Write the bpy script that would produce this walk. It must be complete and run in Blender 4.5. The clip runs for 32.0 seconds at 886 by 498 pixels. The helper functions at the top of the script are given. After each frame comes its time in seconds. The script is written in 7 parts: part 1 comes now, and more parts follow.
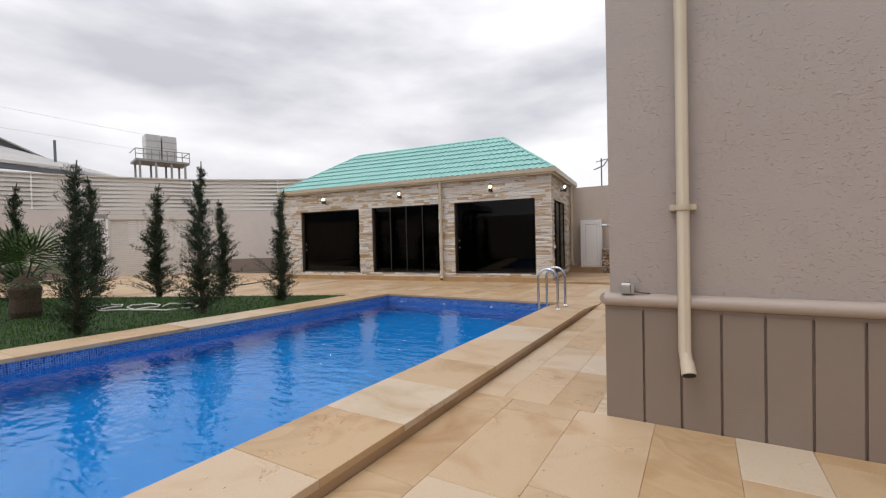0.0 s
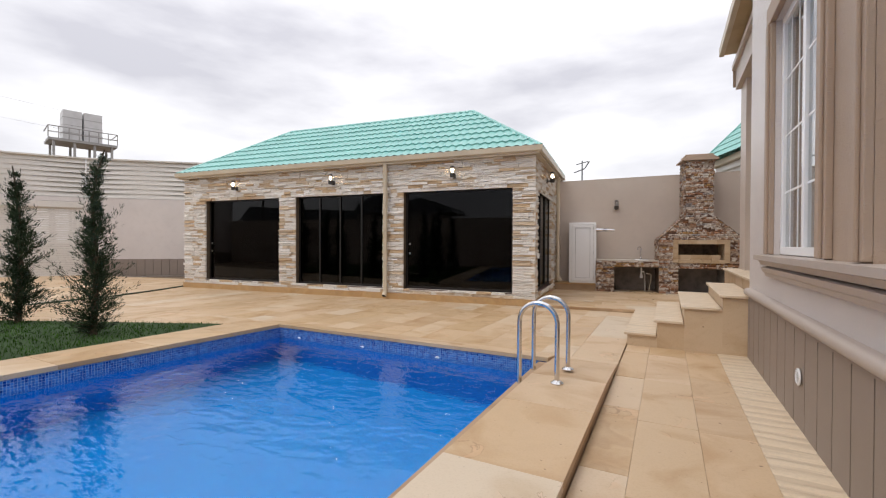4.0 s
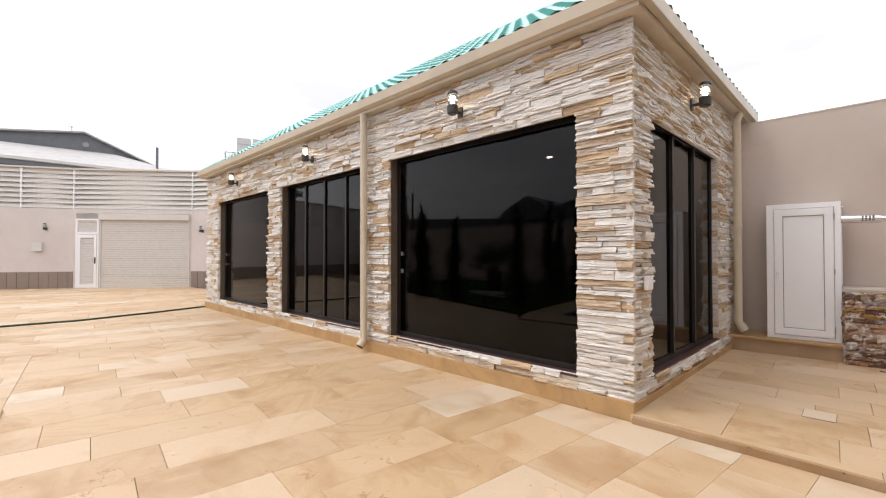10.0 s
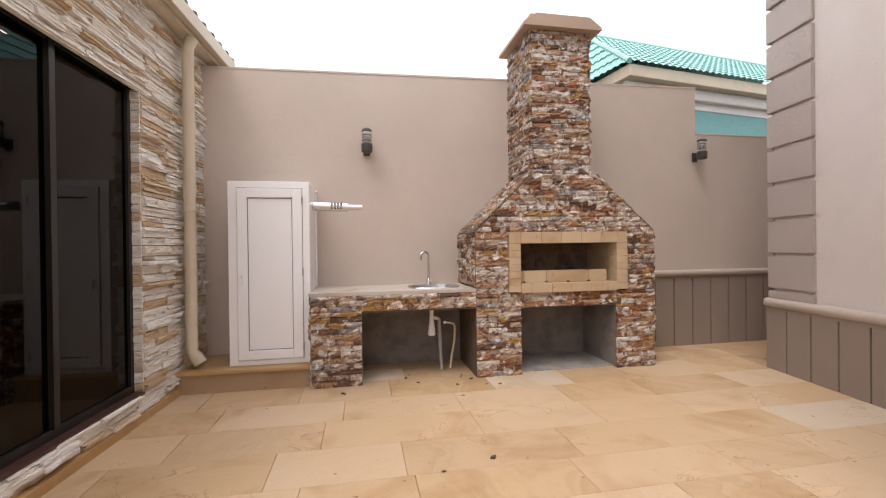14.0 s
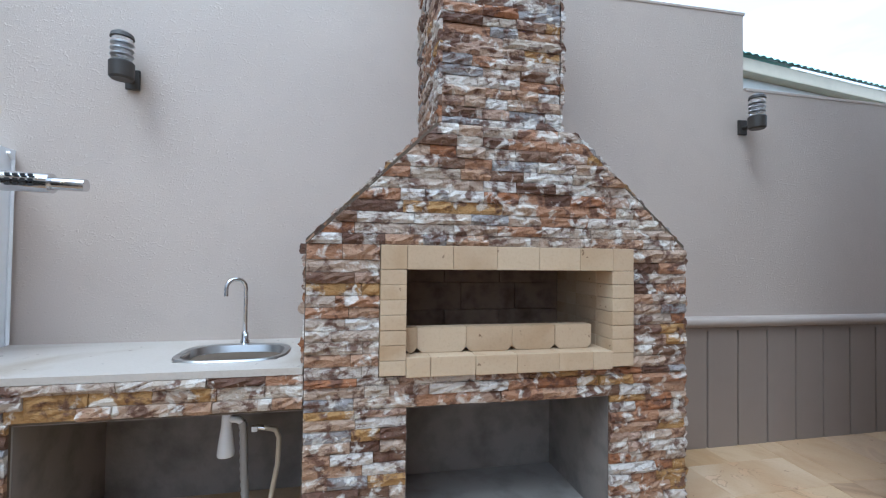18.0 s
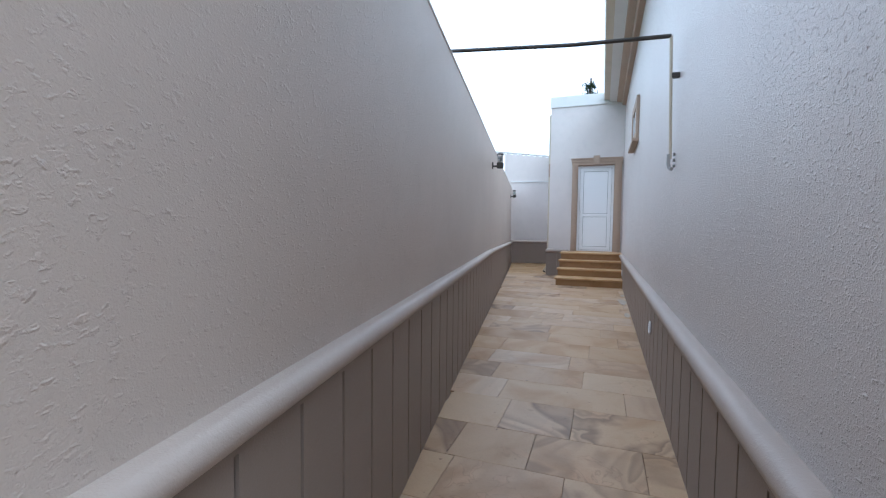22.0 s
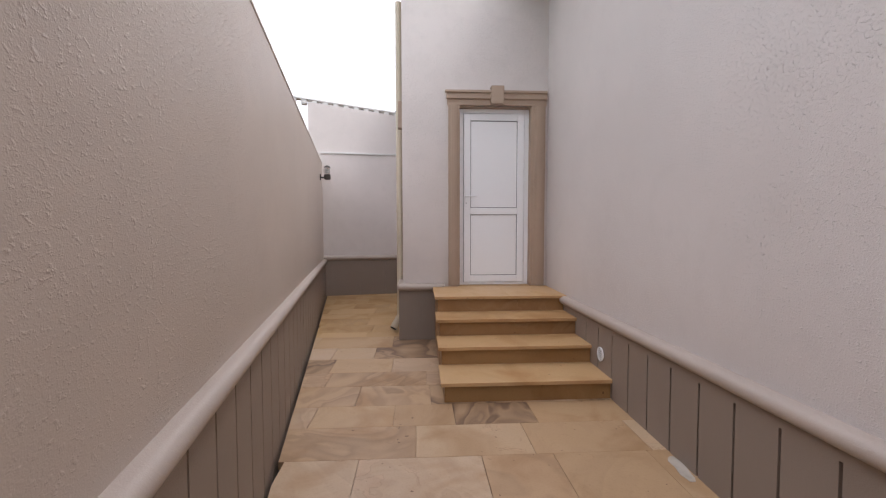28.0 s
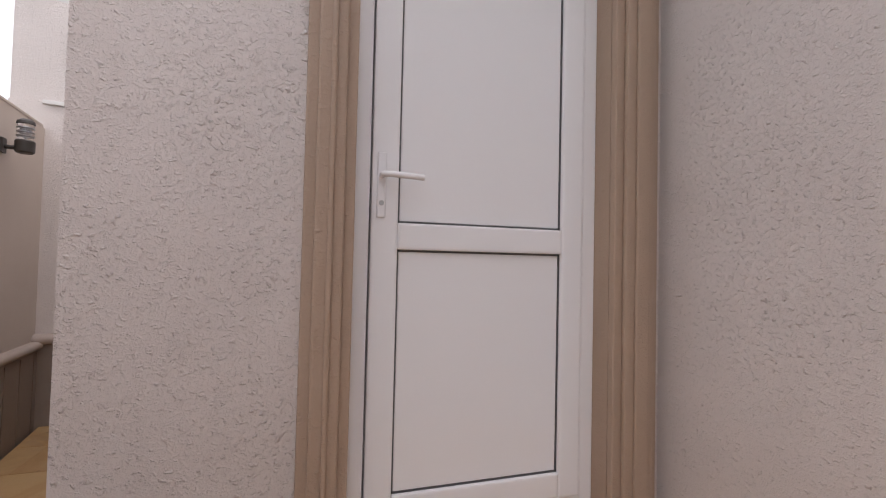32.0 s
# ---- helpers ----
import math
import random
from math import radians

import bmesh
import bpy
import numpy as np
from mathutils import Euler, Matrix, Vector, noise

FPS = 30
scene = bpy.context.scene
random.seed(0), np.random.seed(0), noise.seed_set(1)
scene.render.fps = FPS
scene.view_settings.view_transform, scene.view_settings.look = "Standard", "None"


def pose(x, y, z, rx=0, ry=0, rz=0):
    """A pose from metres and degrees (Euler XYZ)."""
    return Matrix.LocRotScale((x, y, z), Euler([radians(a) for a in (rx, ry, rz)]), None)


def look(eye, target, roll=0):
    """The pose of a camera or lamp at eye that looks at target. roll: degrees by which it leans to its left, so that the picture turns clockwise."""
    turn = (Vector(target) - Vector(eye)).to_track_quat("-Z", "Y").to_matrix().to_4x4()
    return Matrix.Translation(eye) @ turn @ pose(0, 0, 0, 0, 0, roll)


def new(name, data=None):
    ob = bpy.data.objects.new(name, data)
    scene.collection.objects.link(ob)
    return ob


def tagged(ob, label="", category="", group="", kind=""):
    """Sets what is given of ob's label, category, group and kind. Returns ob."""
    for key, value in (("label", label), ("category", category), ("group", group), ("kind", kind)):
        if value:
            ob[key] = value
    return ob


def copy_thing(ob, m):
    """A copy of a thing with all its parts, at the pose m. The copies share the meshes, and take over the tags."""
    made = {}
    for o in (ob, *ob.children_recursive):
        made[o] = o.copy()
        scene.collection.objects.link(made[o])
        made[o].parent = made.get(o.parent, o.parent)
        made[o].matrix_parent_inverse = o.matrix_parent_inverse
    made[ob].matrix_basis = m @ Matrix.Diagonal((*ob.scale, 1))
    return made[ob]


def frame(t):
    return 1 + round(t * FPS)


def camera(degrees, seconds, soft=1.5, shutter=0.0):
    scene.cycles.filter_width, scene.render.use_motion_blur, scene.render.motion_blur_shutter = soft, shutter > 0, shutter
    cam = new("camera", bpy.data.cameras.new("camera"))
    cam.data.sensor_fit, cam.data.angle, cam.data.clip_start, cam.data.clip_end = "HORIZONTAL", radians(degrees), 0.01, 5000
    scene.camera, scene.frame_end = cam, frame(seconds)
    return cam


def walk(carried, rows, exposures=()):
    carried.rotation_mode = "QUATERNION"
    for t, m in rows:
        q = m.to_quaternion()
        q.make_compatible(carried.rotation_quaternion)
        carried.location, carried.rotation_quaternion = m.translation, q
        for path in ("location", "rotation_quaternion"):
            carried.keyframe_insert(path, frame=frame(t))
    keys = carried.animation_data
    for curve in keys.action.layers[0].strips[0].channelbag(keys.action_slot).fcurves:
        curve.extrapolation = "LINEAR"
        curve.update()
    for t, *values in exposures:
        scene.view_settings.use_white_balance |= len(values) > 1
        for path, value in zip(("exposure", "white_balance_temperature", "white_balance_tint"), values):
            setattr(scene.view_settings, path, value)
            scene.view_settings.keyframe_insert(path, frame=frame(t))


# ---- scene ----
cam = camera(91.5, 32.0, 1.2)
PATH = [
    (0, (0.672, -2.033, 1.251), (-0.352, -0.316, 1.213), -1.4),
    (0.5, (0.594, -1.586, 1.239), (-0.559, 0.047, 1.196), -0.3),
    (1, (0.423, -1.126, 1.246), (-0.757, 0.488, 1.2), 0.4),
    (1.5, (0.256, -0.678, 1.257), (-0.955, 0.913, 1.21), 0.3),
    (2, (0.028, -0.272, 1.228), (-1.17, 1.329, 1.179), 0.7),
    (2.5, (-0.14, 0.137, 1.209), (-1.267, 1.789, 1.163), 0.6),
    (3, (-0.336, 0.529, 1.214), (-1.381, 2.234, 1.175), 0.5),
    (3.5, (-0.488, 0.983, 1.231), (-1.411, 2.757, 1.199), 0.2),
    (5.5, (-0.676, 2.956, 1.194), (-1.6, 4.729, 1.196), 0.3),
    (6, (-0.707, 3.452, 1.178), (-1.628, 5.227, 1.182), 0.1),
    (6.5, (-0.716, 3.948, 1.167), (-1.692, 5.693, 1.179), 0.0),
    (7, (-0.799, 4.43, 1.196), (-1.797, 6.164, 1.205), -0.1),
    (7.5, (-0.861, 4.952, 1.196), (-1.943, 6.634, 1.203), -0.2),
    (8, (-0.96, 5.402, 1.217), (-2.098, 7.047, 1.212), -0.5),
    (8.5, (-1.017, 5.84, 1.206), (-2.262, 7.405, 1.209), -0.9),
    (9, (-1.078, 6.259, 1.207), (-2.526, 7.638, 1.219), -0.7),
    (9.5, (-1.2, 6.67, 1.22), (-2.711, 7.98, 1.238), -0.3),
    (10, (-1.351, 7.055, 1.227), (-2.898, 8.322, 1.256), 0.0),
    (10.5, (-1.545, 7.371, 1.218), (-3.089, 8.642, 1.255), 0.3),
    (11, (-1.697, 7.703, 1.213), (-2.907, 9.295, 1.235), -0.2),
    (11.5, (-1.752, 8.092, 1.212), (-2.548, 9.926, 1.227), -0.1),
    (12, (-1.762, 8.468, 1.219), (-2.106, 10.438, 1.239), -0.5),
    (12.5, (-1.664, 8.801, 1.232), (-1.852, 10.792, 1.244), -0.7),
    (13, (-1.539, 9.123, 1.233), (-1.664, 11.119, 1.234), -0.7),
    (13.5, (-1.401, 9.464, 1.234), (-1.379, 11.464, 1.237), -0.7),
    (14, (-1.204, 9.802, 1.243), (-1.137, 11.801, 1.234), -0.7),
    (14.5, (-1.028, 10.128, 1.271), (-0.963, 12.127, 1.242), -0.7),
    (15, (-0.86, 10.385, 1.334), (-0.813, 12.385, 1.329), -0.8),
    (15.5, (-0.675, 10.574, 1.387), (-0.688, 12.574, 1.41), 0.6),
    (17.5, (-0.378, 11.593, 1.311), (-0.569, 13.582, 1.372), 0.8),
    (18, (-0.26, 11.988, 1.32), (-0.158, 13.985, 1.364), 0.7),
    (18.5, (-0.073, 12.368, 1.315), (0.444, 14.3, 1.305), 0.6),
    (19, (0.183, 12.729, 1.304), (1.073, 14.52, 1.27), 0.4),
    (19.5, (0.463, 13.087, 1.33), (1.632, 14.708, 1.256), -0.2),
    (20, (0.799, 13.408, 1.338), (2.029, 14.982, 1.239), -0.2),
    (20.5, (1.108, 13.748, 1.332), (2.521, 15.156, 1.185), 0.2),
    (21, (1.471, 14.038, 1.284), (2.961, 15.358, 1.17), -0.9),
    (21.5, (1.796, 14.239, 1.27), (3.406, 15.419, 1.157), -0.4),
    (22, (2.157, 14.455, 1.297), (4.031, 15.146, 1.186), 0.6),
    (22.5, (2.591, 14.606, 1.305), (4.546, 15.009, 1.186), 0.7),
    (23, (3.057, 14.747, 1.309), (5.044, 14.945, 1.186), 0.4),
    (23.5, (3.527, 14.862, 1.31), (5.521, 14.948, 1.189), -0.2),
    (24, (4.083, 14.936, 1.345), (6.079, 14.992, 1.228), -0.6),
    (24.5, (4.633, 15.031, 1.371), (6.629, 15.051, 1.255), -0.5),
    (26.5, (6.903, 15.334, 1.44), (8.898, 15.254, 1.321), -0.2),
    (27, (7.455, 15.42, 1.445), (9.449, 15.327, 1.322), -0.3),
    (27.5, (8.005, 15.507, 1.44), (9.999, 15.415, 1.319), -0.1),
    (28, (8.546, 15.599, 1.434), (10.54, 15.485, 1.317), -0.1),
    (28.5, (9.101, 15.68, 1.43), (11.09, 15.512, 1.317), 0.2),
    (29, (9.642, 15.772, 1.418), (11.608, 15.42, 1.315), 0.5),
    (29.5, (10.189, 15.865, 1.413), (12.134, 15.408, 1.315), 0.8),
    (30, (10.714, 15.943, 1.41), (12.642, 15.42, 1.313), 0.8),
    (30.5, (11.221, 15.914, 1.411), (13.124, 15.307, 1.316), 0.8),
    (31, (11.723, 15.725, 1.422), (13.625, 15.113, 1.329), 0.8),
    (31.5, (12.19, 15.487, 1.455), (14.09, 14.873, 1.331), -0.3),
    (32, (12.593, 15.204, 1.516), (14.506, 14.621, 1.57), 1.3),
]
walk(cam, [(t, look(eye, aim, roll)) for t, eye, aim, roll in PATH],
     [(0, 0.02, 6500, 10), (2, 0.16, 6500, 10), (3, 0.16, 6500, 10), (6, 0.52, 6500, 10), (8, 0.58, 6350, 11), (9, 0.53, 6500, 11), (10.2, 0.78, 6500, 11), (10.8, 1.25, 5500, 10), (11.3, 1.1, 5900, 11),
      (12, 0.8, 6500, 13), (13, 0.65, 6800, 14), (14, 0.84, 6700, 14), (15.2, 0.58, 6900, 15), (17.5, 0.85, 6800, 14), (17.9, 0.96, 4900, 0), (19, 1.2, 4900, -1), (21, 1.1, 4900, -1), (22.4, 1.16, 5200, 5), (23, 1.12, 6000, 14),
      (24.5, 1.1, 6500, 14), (26.5, 1.02, 6200, 13), (29, 0.98, 6200, 13), (30, 0.95, 6600, 15), (31.0, 1.0, 6600, 15), (31.4, 1.0, 5000, 10), (31.7, 0.95, 5600, 12), (32, 0.88, 6400, 15)])
# ---------------------------------------------------------------- sky and light
world = bpy.data.worlds.new("overcast_sky")
scene.world = world
world.use_nodes = True
wn, wl = world.node_tree.nodes, world.node_tree.links
wn.clear()
w_out = wn.new("ShaderNodeOutputWorld")
w_sky = wn.new("ShaderNodeTexSky")
w_sky.sky_type, w_sky.sun_disc = "NISHITA", False
w_sky.sun_elevation, w_sky.sun_rotation = radians(48), radians(200)
w_bg_sky = wn.new("ShaderNodeBackground")
w_bg_sky.inputs["Strength"].default_value = 0.08
wl.new(w_sky.outputs[0], w_bg_sky.inputs["Color"])
w_co = wn.new("ShaderNodeTexCoord")
w_map = wn.new("ShaderNodeMapping")
w_map.inputs["Scale"].default_value = (1.0, 1.0, 3.2)
wl.new(w_co.outputs["Generated"], w_map.inputs["Vector"])
w_noise = wn.new("ShaderNodeTexNoise")
w_noise.inputs["Scale"].default_value, w_noise.inputs["Detail"].default_value = 1.9, 6.0
w_noise.inputs["Roughness"].default_value = 0.5
wl.new(w_map.outputs[0], w_noise.inputs["Vector"])
w_ramp = wn.new("ShaderNodeValToRGB")
w_ramp.color_ramp.elements[0].position, w_ramp.color_ramp.elements[1].position = 0.36, 0.64
w_ramp.color_ramp.elements[0].color = (0.58, 0.575, 0.625, 1)
w_ramp.color_ramp.elements[1].color = (1.04, 1.03, 1.05, 1)
wl.new(w_noise.outputs["Fac"], w_ramp.inputs["Fac"])
w_bg_cloud = wn.new("ShaderNodeBackground")
w_bg_cloud.inputs["Strength"].default_value = 1.27
# an overcast sky is brighter overhead than at the horizon
w_sep = wn.new("ShaderNodeSeparateXYZ")
wl.new(w_co.outputs["Generated"], w_sep.inputs[0])
w_grad = wn.new("ShaderNodeMapRange")
w_grad.inputs["To Min"].default_value, w_grad.inputs["To Max"].default_value = 0.72, 1.2
wl.new(w_sep.outputs["Z"], w_grad.inputs["Value"])
w_scale = wn.new("ShaderNodeVectorMath")
w_scale.operation = "SCALE"
wl.new(w_ramp.outputs["Color"], w_scale.inputs[0])
wl.new(w_grad.outputs[0], w_scale.inputs["Scale"])
wl.new(w_scale.outputs[0], w_bg_cloud.inputs["Color"])
w_mix = wn.new("ShaderNodeMixShader")
w_mix.inputs[0].default_value = 0.92
wl.new(w_bg_sky.outputs[0], w_mix.inputs[1])
wl.new(w_bg_cloud.outputs[0], w_mix.inputs[2])
wl.new(w_mix.outputs[0], w_out.inputs["Surface"])

sun_data = bpy.data.lights.new("sun", "SUN")
sun_data.energy, sun_data.angle, sun_data.color = 0.8, radians(25), (1.0, 0.96, 0.9)
sun = new("sun", sun_data)
sun.matrix_world = look((0, 0, 30), (9, 16, 0))


# ---------------------------------------------------------------- materials
def nodes_of(name):
    m = bpy.data.materials.new(name)
    m.use_nodes = True
    return m, m.node_tree.nodes, m.node_tree.links, m.node_tree.nodes["Principled BSDF"]


def ramp(nt, src, stops, steps=False):
    r = nt.nodes.new("ShaderNodeValToRGB")
    if steps:
        r.color_ramp.interpolation = "CONSTANT"
    els = r.color_ramp.elements
    while len(els) < len(stops):
        els.new(0.5)
    for e, (p, c) in zip(els, stops):
        e.position, e.color = p, (*c, 1)
    nt.links.new(src, r.inputs["Fac"])
    return r.outputs["Color"]


def tex(nt, kind, scale, coord="Object", detail=4.0, stretch=(1, 1, 1), rough=0.55, distort=0.0):
    co = nt.nodes.new("ShaderNodeTexCoord")
    mp = nt.nodes.new("ShaderNodeMapping")
    mp.inputs["Scale"].default_value = stretch
    if coord == "World":
        g = nt.nodes.new("ShaderNodeNewGeometry")
        nt.links.new(g.outputs["Position"], mp.inputs["Vector"])
    else:
        nt.links.new(co.outputs[coord], mp.inputs["Vector"])
    t = nt.nodes.new(kind)
    t.inputs["Scale"].default_value = scale
    if kind == "ShaderNodeTexNoise":
        t.inputs["Detail"].default_value, t.inputs["Roughness"].default_value = detail, rough
        t.inputs["Distortion"].default_value = distort
    nt.links.new(mp.outputs[0], t.inputs["Vector"])
    return t


def mixed(nt, a, b, fac, mode="MIX"):
    m = nt.nodes.new("ShaderNodeMix")
    m.data_type, m.blend_type = "RGBA", mode
    for sock, v in ((m.inputs[6], a), (m.inputs[7], b)):
        if isinstance(v, tuple):
            sock.default_value = (*v, 1)
        else:
            nt.links.new(v, sock)
    if isinstance(fac, float):
        m.inputs[0].default_value = fac
    else:
        nt.links.new(fac, m.inputs[0])
    return m.outputs[2]


def bump(nt, bsdf, height, strength, dist, after=None):
    b = nt.nodes.new("ShaderNodeBump")
    b.inputs["Strength"].default_value, b.inputs["Distance"].default_value = strength, dist
    nt.links.new(height, b.inputs["Height"])
    if after is not None:
        nt.links.new(after, b.inputs["Normal"])
    nt.links.new(b.outputs[0], bsdf.inputs["Normal"])
    return b.outputs[0]


def stucco(name, col, col2, rough_bump=0.5, grain=55.0, rough=0.4, spray=0.3):
    """Sprayed plaster paint: flat worms of plaster over a fine grain, faint stains."""
    m, n, l, p = nodes_of(name)
    nt = m.node_tree
    big = tex(nt, "ShaderNodeTexNoise", 0.7, "World", 3.0)
    fine = tex(nt, "ShaderNodeTexNoise", 6.0, "World", 6.0)
    c = mixed(nt, col, col2, ramp(nt, big.outputs["Fac"], [(0.35, (0, 0, 0)), (0.7, (1, 1, 1))]))
    c = mixed(nt, c, tuple(v * 0.86 for v in col), ramp(nt, fine.outputs["Fac"], [(0.5, (0, 0, 0)), (0.8, (0.5, 0.5, 0.5))]))
    l.new(c, p.inputs["Base Color"])
    worms = tex(nt, "ShaderNodeTexNoise", grain, "World", 3.0, (1, 1, 1.35), distort=0.25)
    patchy = tex(nt, "ShaderNodeTexNoise", 3.2, "World", 3.0)
    k = mixed(nt, (0.5, 0.5, 0.5), (1, 1, 1), ramp(nt, patchy.outputs["Fac"], [(0.38, (0, 0, 0)), (0.6, (1, 1, 1))]))
    h = ramp(nt, worms.outputs["Fac"], [(0.56, (0, 0, 0)), (0.73, (1, 1, 1))])
    f = bump(nt, p, tex(nt, "ShaderNodeTexNoise", 240.0, "World", 2.0).outputs["Fac"], 0.25 + 0.25 * rough_bump, 0.0025)
    mid = tex(nt, "ShaderNodeTexNoise", grain * 2.1, "World", 3.0, (1, 1, 1.2), distort=0.4)
    f = bump(nt, p, ramp(nt, mid.outputs["Fac"], [(0.5, (0, 0, 0)), (0.66, (1, 1, 1))]), spray, 0.003, f)
    bump(nt, p, mixed(nt, h, k, 1.0, "MULTIPLY"), rough_bump, 0.0055, f)
    p.inputs["Roughness"].default_value = rough
    p.inputs["Specular IOR Level"].default_value = 0.5
    return m


def painted(name, col, rough=0.4, metal=0.0, wear=0.12, scale=9.0, bumps=0.0):
    m, n, l, p = nodes_of(name)
    nt = m.node_tree
    t = tex(nt, "ShaderNodeTexNoise", scale, "World", 6.0)
    c = mixed(nt, col, tuple(v * (1 - 2 * wear) for v in col), ramp(nt, t.outputs["Fac"], [(0.45, (0, 0, 0)), (0.75, (1, 1, 1))]))
    l.new(c, p.inputs["Base Color"])
    r = nt.nodes.new("ShaderNodeMapRange")
    r.inputs["To Min"].default_value, r.inputs["To Max"].default_value = max(0.02, rough - 0.08 * min(1.0, 12 * wear)), rough + 0.1 * min(1.0, 12 * wear)
    l.new(t.outputs["Fac"], r.inputs["Value"])
    l.new(r.outputs[0], p.inputs["Roughness"])
    p.inputs["Metallic"].default_value = metal
    if bumps:
        bump(nt, p, tex(nt, "ShaderNodeTexNoise", 40.0, "World", 4.0).outputs["Fac"], bumps, 0.004)
    return m


def random_of(nt):
    return nt.nodes.new("ShaderNodeObjectInfo").outputs["Random"]


def sandstone(name, tones, vein=(0.36, 0.225, 0.115), rough=0.46, veins=0.5, island=False, clefts=0.0):
    """Sawn sandstone: each slab its own tone, flowing brown veins, damp patches, fine grain."""
    m, n, l, p = nodes_of(name)
    nt = m.node_tree
    rnd = nt.nodes.new("ShaderNodeNewGeometry").outputs["Random Per Island"] if island else random_of(nt)
    base = ramp(nt, rnd, [((i + 0.5) / len(tones), c) for i, c in enumerate(tones)])
    co = nt.nodes.new("ShaderNodeNewGeometry")
    off = nt.nodes.new("ShaderNodeVectorMath")
    off.operation = "MULTIPLY_ADD"
    off.inputs[1].default_value = (1, 1, 1)
    l.new(co.outputs["Position"], off.inputs[0])
    sc = nt.nodes.new("ShaderNodeCombineXYZ")
    mul = nt.nodes.new("ShaderNodeMath")
    mul.operation = "MULTIPLY"
    mul.inputs[1].default_value = 57.0
    l.new(rnd, mul.inputs[0])
    for i in range(3):
        l.new(mul.outputs[0], sc.inputs[i])
    l.new(sc.outputs[0], off.inputs[2])

    def local(scale, detail, distort):
        t = nt.nodes.new("ShaderNodeTexNoise")
        t.inputs["Scale"].default_value, t.inputs["Detail"].default_value, t.inputs["Distortion"].default_value = scale, detail, distort
        l.new(off.outputs[0], t.inputs["Vector"])
        return t.outputs["Fac"]
    cloud = local(1.5, 4.0, 1.0)
    flow = local(0.75, 3.0, 2.0)
    grain = local(80.0, 4.0, 0.2)
    c = mixed(nt, base, mixed(nt, base, (0.93, 0.86, 0.74), 0.6), ramp(nt, cloud, [(0.5, (0, 0, 0)), (0.75, (1, 1, 1))]), "MULTIPLY")
    band = ramp(nt, flow, [(0.36, (0, 0, 0)), (0.42, (0.55, 0.55, 0.55)), (0.455, (1, 1, 1)), (0.475, (0.1, 0.1, 0.1)), (0.53, (0.6, 0.6, 0.6)), (0.56, (0.0, 0.0, 0.0)), (0.62, (0, 0, 0)), (0.66, (0.7, 0.7, 0.7)), (0.72, (0.2, 0.2, 0.2))])
    sel = ramp(nt, rnd, [(0.0, (0.03, 0.03, 0.03)), (0.5, (0.12, 0.12, 0.12)), (0.7, (0.3, 0.3, 0.3)), (0.9, (1.0, 1.0, 1.0))] if veins >= 1.0 else [(0.3, (0.05 * veins, 0.05 * veins, 0.05 * veins)), (0.7, (0.25 * veins, 0.25 * veins, 0.25 * veins)), (0.95, (veins, veins, veins))])
    k = nt.nodes.new("ShaderNodeMix")
    k.data_type, k.blend_type = "RGBA", "MULTIPLY"
    k.inputs[0].default_value = 1.0
    l.new(band, k.inputs[6])
    l.new(sel, k.inputs[7])
    c = mixed(nt, c, vein, k.outputs[2])
    c = mixed(nt, c, mixed(nt, c, (0.62, 0.55, 0.45), 1.0, "MULTIPLY"), ramp(nt, grain, [(0.5, (0, 0, 0)), (0.85, (0.3, 0.3, 0.3))]))
    if clefts:
        # split-off clefts: small ragged scars, edge shadow painted as a thin dark line, a pale broken face, on a few
        # slabs
        scar = local(4.2, 3.5, 1.2)
        where = ramp(nt, local(1.7, 2.0, 0.6), [(0.57, (0, 0, 0)), (0.63, (clefts, clefts, clefts))])
        line = mixed(nt, ramp(nt, scar, [(0.55, (0, 0, 0)), (0.56, (0.7, 0.7, 0.7)), (0.575, (0, 0, 0))]), where, 1.0, "MULTIPLY")
        inside = mixed(nt, ramp(nt, scar, [(0.56, (0, 0, 0)), (0.58, (1, 1, 1))]), where, 1.0, "MULTIPLY")
        c = mixed(nt, c, mixed(nt, c, (1.08, 1.04, 1.04), 1.0, "MULTIPLY"), inside)
        c = mixed(nt, c, mixed(nt, c, (0.5, 0.42, 0.36), 1.0, "MULTIPLY"), line)
    specks = ramp(nt, local(22.0, 2.0, 0.0), [(0.735, (0, 0, 0)), (0.76, (0.8, 0.8, 0.8))])
    c = mixed(nt, c, mixed(nt, c, (0.35, 0.28, 0.22), 1.0, "MULTIPLY"), specks)
    l.new(c, p.inputs["Base Color"])
    r = nt.nodes.new("ShaderNodeMapRange")
    r.inputs["To Min"].default_value, r.inputs["To Max"].default_value = rough - 0.18, rough + 0.2
    l.new(cloud, r.inputs["Value"])
    l.new(r.outputs[0], p.inputs["Roughness"])
    f = bump(nt, p, grain, 0.2, 0.003)
    if clefts:
        f = bump(nt, p, inside, -0.6, 0.005, f)
    bump(nt, p, local(7.0, 4.0, 0.6), 0.3, 0.007, f)
    return m


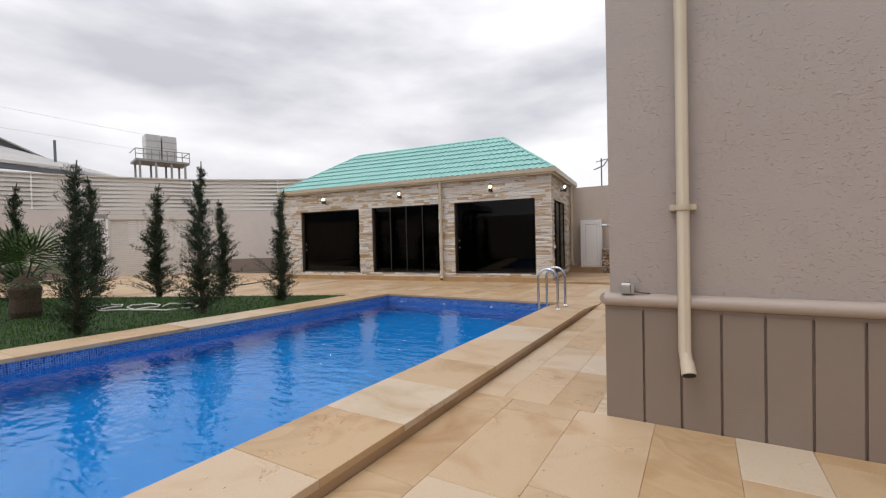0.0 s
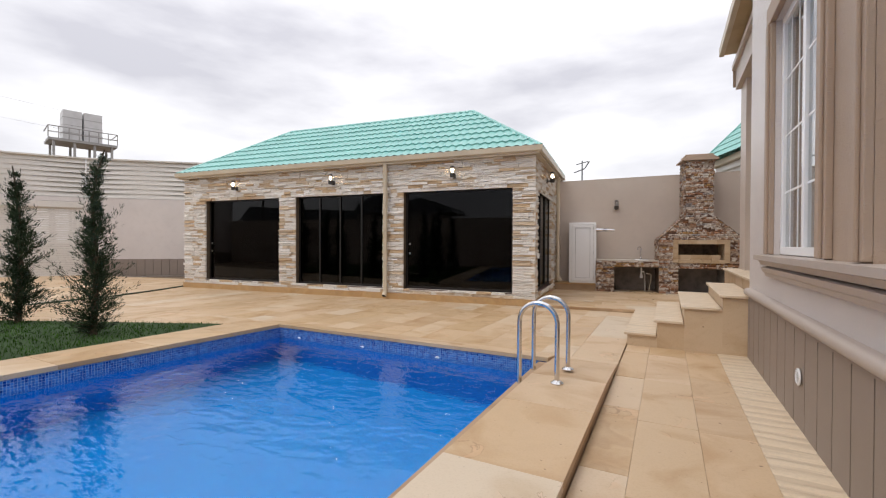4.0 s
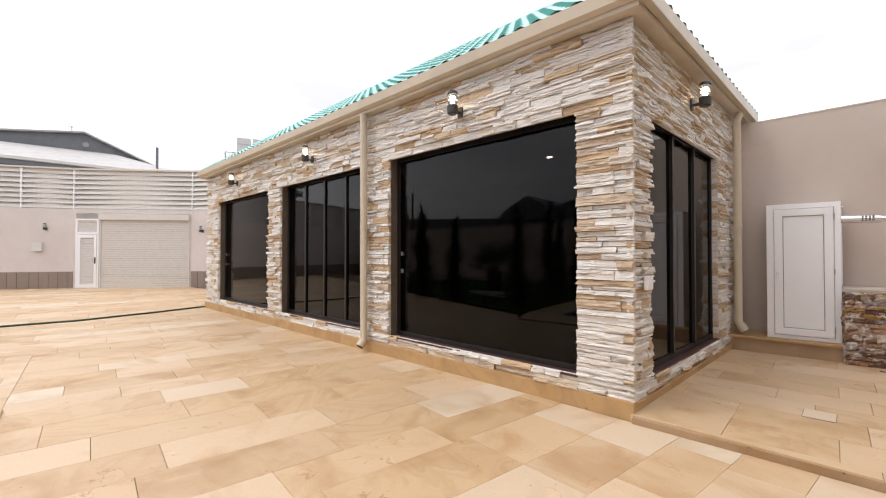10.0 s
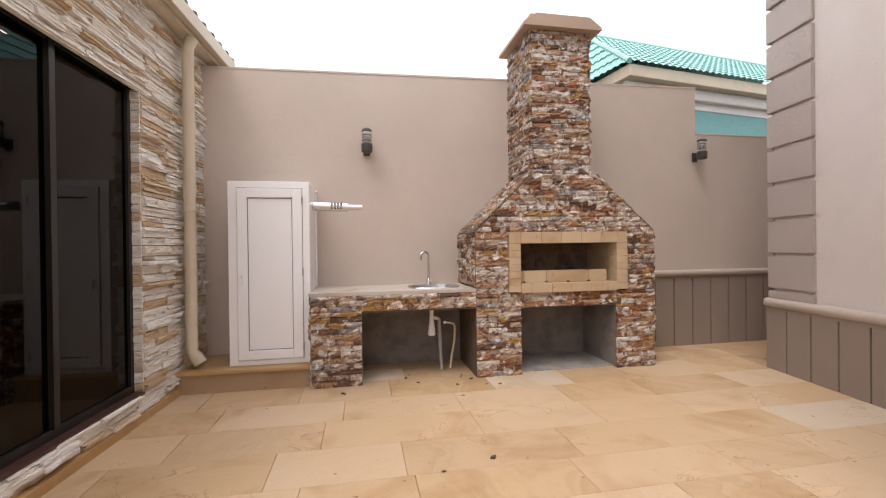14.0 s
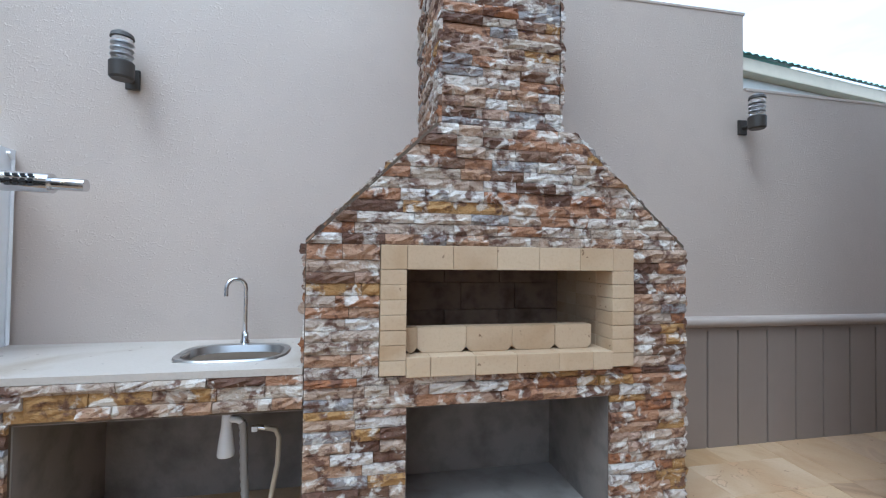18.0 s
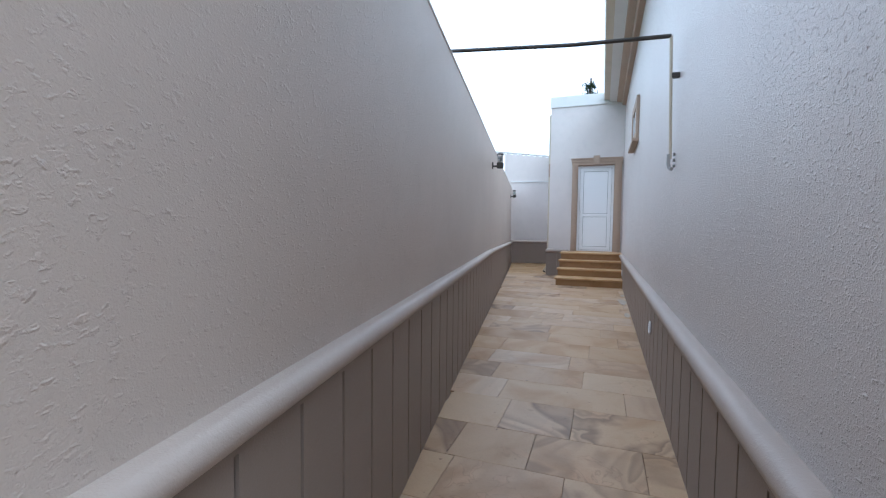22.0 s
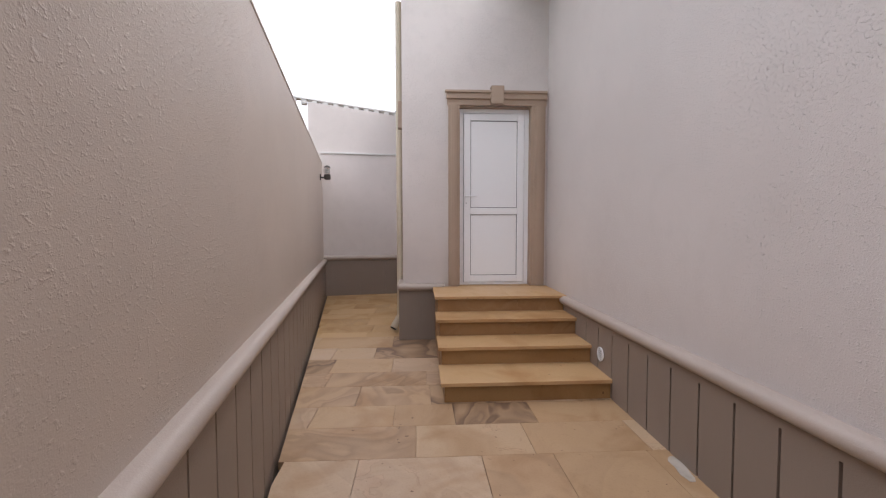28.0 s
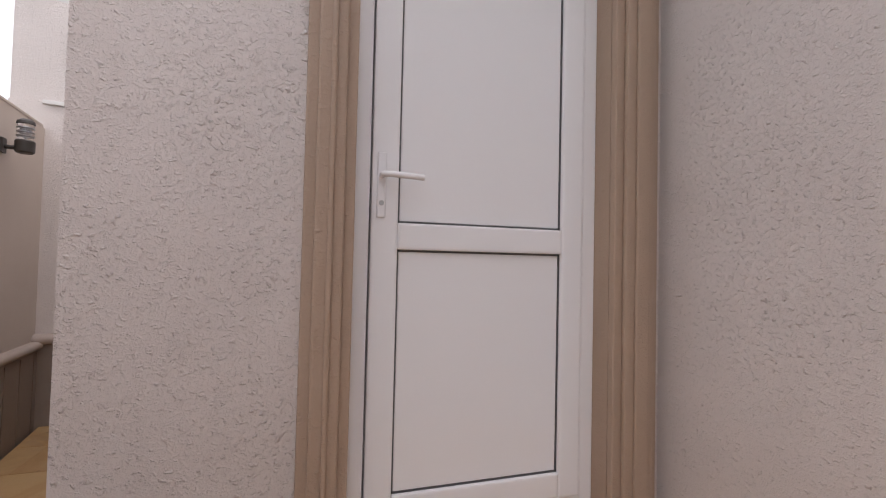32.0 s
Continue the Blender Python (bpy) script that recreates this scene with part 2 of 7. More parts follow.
def split_stone(name, tones, dark, scale=9.0, island=False, spots=0.55, blotchy=False):
    """Split-face stone strips: tone by piece, streaks along the layers, rough broken face."""
    m, n, l, p = nodes_of(name)
    nt = m.node_tree
    rnd = nt.nodes.new("ShaderNodeNewGeometry").outputs["Random Per Island"] if island else random_of(nt)
    base = ramp(nt, rnd, [(i / len(tones), c) for i, c in enumerate(tones)], True)
    streak = tex(nt, "ShaderNodeTexNoise", scale, "World", 6.0, (1, 1, 1.15 if blotchy else 4.5), 0.6, 0.35 if blotchy else 0.0)
    patch = tex(nt, "ShaderNodeTexNoise", scale * 0.8, "World", 5.0, (1, 1, 1.2), 0.6, 0.5)
    c = mixed(nt, base, dark, ramp(nt, streak.outputs["Fac"], [(0.50 if blotchy else 0.60, (0, 0, 0)), (0.60 if blotchy else 0.74, (0.9, 0.9, 0.9))]))
    c = mixed(nt, c, (0.74, 0.70, 0.64), ramp(nt, patch.outputs["Fac"], [(0.54, (0, 0, 0)), (0.62 if blotchy else 0.72, (spots, spots, spots))]))
    l.new(c, p.inputs["Base Color"])
    p.inputs["Roughness"].default_value = 0.7
    f = bump(nt, p, tex(nt, "ShaderNodeTexNoise", 70.0, "World", 5.0).outputs["Fac"], 0.4, 0.006)
    bump(nt, p, tex(nt, "ShaderNodeTexNoise", 24.0 if blotchy else 15.0, "World", 6.0, (1, 1, 1.3 if blotchy else 3.6)).outputs["Fac"], 1.0, 0.03, f)
    return m


def glassy(name, col, rough=0.0, ior=1.5):
    m, n, l, p = nodes_of(name)
    p.inputs["Base Color"].default_value = (*col, 1)
    p.inputs["Transmission Weight"].default_value = 1.0
    p.inputs["Roughness"].default_value = rough
    p.inputs["IOR"].default_value = ior
    return m


def lamp_glow(name, col, power):
    m, n, l, p = nodes_of(name)
    p.inputs["Base Color"].default_value = (*col, 1)
    p.inputs["Emission Color"].default_value = (*col, 1)
    p.inputs["Emission Strength"].default_value = power
    return m


def leafy(name, a, b, rough=0.55):
    m, n, l, p = nodes_of(name)
    nt = m.node_tree
    g = nt.nodes.new("ShaderNodeNewGeometry")
    c = ramp(nt, g.outputs["Random Per Island"], [(0.0, a), (1.0, b)])
    t = tex(nt, "ShaderNodeTexNoise", 3.0, "World", 3.0)
    c = mixed(nt, c, tuple(v * 0.5 for v in a), ramp(nt, t.outputs["Fac"], [(0.45, (0, 0, 0)), (0.75, (0.8, 0.8, 0.8))]))
    l.new(c, p.inputs["Base Color"])
    p.inputs["Roughness"].default_value = rough
    p.inputs["Specular IOR Level"].default_value = 0.3
    return m


def mosaic(name, c1, c2, joint, level=False):
    """Blue glass mosaic of 25 mm tiles with pale joints."""
    m, n, l, p = nodes_of(name)
    nt = m.node_tree
    t = tex(nt, "ShaderNodeTexBrick", 1.0, "World")
    t.offset = 0.0
    t.inputs["Brick Width"].default_value, t.inputs["Row Height"].default_value = 0.026, 0.026
    t.inputs["Mortar Size"].default_value = 0.0016
    t.inputs["Color1"].default_value, t.inputs["Color2"].default_value = (*c1, 1), (*c2, 1)
    t.inputs["Mortar"].default_value = (*joint, 1)
    sep = nt.nodes.new("ShaderNodeSeparateXYZ")
    g = nt.nodes.new("ShaderNodeNewGeometry")
    l.new(g.outputs["Position"], sep.inputs[0])
    add = nt.nodes.new("ShaderNodeMath")
    l.new(sep.outputs[0], add.inputs[0])
    l.new(sep.outputs[1], add.inputs[1])
    cmb = nt.nodes.new("ShaderNodeCombineXYZ")
    l.new(sep.outputs[0] if level else add.outputs[0], cmb.inputs[0])
    l.new(sep.outputs[1] if level else sep.outputs[2], cmb.inputs[1])
    l.new(cmb.outputs[0], t.inputs["Vector"])
    l.new(t.outputs["Color"], p.inputs["Base Color"])
    p.inputs["Roughness"].default_value = 0.2
    return m


STUCCO_BEIGE = stucco("beige_sprayed_plaster", (0.54, 0.458, 0.394), (0.484, 0.408, 0.349), 0.34, 50.0, 0.4, 0.15)
STUCCO_PALE = stucco("pale_sprayed_plaster", (0.662, 0.603, 0.572), (0.602, 0.546, 0.517), 0.85, 60.0, 0.32, 0.45)
STUCCO_GREY = stucco("grey_beige_plaster", (0.414, 0.36, 0.332), (0.378, 0.329, 0.301), 0.9, 42.0, 0.4, 0.1)
STUCCO_WHITE = stucco("white_smooth_plaster", (0.68, 0.666, 0.642), (0.622, 0.603, 0.583), 0.15, 30.0, 0.4, 0.1)
TAUPE = stucco("taupe_plinth_paint", (0.27, 0.214, 0.179), (0.239, 0.19, 0.157), 0.12, 40.0, 0.5, 0.1)
TAUPE_RAIL = stucco("taupe_moulding_paint", (0.447, 0.374, 0.326), (0.402, 0.336, 0.289), 0.15, 40.0, 0.45, 0.1)
TRIM_TAN = stucco("tan_stone_trim", (0.43, 0.318, 0.236), (0.37, 0.272, 0.202), 0.35, 34.0, 0.6)
SAND = sandstone("yellow_sandstone", [(0.586, 0.481, 0.36), (0.568, 0.409, 0.257), (0.478, 0.324, 0.175), (0.586, 0.445, 0.301), (0.532, 0.373, 0.221), (0.568, 0.419, 0.275), (0.504, 0.355, 0.216), (0.522, 0.365, 0.208)], clefts=1.0)
SAND_FAR = sandstone("yellow_sandstone_far", [(0.586, 0.481, 0.36), (0.568, 0.409, 0.257), (0.478, 0.324, 0.175), (0.586, 0.445, 0.301), (0.532, 0.373, 0.221), (0.568, 0.419, 0.275), (0.504, 0.355, 0.216), (0.522, 0.365, 0.208)], island=True, clefts=1.0)
# brown veined slabs; tones also lowered for the shade of the narrow passage
SAND_PASSAGE = sandstone("veined_brown_shaded_sandstone", [(0.468, 0.311, 0.172), (0.522, 0.378, 0.244), (0.414, 0.27, 0.149), (0.504, 0.342, 0.198), (0.55, 0.414, 0.296), (0.45, 0.296, 0.172), (0.512, 0.35, 0.208), (0.396, 0.265, 0.157)], (0.15, 0.084, 0.048), 0.45, 1.0, clefts=0.6)
SAND_STEP = sandstone("orange_sandstone", [(0.504, 0.324, 0.149), (0.54, 0.36, 0.18), (0.44, 0.275, 0.122), (0.478, 0.301, 0.134)], veins=0.6)
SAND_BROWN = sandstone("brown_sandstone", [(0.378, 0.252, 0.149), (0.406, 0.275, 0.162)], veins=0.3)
# orange step stone with the shading of the upright faces in its tones
SAND_RISER = sandstone("shaded_orange_sandstone", [(0.306, 0.172, 0.0674), (0.332, 0.19, 0.0766), (0.288, 0.157, 0.063)], veins=0.4)
JOINT = painted("brown_joint_mortar", (0.18, 0.126, 0.0766), 0.8)
LEDGE_TONES = [(0.783, 0.741, 0.682), (0.832, 0.803, 0.752), (0.763, 0.713, 0.645), (0.574, 0.416, 0.257), (0.812, 0.772, 0.722), (0.733, 0.664, 0.574), (0.84, 0.812, 0.772), (0.614, 0.495, 0.365), (0.792, 0.752, 0.702), (0.772, 0.733, 0.682), (0.614, 0.484, 0.345), (0.821, 0.783, 0.733), (0.752, 0.693, 0.625), (0.832, 0.792, 0.741), (0.616, 0.451, 0.286)]
LEDGE = split_stone("cream_ledge_stone", LEDGE_TONES, (0.468, 0.306, 0.162), 6.0, False, 0.25)
LEDGE_REST = split_stone("cream_ledge_stone_far", LEDGE_TONES, (0.468, 0.306, 0.162), 6.0, True, 0.25)
# brown bed, darkened so the gaps between stones carry crevice shadow
LEDGE_BACK = painted("shaded_brown_stone_bed", (0.117, 0.0856, 0.0586), 0.9)
RUST_TONES = [(0.29, 0.12, 0.048), (0.414, 0.31, 0.235), (0.11, 0.054, 0.031), (0.374, 0.223, 0.136), (0.551, 0.499, 0.456), (0.342, 0.178, 0.097), (0.274, 0.251, 0.245), (0.403, 0.284, 0.201), (0.356, 0.199, 0.066), (0.164, 0.089, 0.052), (0.38, 0.231, 0.141), (0.523, 0.453, 0.393), (0.412, 0.323, 0.255), (0.35, 0.231, 0.165), (0.438, 0.357, 0.282)]
RUST = split_stone("rust_split_travertine", RUST_TONES, (0.11, 0.048, 0.028), 15.0, False, 0.7, True)
RUST_REST = split_stone("rust_split_travertine_sides", RUST_TONES, (0.11, 0.048, 0.028), 15.0, True, 0.7, True)
FIREBRICK = sandstone("yellow_fire_brick", [(0.50, 0.372, 0.24), (0.53, 0.405, 0.27), (0.48, 0.352, 0.224)], rough=0.75, veins=0.1)
SOOT = painted("sooty_brick", (0.208, 0.149, 0.108), 0.9, wear=0.3)
ROOF = painted("turquoise_roof_paint", (0.26, 0.54, 0.499), 0.32, 0.0, 0.06, 1.5)
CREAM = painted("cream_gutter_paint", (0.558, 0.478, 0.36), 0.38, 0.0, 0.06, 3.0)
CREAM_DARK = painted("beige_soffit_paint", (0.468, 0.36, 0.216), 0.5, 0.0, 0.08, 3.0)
WHITE_PVC = painted("white_plastic", (0.85, 0.85, 0.86), 0.25, 0.0, 0.004, 2.0)
SEAL_GREY = painted("grey_seal", (0.09, 0.09, 0.0946), 0.6)
GASKET = painted("black_rubber", (0.015, 0.015, 0.016), 0.6)
STEEL = painted("polished_steel", (0.66, 0.66, 0.67), 0.12, 1.0, 0.05)
STEEL_DULL = painted("brushed_steel", (0.5, 0.5, 0.5), 0.32, 1.0, 0.1)
BLACK_FRAME = painted("black_window_frame", (0.012, 0.010, 0.010), 0.35)
BROWN_FRAME = painted("dark_brown_sill", (0.063, 0.027, 0.0226), 0.4)
LAMP_BLACK = painted("dark_bronze_lamp", (0.045, 0.0378, 0.0316), 0.45)
DARK_GLASS = glassy("dark_tinted_glass", (0.018, 0.015, 0.017), 0.0, 1.30)
CLEAR_GLASS = glassy("clear_glass", (0.92, 0.95, 0.96))
LAMP_GLASS = glassy("lamp_glass", (0.95, 0.95, 0.95), 0.08)
BULB = lamp_glow("warm_bulb", (1.0, 0.66, 0.30), 55.0)
DOWNLIGHT = lamp_glow("ceiling_spot_glow", (1.0, 0.86, 0.66), 160.0)
# near-black colours put the darkness of unlit rooms into their surfaces
ROOM_DARK = painted("unlit_room_shade", (0.0316, 0.027, 0.027), 0.7)
ROOM_FLOOR = painted("unlit_room_floor_shade", (0.045, 0.0316, 0.027), 0.3)
MOSAIC = mosaic("blue_pool_mosaic", (0, 0.135, 0.50), (0.003, 0.215, 0.64), (0.02, 0.25, 0.60))
MOSAIC_FLOOR = mosaic("blue_pool_floor_mosaic", (0.006, 0.25, 0.66), (0.012, 0.33, 0.77), (0.04, 0.36, 0.72), True)
# mixed rim tiles, their blues darkened for the unlit wall above the water
MOSAIC_BAND = mosaic("shaded_blue_rim_mosaic", (0, 0.035, 0.25), (0.06, 0.22, 0.58), (0.3, 0.43, 0.62))
GRASS = leafy("lawn_green", (0.024, 0.075, 0.006), (0.05, 0.125, 0.010), 0.8)
SOIL = painted("mossy_soil", (0.0216, 0.054, 0.0072), 0.9, 0, 0.25, 20)
CYPRESS = leafy("cypress_green", (0.014, 0.032, 0.016), (0.05, 0.076, 0.036))
PALM = leafy("palm_green", (0.035, 0.075, 0.018), (0.09, 0.14, 0.04))
BARK = painted("brown_bark", (0.09, 0.063, 0.0406), 0.9, 0, 0.3, 30, 0.8)
SHUTTER = painted("cream_shutter_paint", (0.63, 0.594, 0.55), 0.45, 0, 0.04)
GREY_METAL = painted("grey_sheet_metal", (0.36, 0.347, 0.332), 0.5, 0.2, 0.15, 2.0)
DARK_ROOF = painted("dark_grey_roof", (0.144, 0.154, 0.167), 0.55, 0.0, 0.1, 2.0)
PALE_ROOF = painted("pale_grey_roof", (0.468, 0.45, 0.437), 0.55, 0.0, 0.08, 2.0)
TANK_METAL = painted("pale_zinc_sheet", (0.62, 0.61, 0.61), 0.45, 0.0, 0.08, 2.0)
HOSE = painted("green_hose_rubber", (0.027, 0.054, 0.0316), 0.45)
TURQ_WALL = painted("turquoise_wall_paint", (0.18, 0.396, 0.406), 0.7, 0, 0.06)
SINK_TOP = sandstone("beige_counter_stone", [(0.504, 0.45, 0.396)], veins=0.1)
# cement grey lowered to hold the shade inside the niches
NICHE_SHADE = painted("shaded_cement_render", (0.225, 0.195, 0.172), 0.85, 0, 0.2, 6, 0.4)
CEMENT_FLOOR = painted("grey_cement_floor", (0.324, 0.296, 0.27), 0.8, 0, 0.2, 5, 0.3)
DIRT = painted("dead_leaf", (0.072, 0.045, 0.027), 0.8)


def rippled_sandstone(name, a, b):
    """Natural cleft sandstone: wandering ridges like ripples in sand, pale crests, shade painted into the troughs."""
    m, n, l, p = nodes_of(name)
    nt = m.node_tree
    w = tex(nt, "ShaderNodeTexWave", 2.3, "World", stretch=(0.16, 1, 1))
    w.bands_direction = "Y"
    w.inputs["Distortion"].default_value, w.inputs["Detail"].default_value = 8.0, 3.0
    w.inputs["Detail Scale"].default_value, w.inputs["Detail Roughness"].default_value = 1.7, 0.65
    big = tex(nt, "ShaderNodeTexNoise", 2.0, "World", 4.0)
    c = mixed(nt, a, b, big.outputs["Fac"])
    # troughs of the relief coloured darker as their shade
    c = mixed(nt, c, tuple(v * 0.72 for v in a), ramp(nt, w.outputs["Fac"], [(0.0, (0.55, 0.55, 0.55)), (0.3, (0, 0, 0))]))
    grain = tex(nt, "ShaderNodeTexNoise", 45.0, "World", 5.0)
    c = mixed(nt, c, tuple(v * 0.7 for v in b), ramp(nt, grain.outputs["Fac"], [(0.5, (0, 0, 0)), (0.85, (0.6, 0.6, 0.6))]))
    l.new(c, p.inputs["Base Color"])
    p.inputs["Roughness"].default_value = 0.5
    f = bump(nt, p, grain.outputs["Fac"], 0.2, 0.003)
    bump(nt, p, ramp(nt, w.outputs["Fac"], [(0.05, (0, 0, 0)), (0.6, (0.6, 0.6, 0.6)), (1.0, (1, 1, 1))]), 0.85, 0.014, f)
    return m


SAND_RIPPLE = rippled_sandstone("rippled_cream_sandstone", (0.62, 0.478, 0.324), (0.648, 0.532, 0.396))
CEMENT = painted("pale_cement_smear", (0.504, 0.45, 0.388), 0.85, 0, 0.12, 14, 0.5)
STEP_SIDE = sandstone("pale_step_stone", [(0.54, 0.396, 0.252), (0.576, 0.44, 0.296), (0.504, 0.36, 0.226)], (0.324, 0.198, 0.099), veins=0.5)
STEP_TOP = sandstone("peach_tread_stone", [(0.50, 0.315, 0.15), (0.54, 0.352, 0.176), (0.47, 0.288, 0.132)], veins=0.45)


def water():
    m, n, l, p = nodes_of("pool_water")
    nt = m.node_tree
    p.inputs["Base Color"].default_value = (0.42, 0.84, 1.0, 1)
    p.inputs["Transmission Weight"].default_value = 1.0
    p.inputs["Roughness"].default_value = 0.0
    p.inputs["IOR"].default_value = 1.38
    a = tex(nt, "ShaderNodeTexNoise", 2.6, "World", 2.0, (1.0, 1.6, 1), 0.5, 0.25)
    b = tex(nt, "ShaderNodeTexNoise", 9.0, "World", 2.0, (1.0, 1.5, 1), 0.5)
    f = bump(nt, p, a.outputs["Fac"], 0.16, 0.1)
    bump(nt, p, b.outputs["Fac"], 0.28, 0.02, f)
    return m


WATER = water()


# ---------------------------------------------------------------- builders
def mesh_of(name, bm, mat, smooth=False):
    me = bpy.data.meshes.new(name)
    bmesh.ops.recalc_face_normals(bm, faces=bm.faces)
    if smooth:
        for f in bm.faces:
            f.smooth = True
    bm.to_mesh(me)
    bm.free()
    if mat:
        me.materials.append(mat)
    if smooth:
        me.set_sharp_from_angle(angle=radians(38))
    return me


def part(name, bm, mat, parent, label="", at=None, smooth=False):
    ob = new(name, mesh_of(name, bm, mat, smooth))
    ob.parent = parent
    if at is not None:
        ob.matrix_basis = at
    return tagged(ob, label)


def thing(name, label, category, at=None, group="", kind=""):
    ob = new(name)
    ob.empty_display_size = 0.1
    if at is not None:
        ob.matrix_basis = at
    return tagged(ob, label, category, group, kind)


def solo(name, bm, mat, label, category, at=None, group="", kind="", smooth=False):
    ob = new(name, mesh_of(name, bm, mat, smooth))
    if at is not None:
        ob.matrix_basis = at
    return tagged(ob, label, category, group, kind)


def piece(name, mesh, parent, at):
    ob = new(name, mesh)
    ob.parent = parent
    ob.matrix_basis = at
    return ob


def box(x0, x1, y0, y1, z0, z1, bevel=0.0, bm=None):
    own = bm is None
    b = bmesh.new()
    vs = [b.verts.new((x, y, z)) for x in (x0, x1) for y in (y0, y1) for z in (z0, z1)]
    for q in ((0, 1, 3, 2), (4, 6, 7, 5), (0, 4, 5, 1), (2, 3, 7, 6), (0, 2, 6, 4), (1, 5, 7, 3)):
        b.faces.new([vs[i] for i in q])
    if bevel:
        bmesh.ops.bevel(b, geom=list(b.edges), offset=bevel, segments=2, affect="EDGES", profile=0.6)
    return b if own else join(bm, b)


def join(bm, other, m=None):
    if m is not None:
        bmesh.ops.transform(other, matrix=m, verts=other.verts)
    tmp = bpy.data.meshes.new("tmp")
    other.to_mesh(tmp)
    other.free()
    bm.from_mesh(tmp)
    bpy.data.meshes.remove(tmp)
    return bm


def moved(bm, m):
    bmesh.ops.transform(bm, matrix=m, verts=bm.verts)
    return bm


def prism(poly, z0, z1, bevel=0.0):
    """A plan polygon pulled up from z0 to z1."""
    b = bmesh.new()
    lo = [b.verts.new((x, y, z0)) for x, y in poly]
    hi = [b.verts.new((x, y, z1)) for x, y in poly]
    b.faces.new(lo[::-1])
    b.faces.new(hi)
    k = len(poly)
    for i in range(k):
        b.faces.new((lo[i], lo[(i + 1) % k], hi[(i + 1) % k], hi[i]))
    if bevel:
        bmesh.ops.bevel(b, geom=list(b.edges), offset=bevel, segments=2, affect="EDGES")
    return b


def upright(poly, y0, y1, bevel=0.0):
    """An (x, z) polygon pulled along y."""
    return moved(prism([(x, z) for x, z in poly], -y1, -y0, bevel), pose(0, 0, 0, 90))


def side_extrude(poly, x0, x1):
    """A (y, z) section pulled along x."""
    b = bmesh.new()
    a = [b.verts.new((x0, y, z)) for y, z in poly]
    c = [b.verts.new((x1, y, z)) for y, z in poly]
    b.faces.new(a)
    b.faces.new(c[::-1])
    k = len(poly)
    for i in range(k):
        b.faces.new((a[i], c[i], c[(i + 1) % k], a[(i + 1) % k]))
    return b


def tube(pts, r, seg=12, caps=True):
    """A round bar along a line of points."""
    b = bmesh.new()
    pts = [Vector(p) for p in pts]
    rings, up = [], None
    for i, p in enumerate(pts):
        d = (pts[min(i + 1, len(pts) - 1)] - pts[max(i - 1, 0)]).normalized()
        if up is None:
            up = d.orthogonal().normalized()
        up = (up - d * up.dot(d)).normalized()
        side = d.cross(up)
        rr = r[i] if isinstance(r, (list, tuple)) else r
        rings.append([b.verts.new(p + rr * (math.cos(a) * up + math.sin(a) * side)) for a in [2 * math.pi * k / seg for k in range(seg)]])
    for a, c in zip(rings, rings[1:]):
        for k in range(seg):
            b.faces.new((a[k], a[(k + 1) % seg], c[(k + 1) % seg], c[k]))
    if caps:
        b.faces.new(rings[0][::-1])
        b.faces.new(rings[-1])
    return b


def lathe(prof, seg=20):
    """A (radius, height) outline turned about z."""
    b = bmesh.new()
    rings = []
    for r, z in prof:
        rings.append([b.verts.new((max(r, 1e-4) * math.cos(2 * math.pi * k / seg), max(r, 1e-4) * math.sin(2 * math.pi * k / seg), z)) for k in range(seg)])
    for a, c in zip(rings, rings[1:]):
        for k in range(seg):
            b.faces.new((a[k], a[(k + 1) % seg], c[(k + 1) % seg], c[k]))
    b.faces.new(rings[0][::-1])
    b.faces.new(rings[-1])
    return b


def arc(cx, cz, r, a0, a1, n, y=0.0):
    return [(cx + r * math.cos(radians(a0 + (a1 - a0) * i / n)), y, cz + r * math.sin(radians(a0 + (a1 - a0) * i / n))) for i in range(n + 1)]


def clip(poly, region):
    """The part of a plan polygon inside a convex region given anticlockwise."""
    out = list(poly)
    for (ax, ay), (bx, by) in zip(region, region[1:] + region[:1]):
        src, out = out, []
        for i, p in enumerate(src):
            q = src[(i + 1) % len(src)]
            dp = (bx - ax) * (p[1] - ay) - (by - ay) * (p[0] - ax)
            dq = (bx - ax) * (q[1] - ay) - (by - ay) * (q[0] - ax)
            if dp >= 0:
                out.append(p)
            if dp * dq < 0:
                t = dp / (dp - dq)
                out.append((p[0] + t * (q[0] - p[0]), p[1] + t * (q[1] - p[1])))
        if len(out) < 3:
            return []
    return out


def area_of(poly):
    return 0.5 * sum(a[0] * b[1] - b[0] * a[1] for a, b in zip(poly, poly[1:] + poly[:1]))


def slab_mesh(poly, top, thick, rnd, gap=0.0011, lip=0.002):
    """A stone slab on a plan polygon: a chamfered top on top(x, y), slightly uneven."""
    cx, cy = sum(p[0] for p in poly) / len(poly), sum(p[1] for p in poly) / len(poly)

    def inset(d):
        out = []
        for x, y in poly:
            v = Vector((cx - x, cy - y))
            out.append((x + v.normalized().x * d * 1.4, y + v.normalized().y * d * 1.4))
        return out
    lift = rnd.uniform(-0.001, 0.001)
    outer, inner = inset(gap), inset(gap + lip)
    k = len(poly)
    vs = [(x, y, top(x, y) - thick) for x, y in outer] + [(x, y, top(x, y) - lip + lift) for x, y in outer] + [(x, y, top(x, y) + lift) for x, y in inner]
    fs = [tuple(range(2 * k, 3 * k))]
    for i in range(k):
        j = (i + 1) % k
        fs += [(i, j, k + j, k + i), (k + i, k + j, 2 * k + j, 2 * k + i)]
    me = bpy.data.meshes.new("slab")
    me.from_pydata(vs, [], fs)
    return me


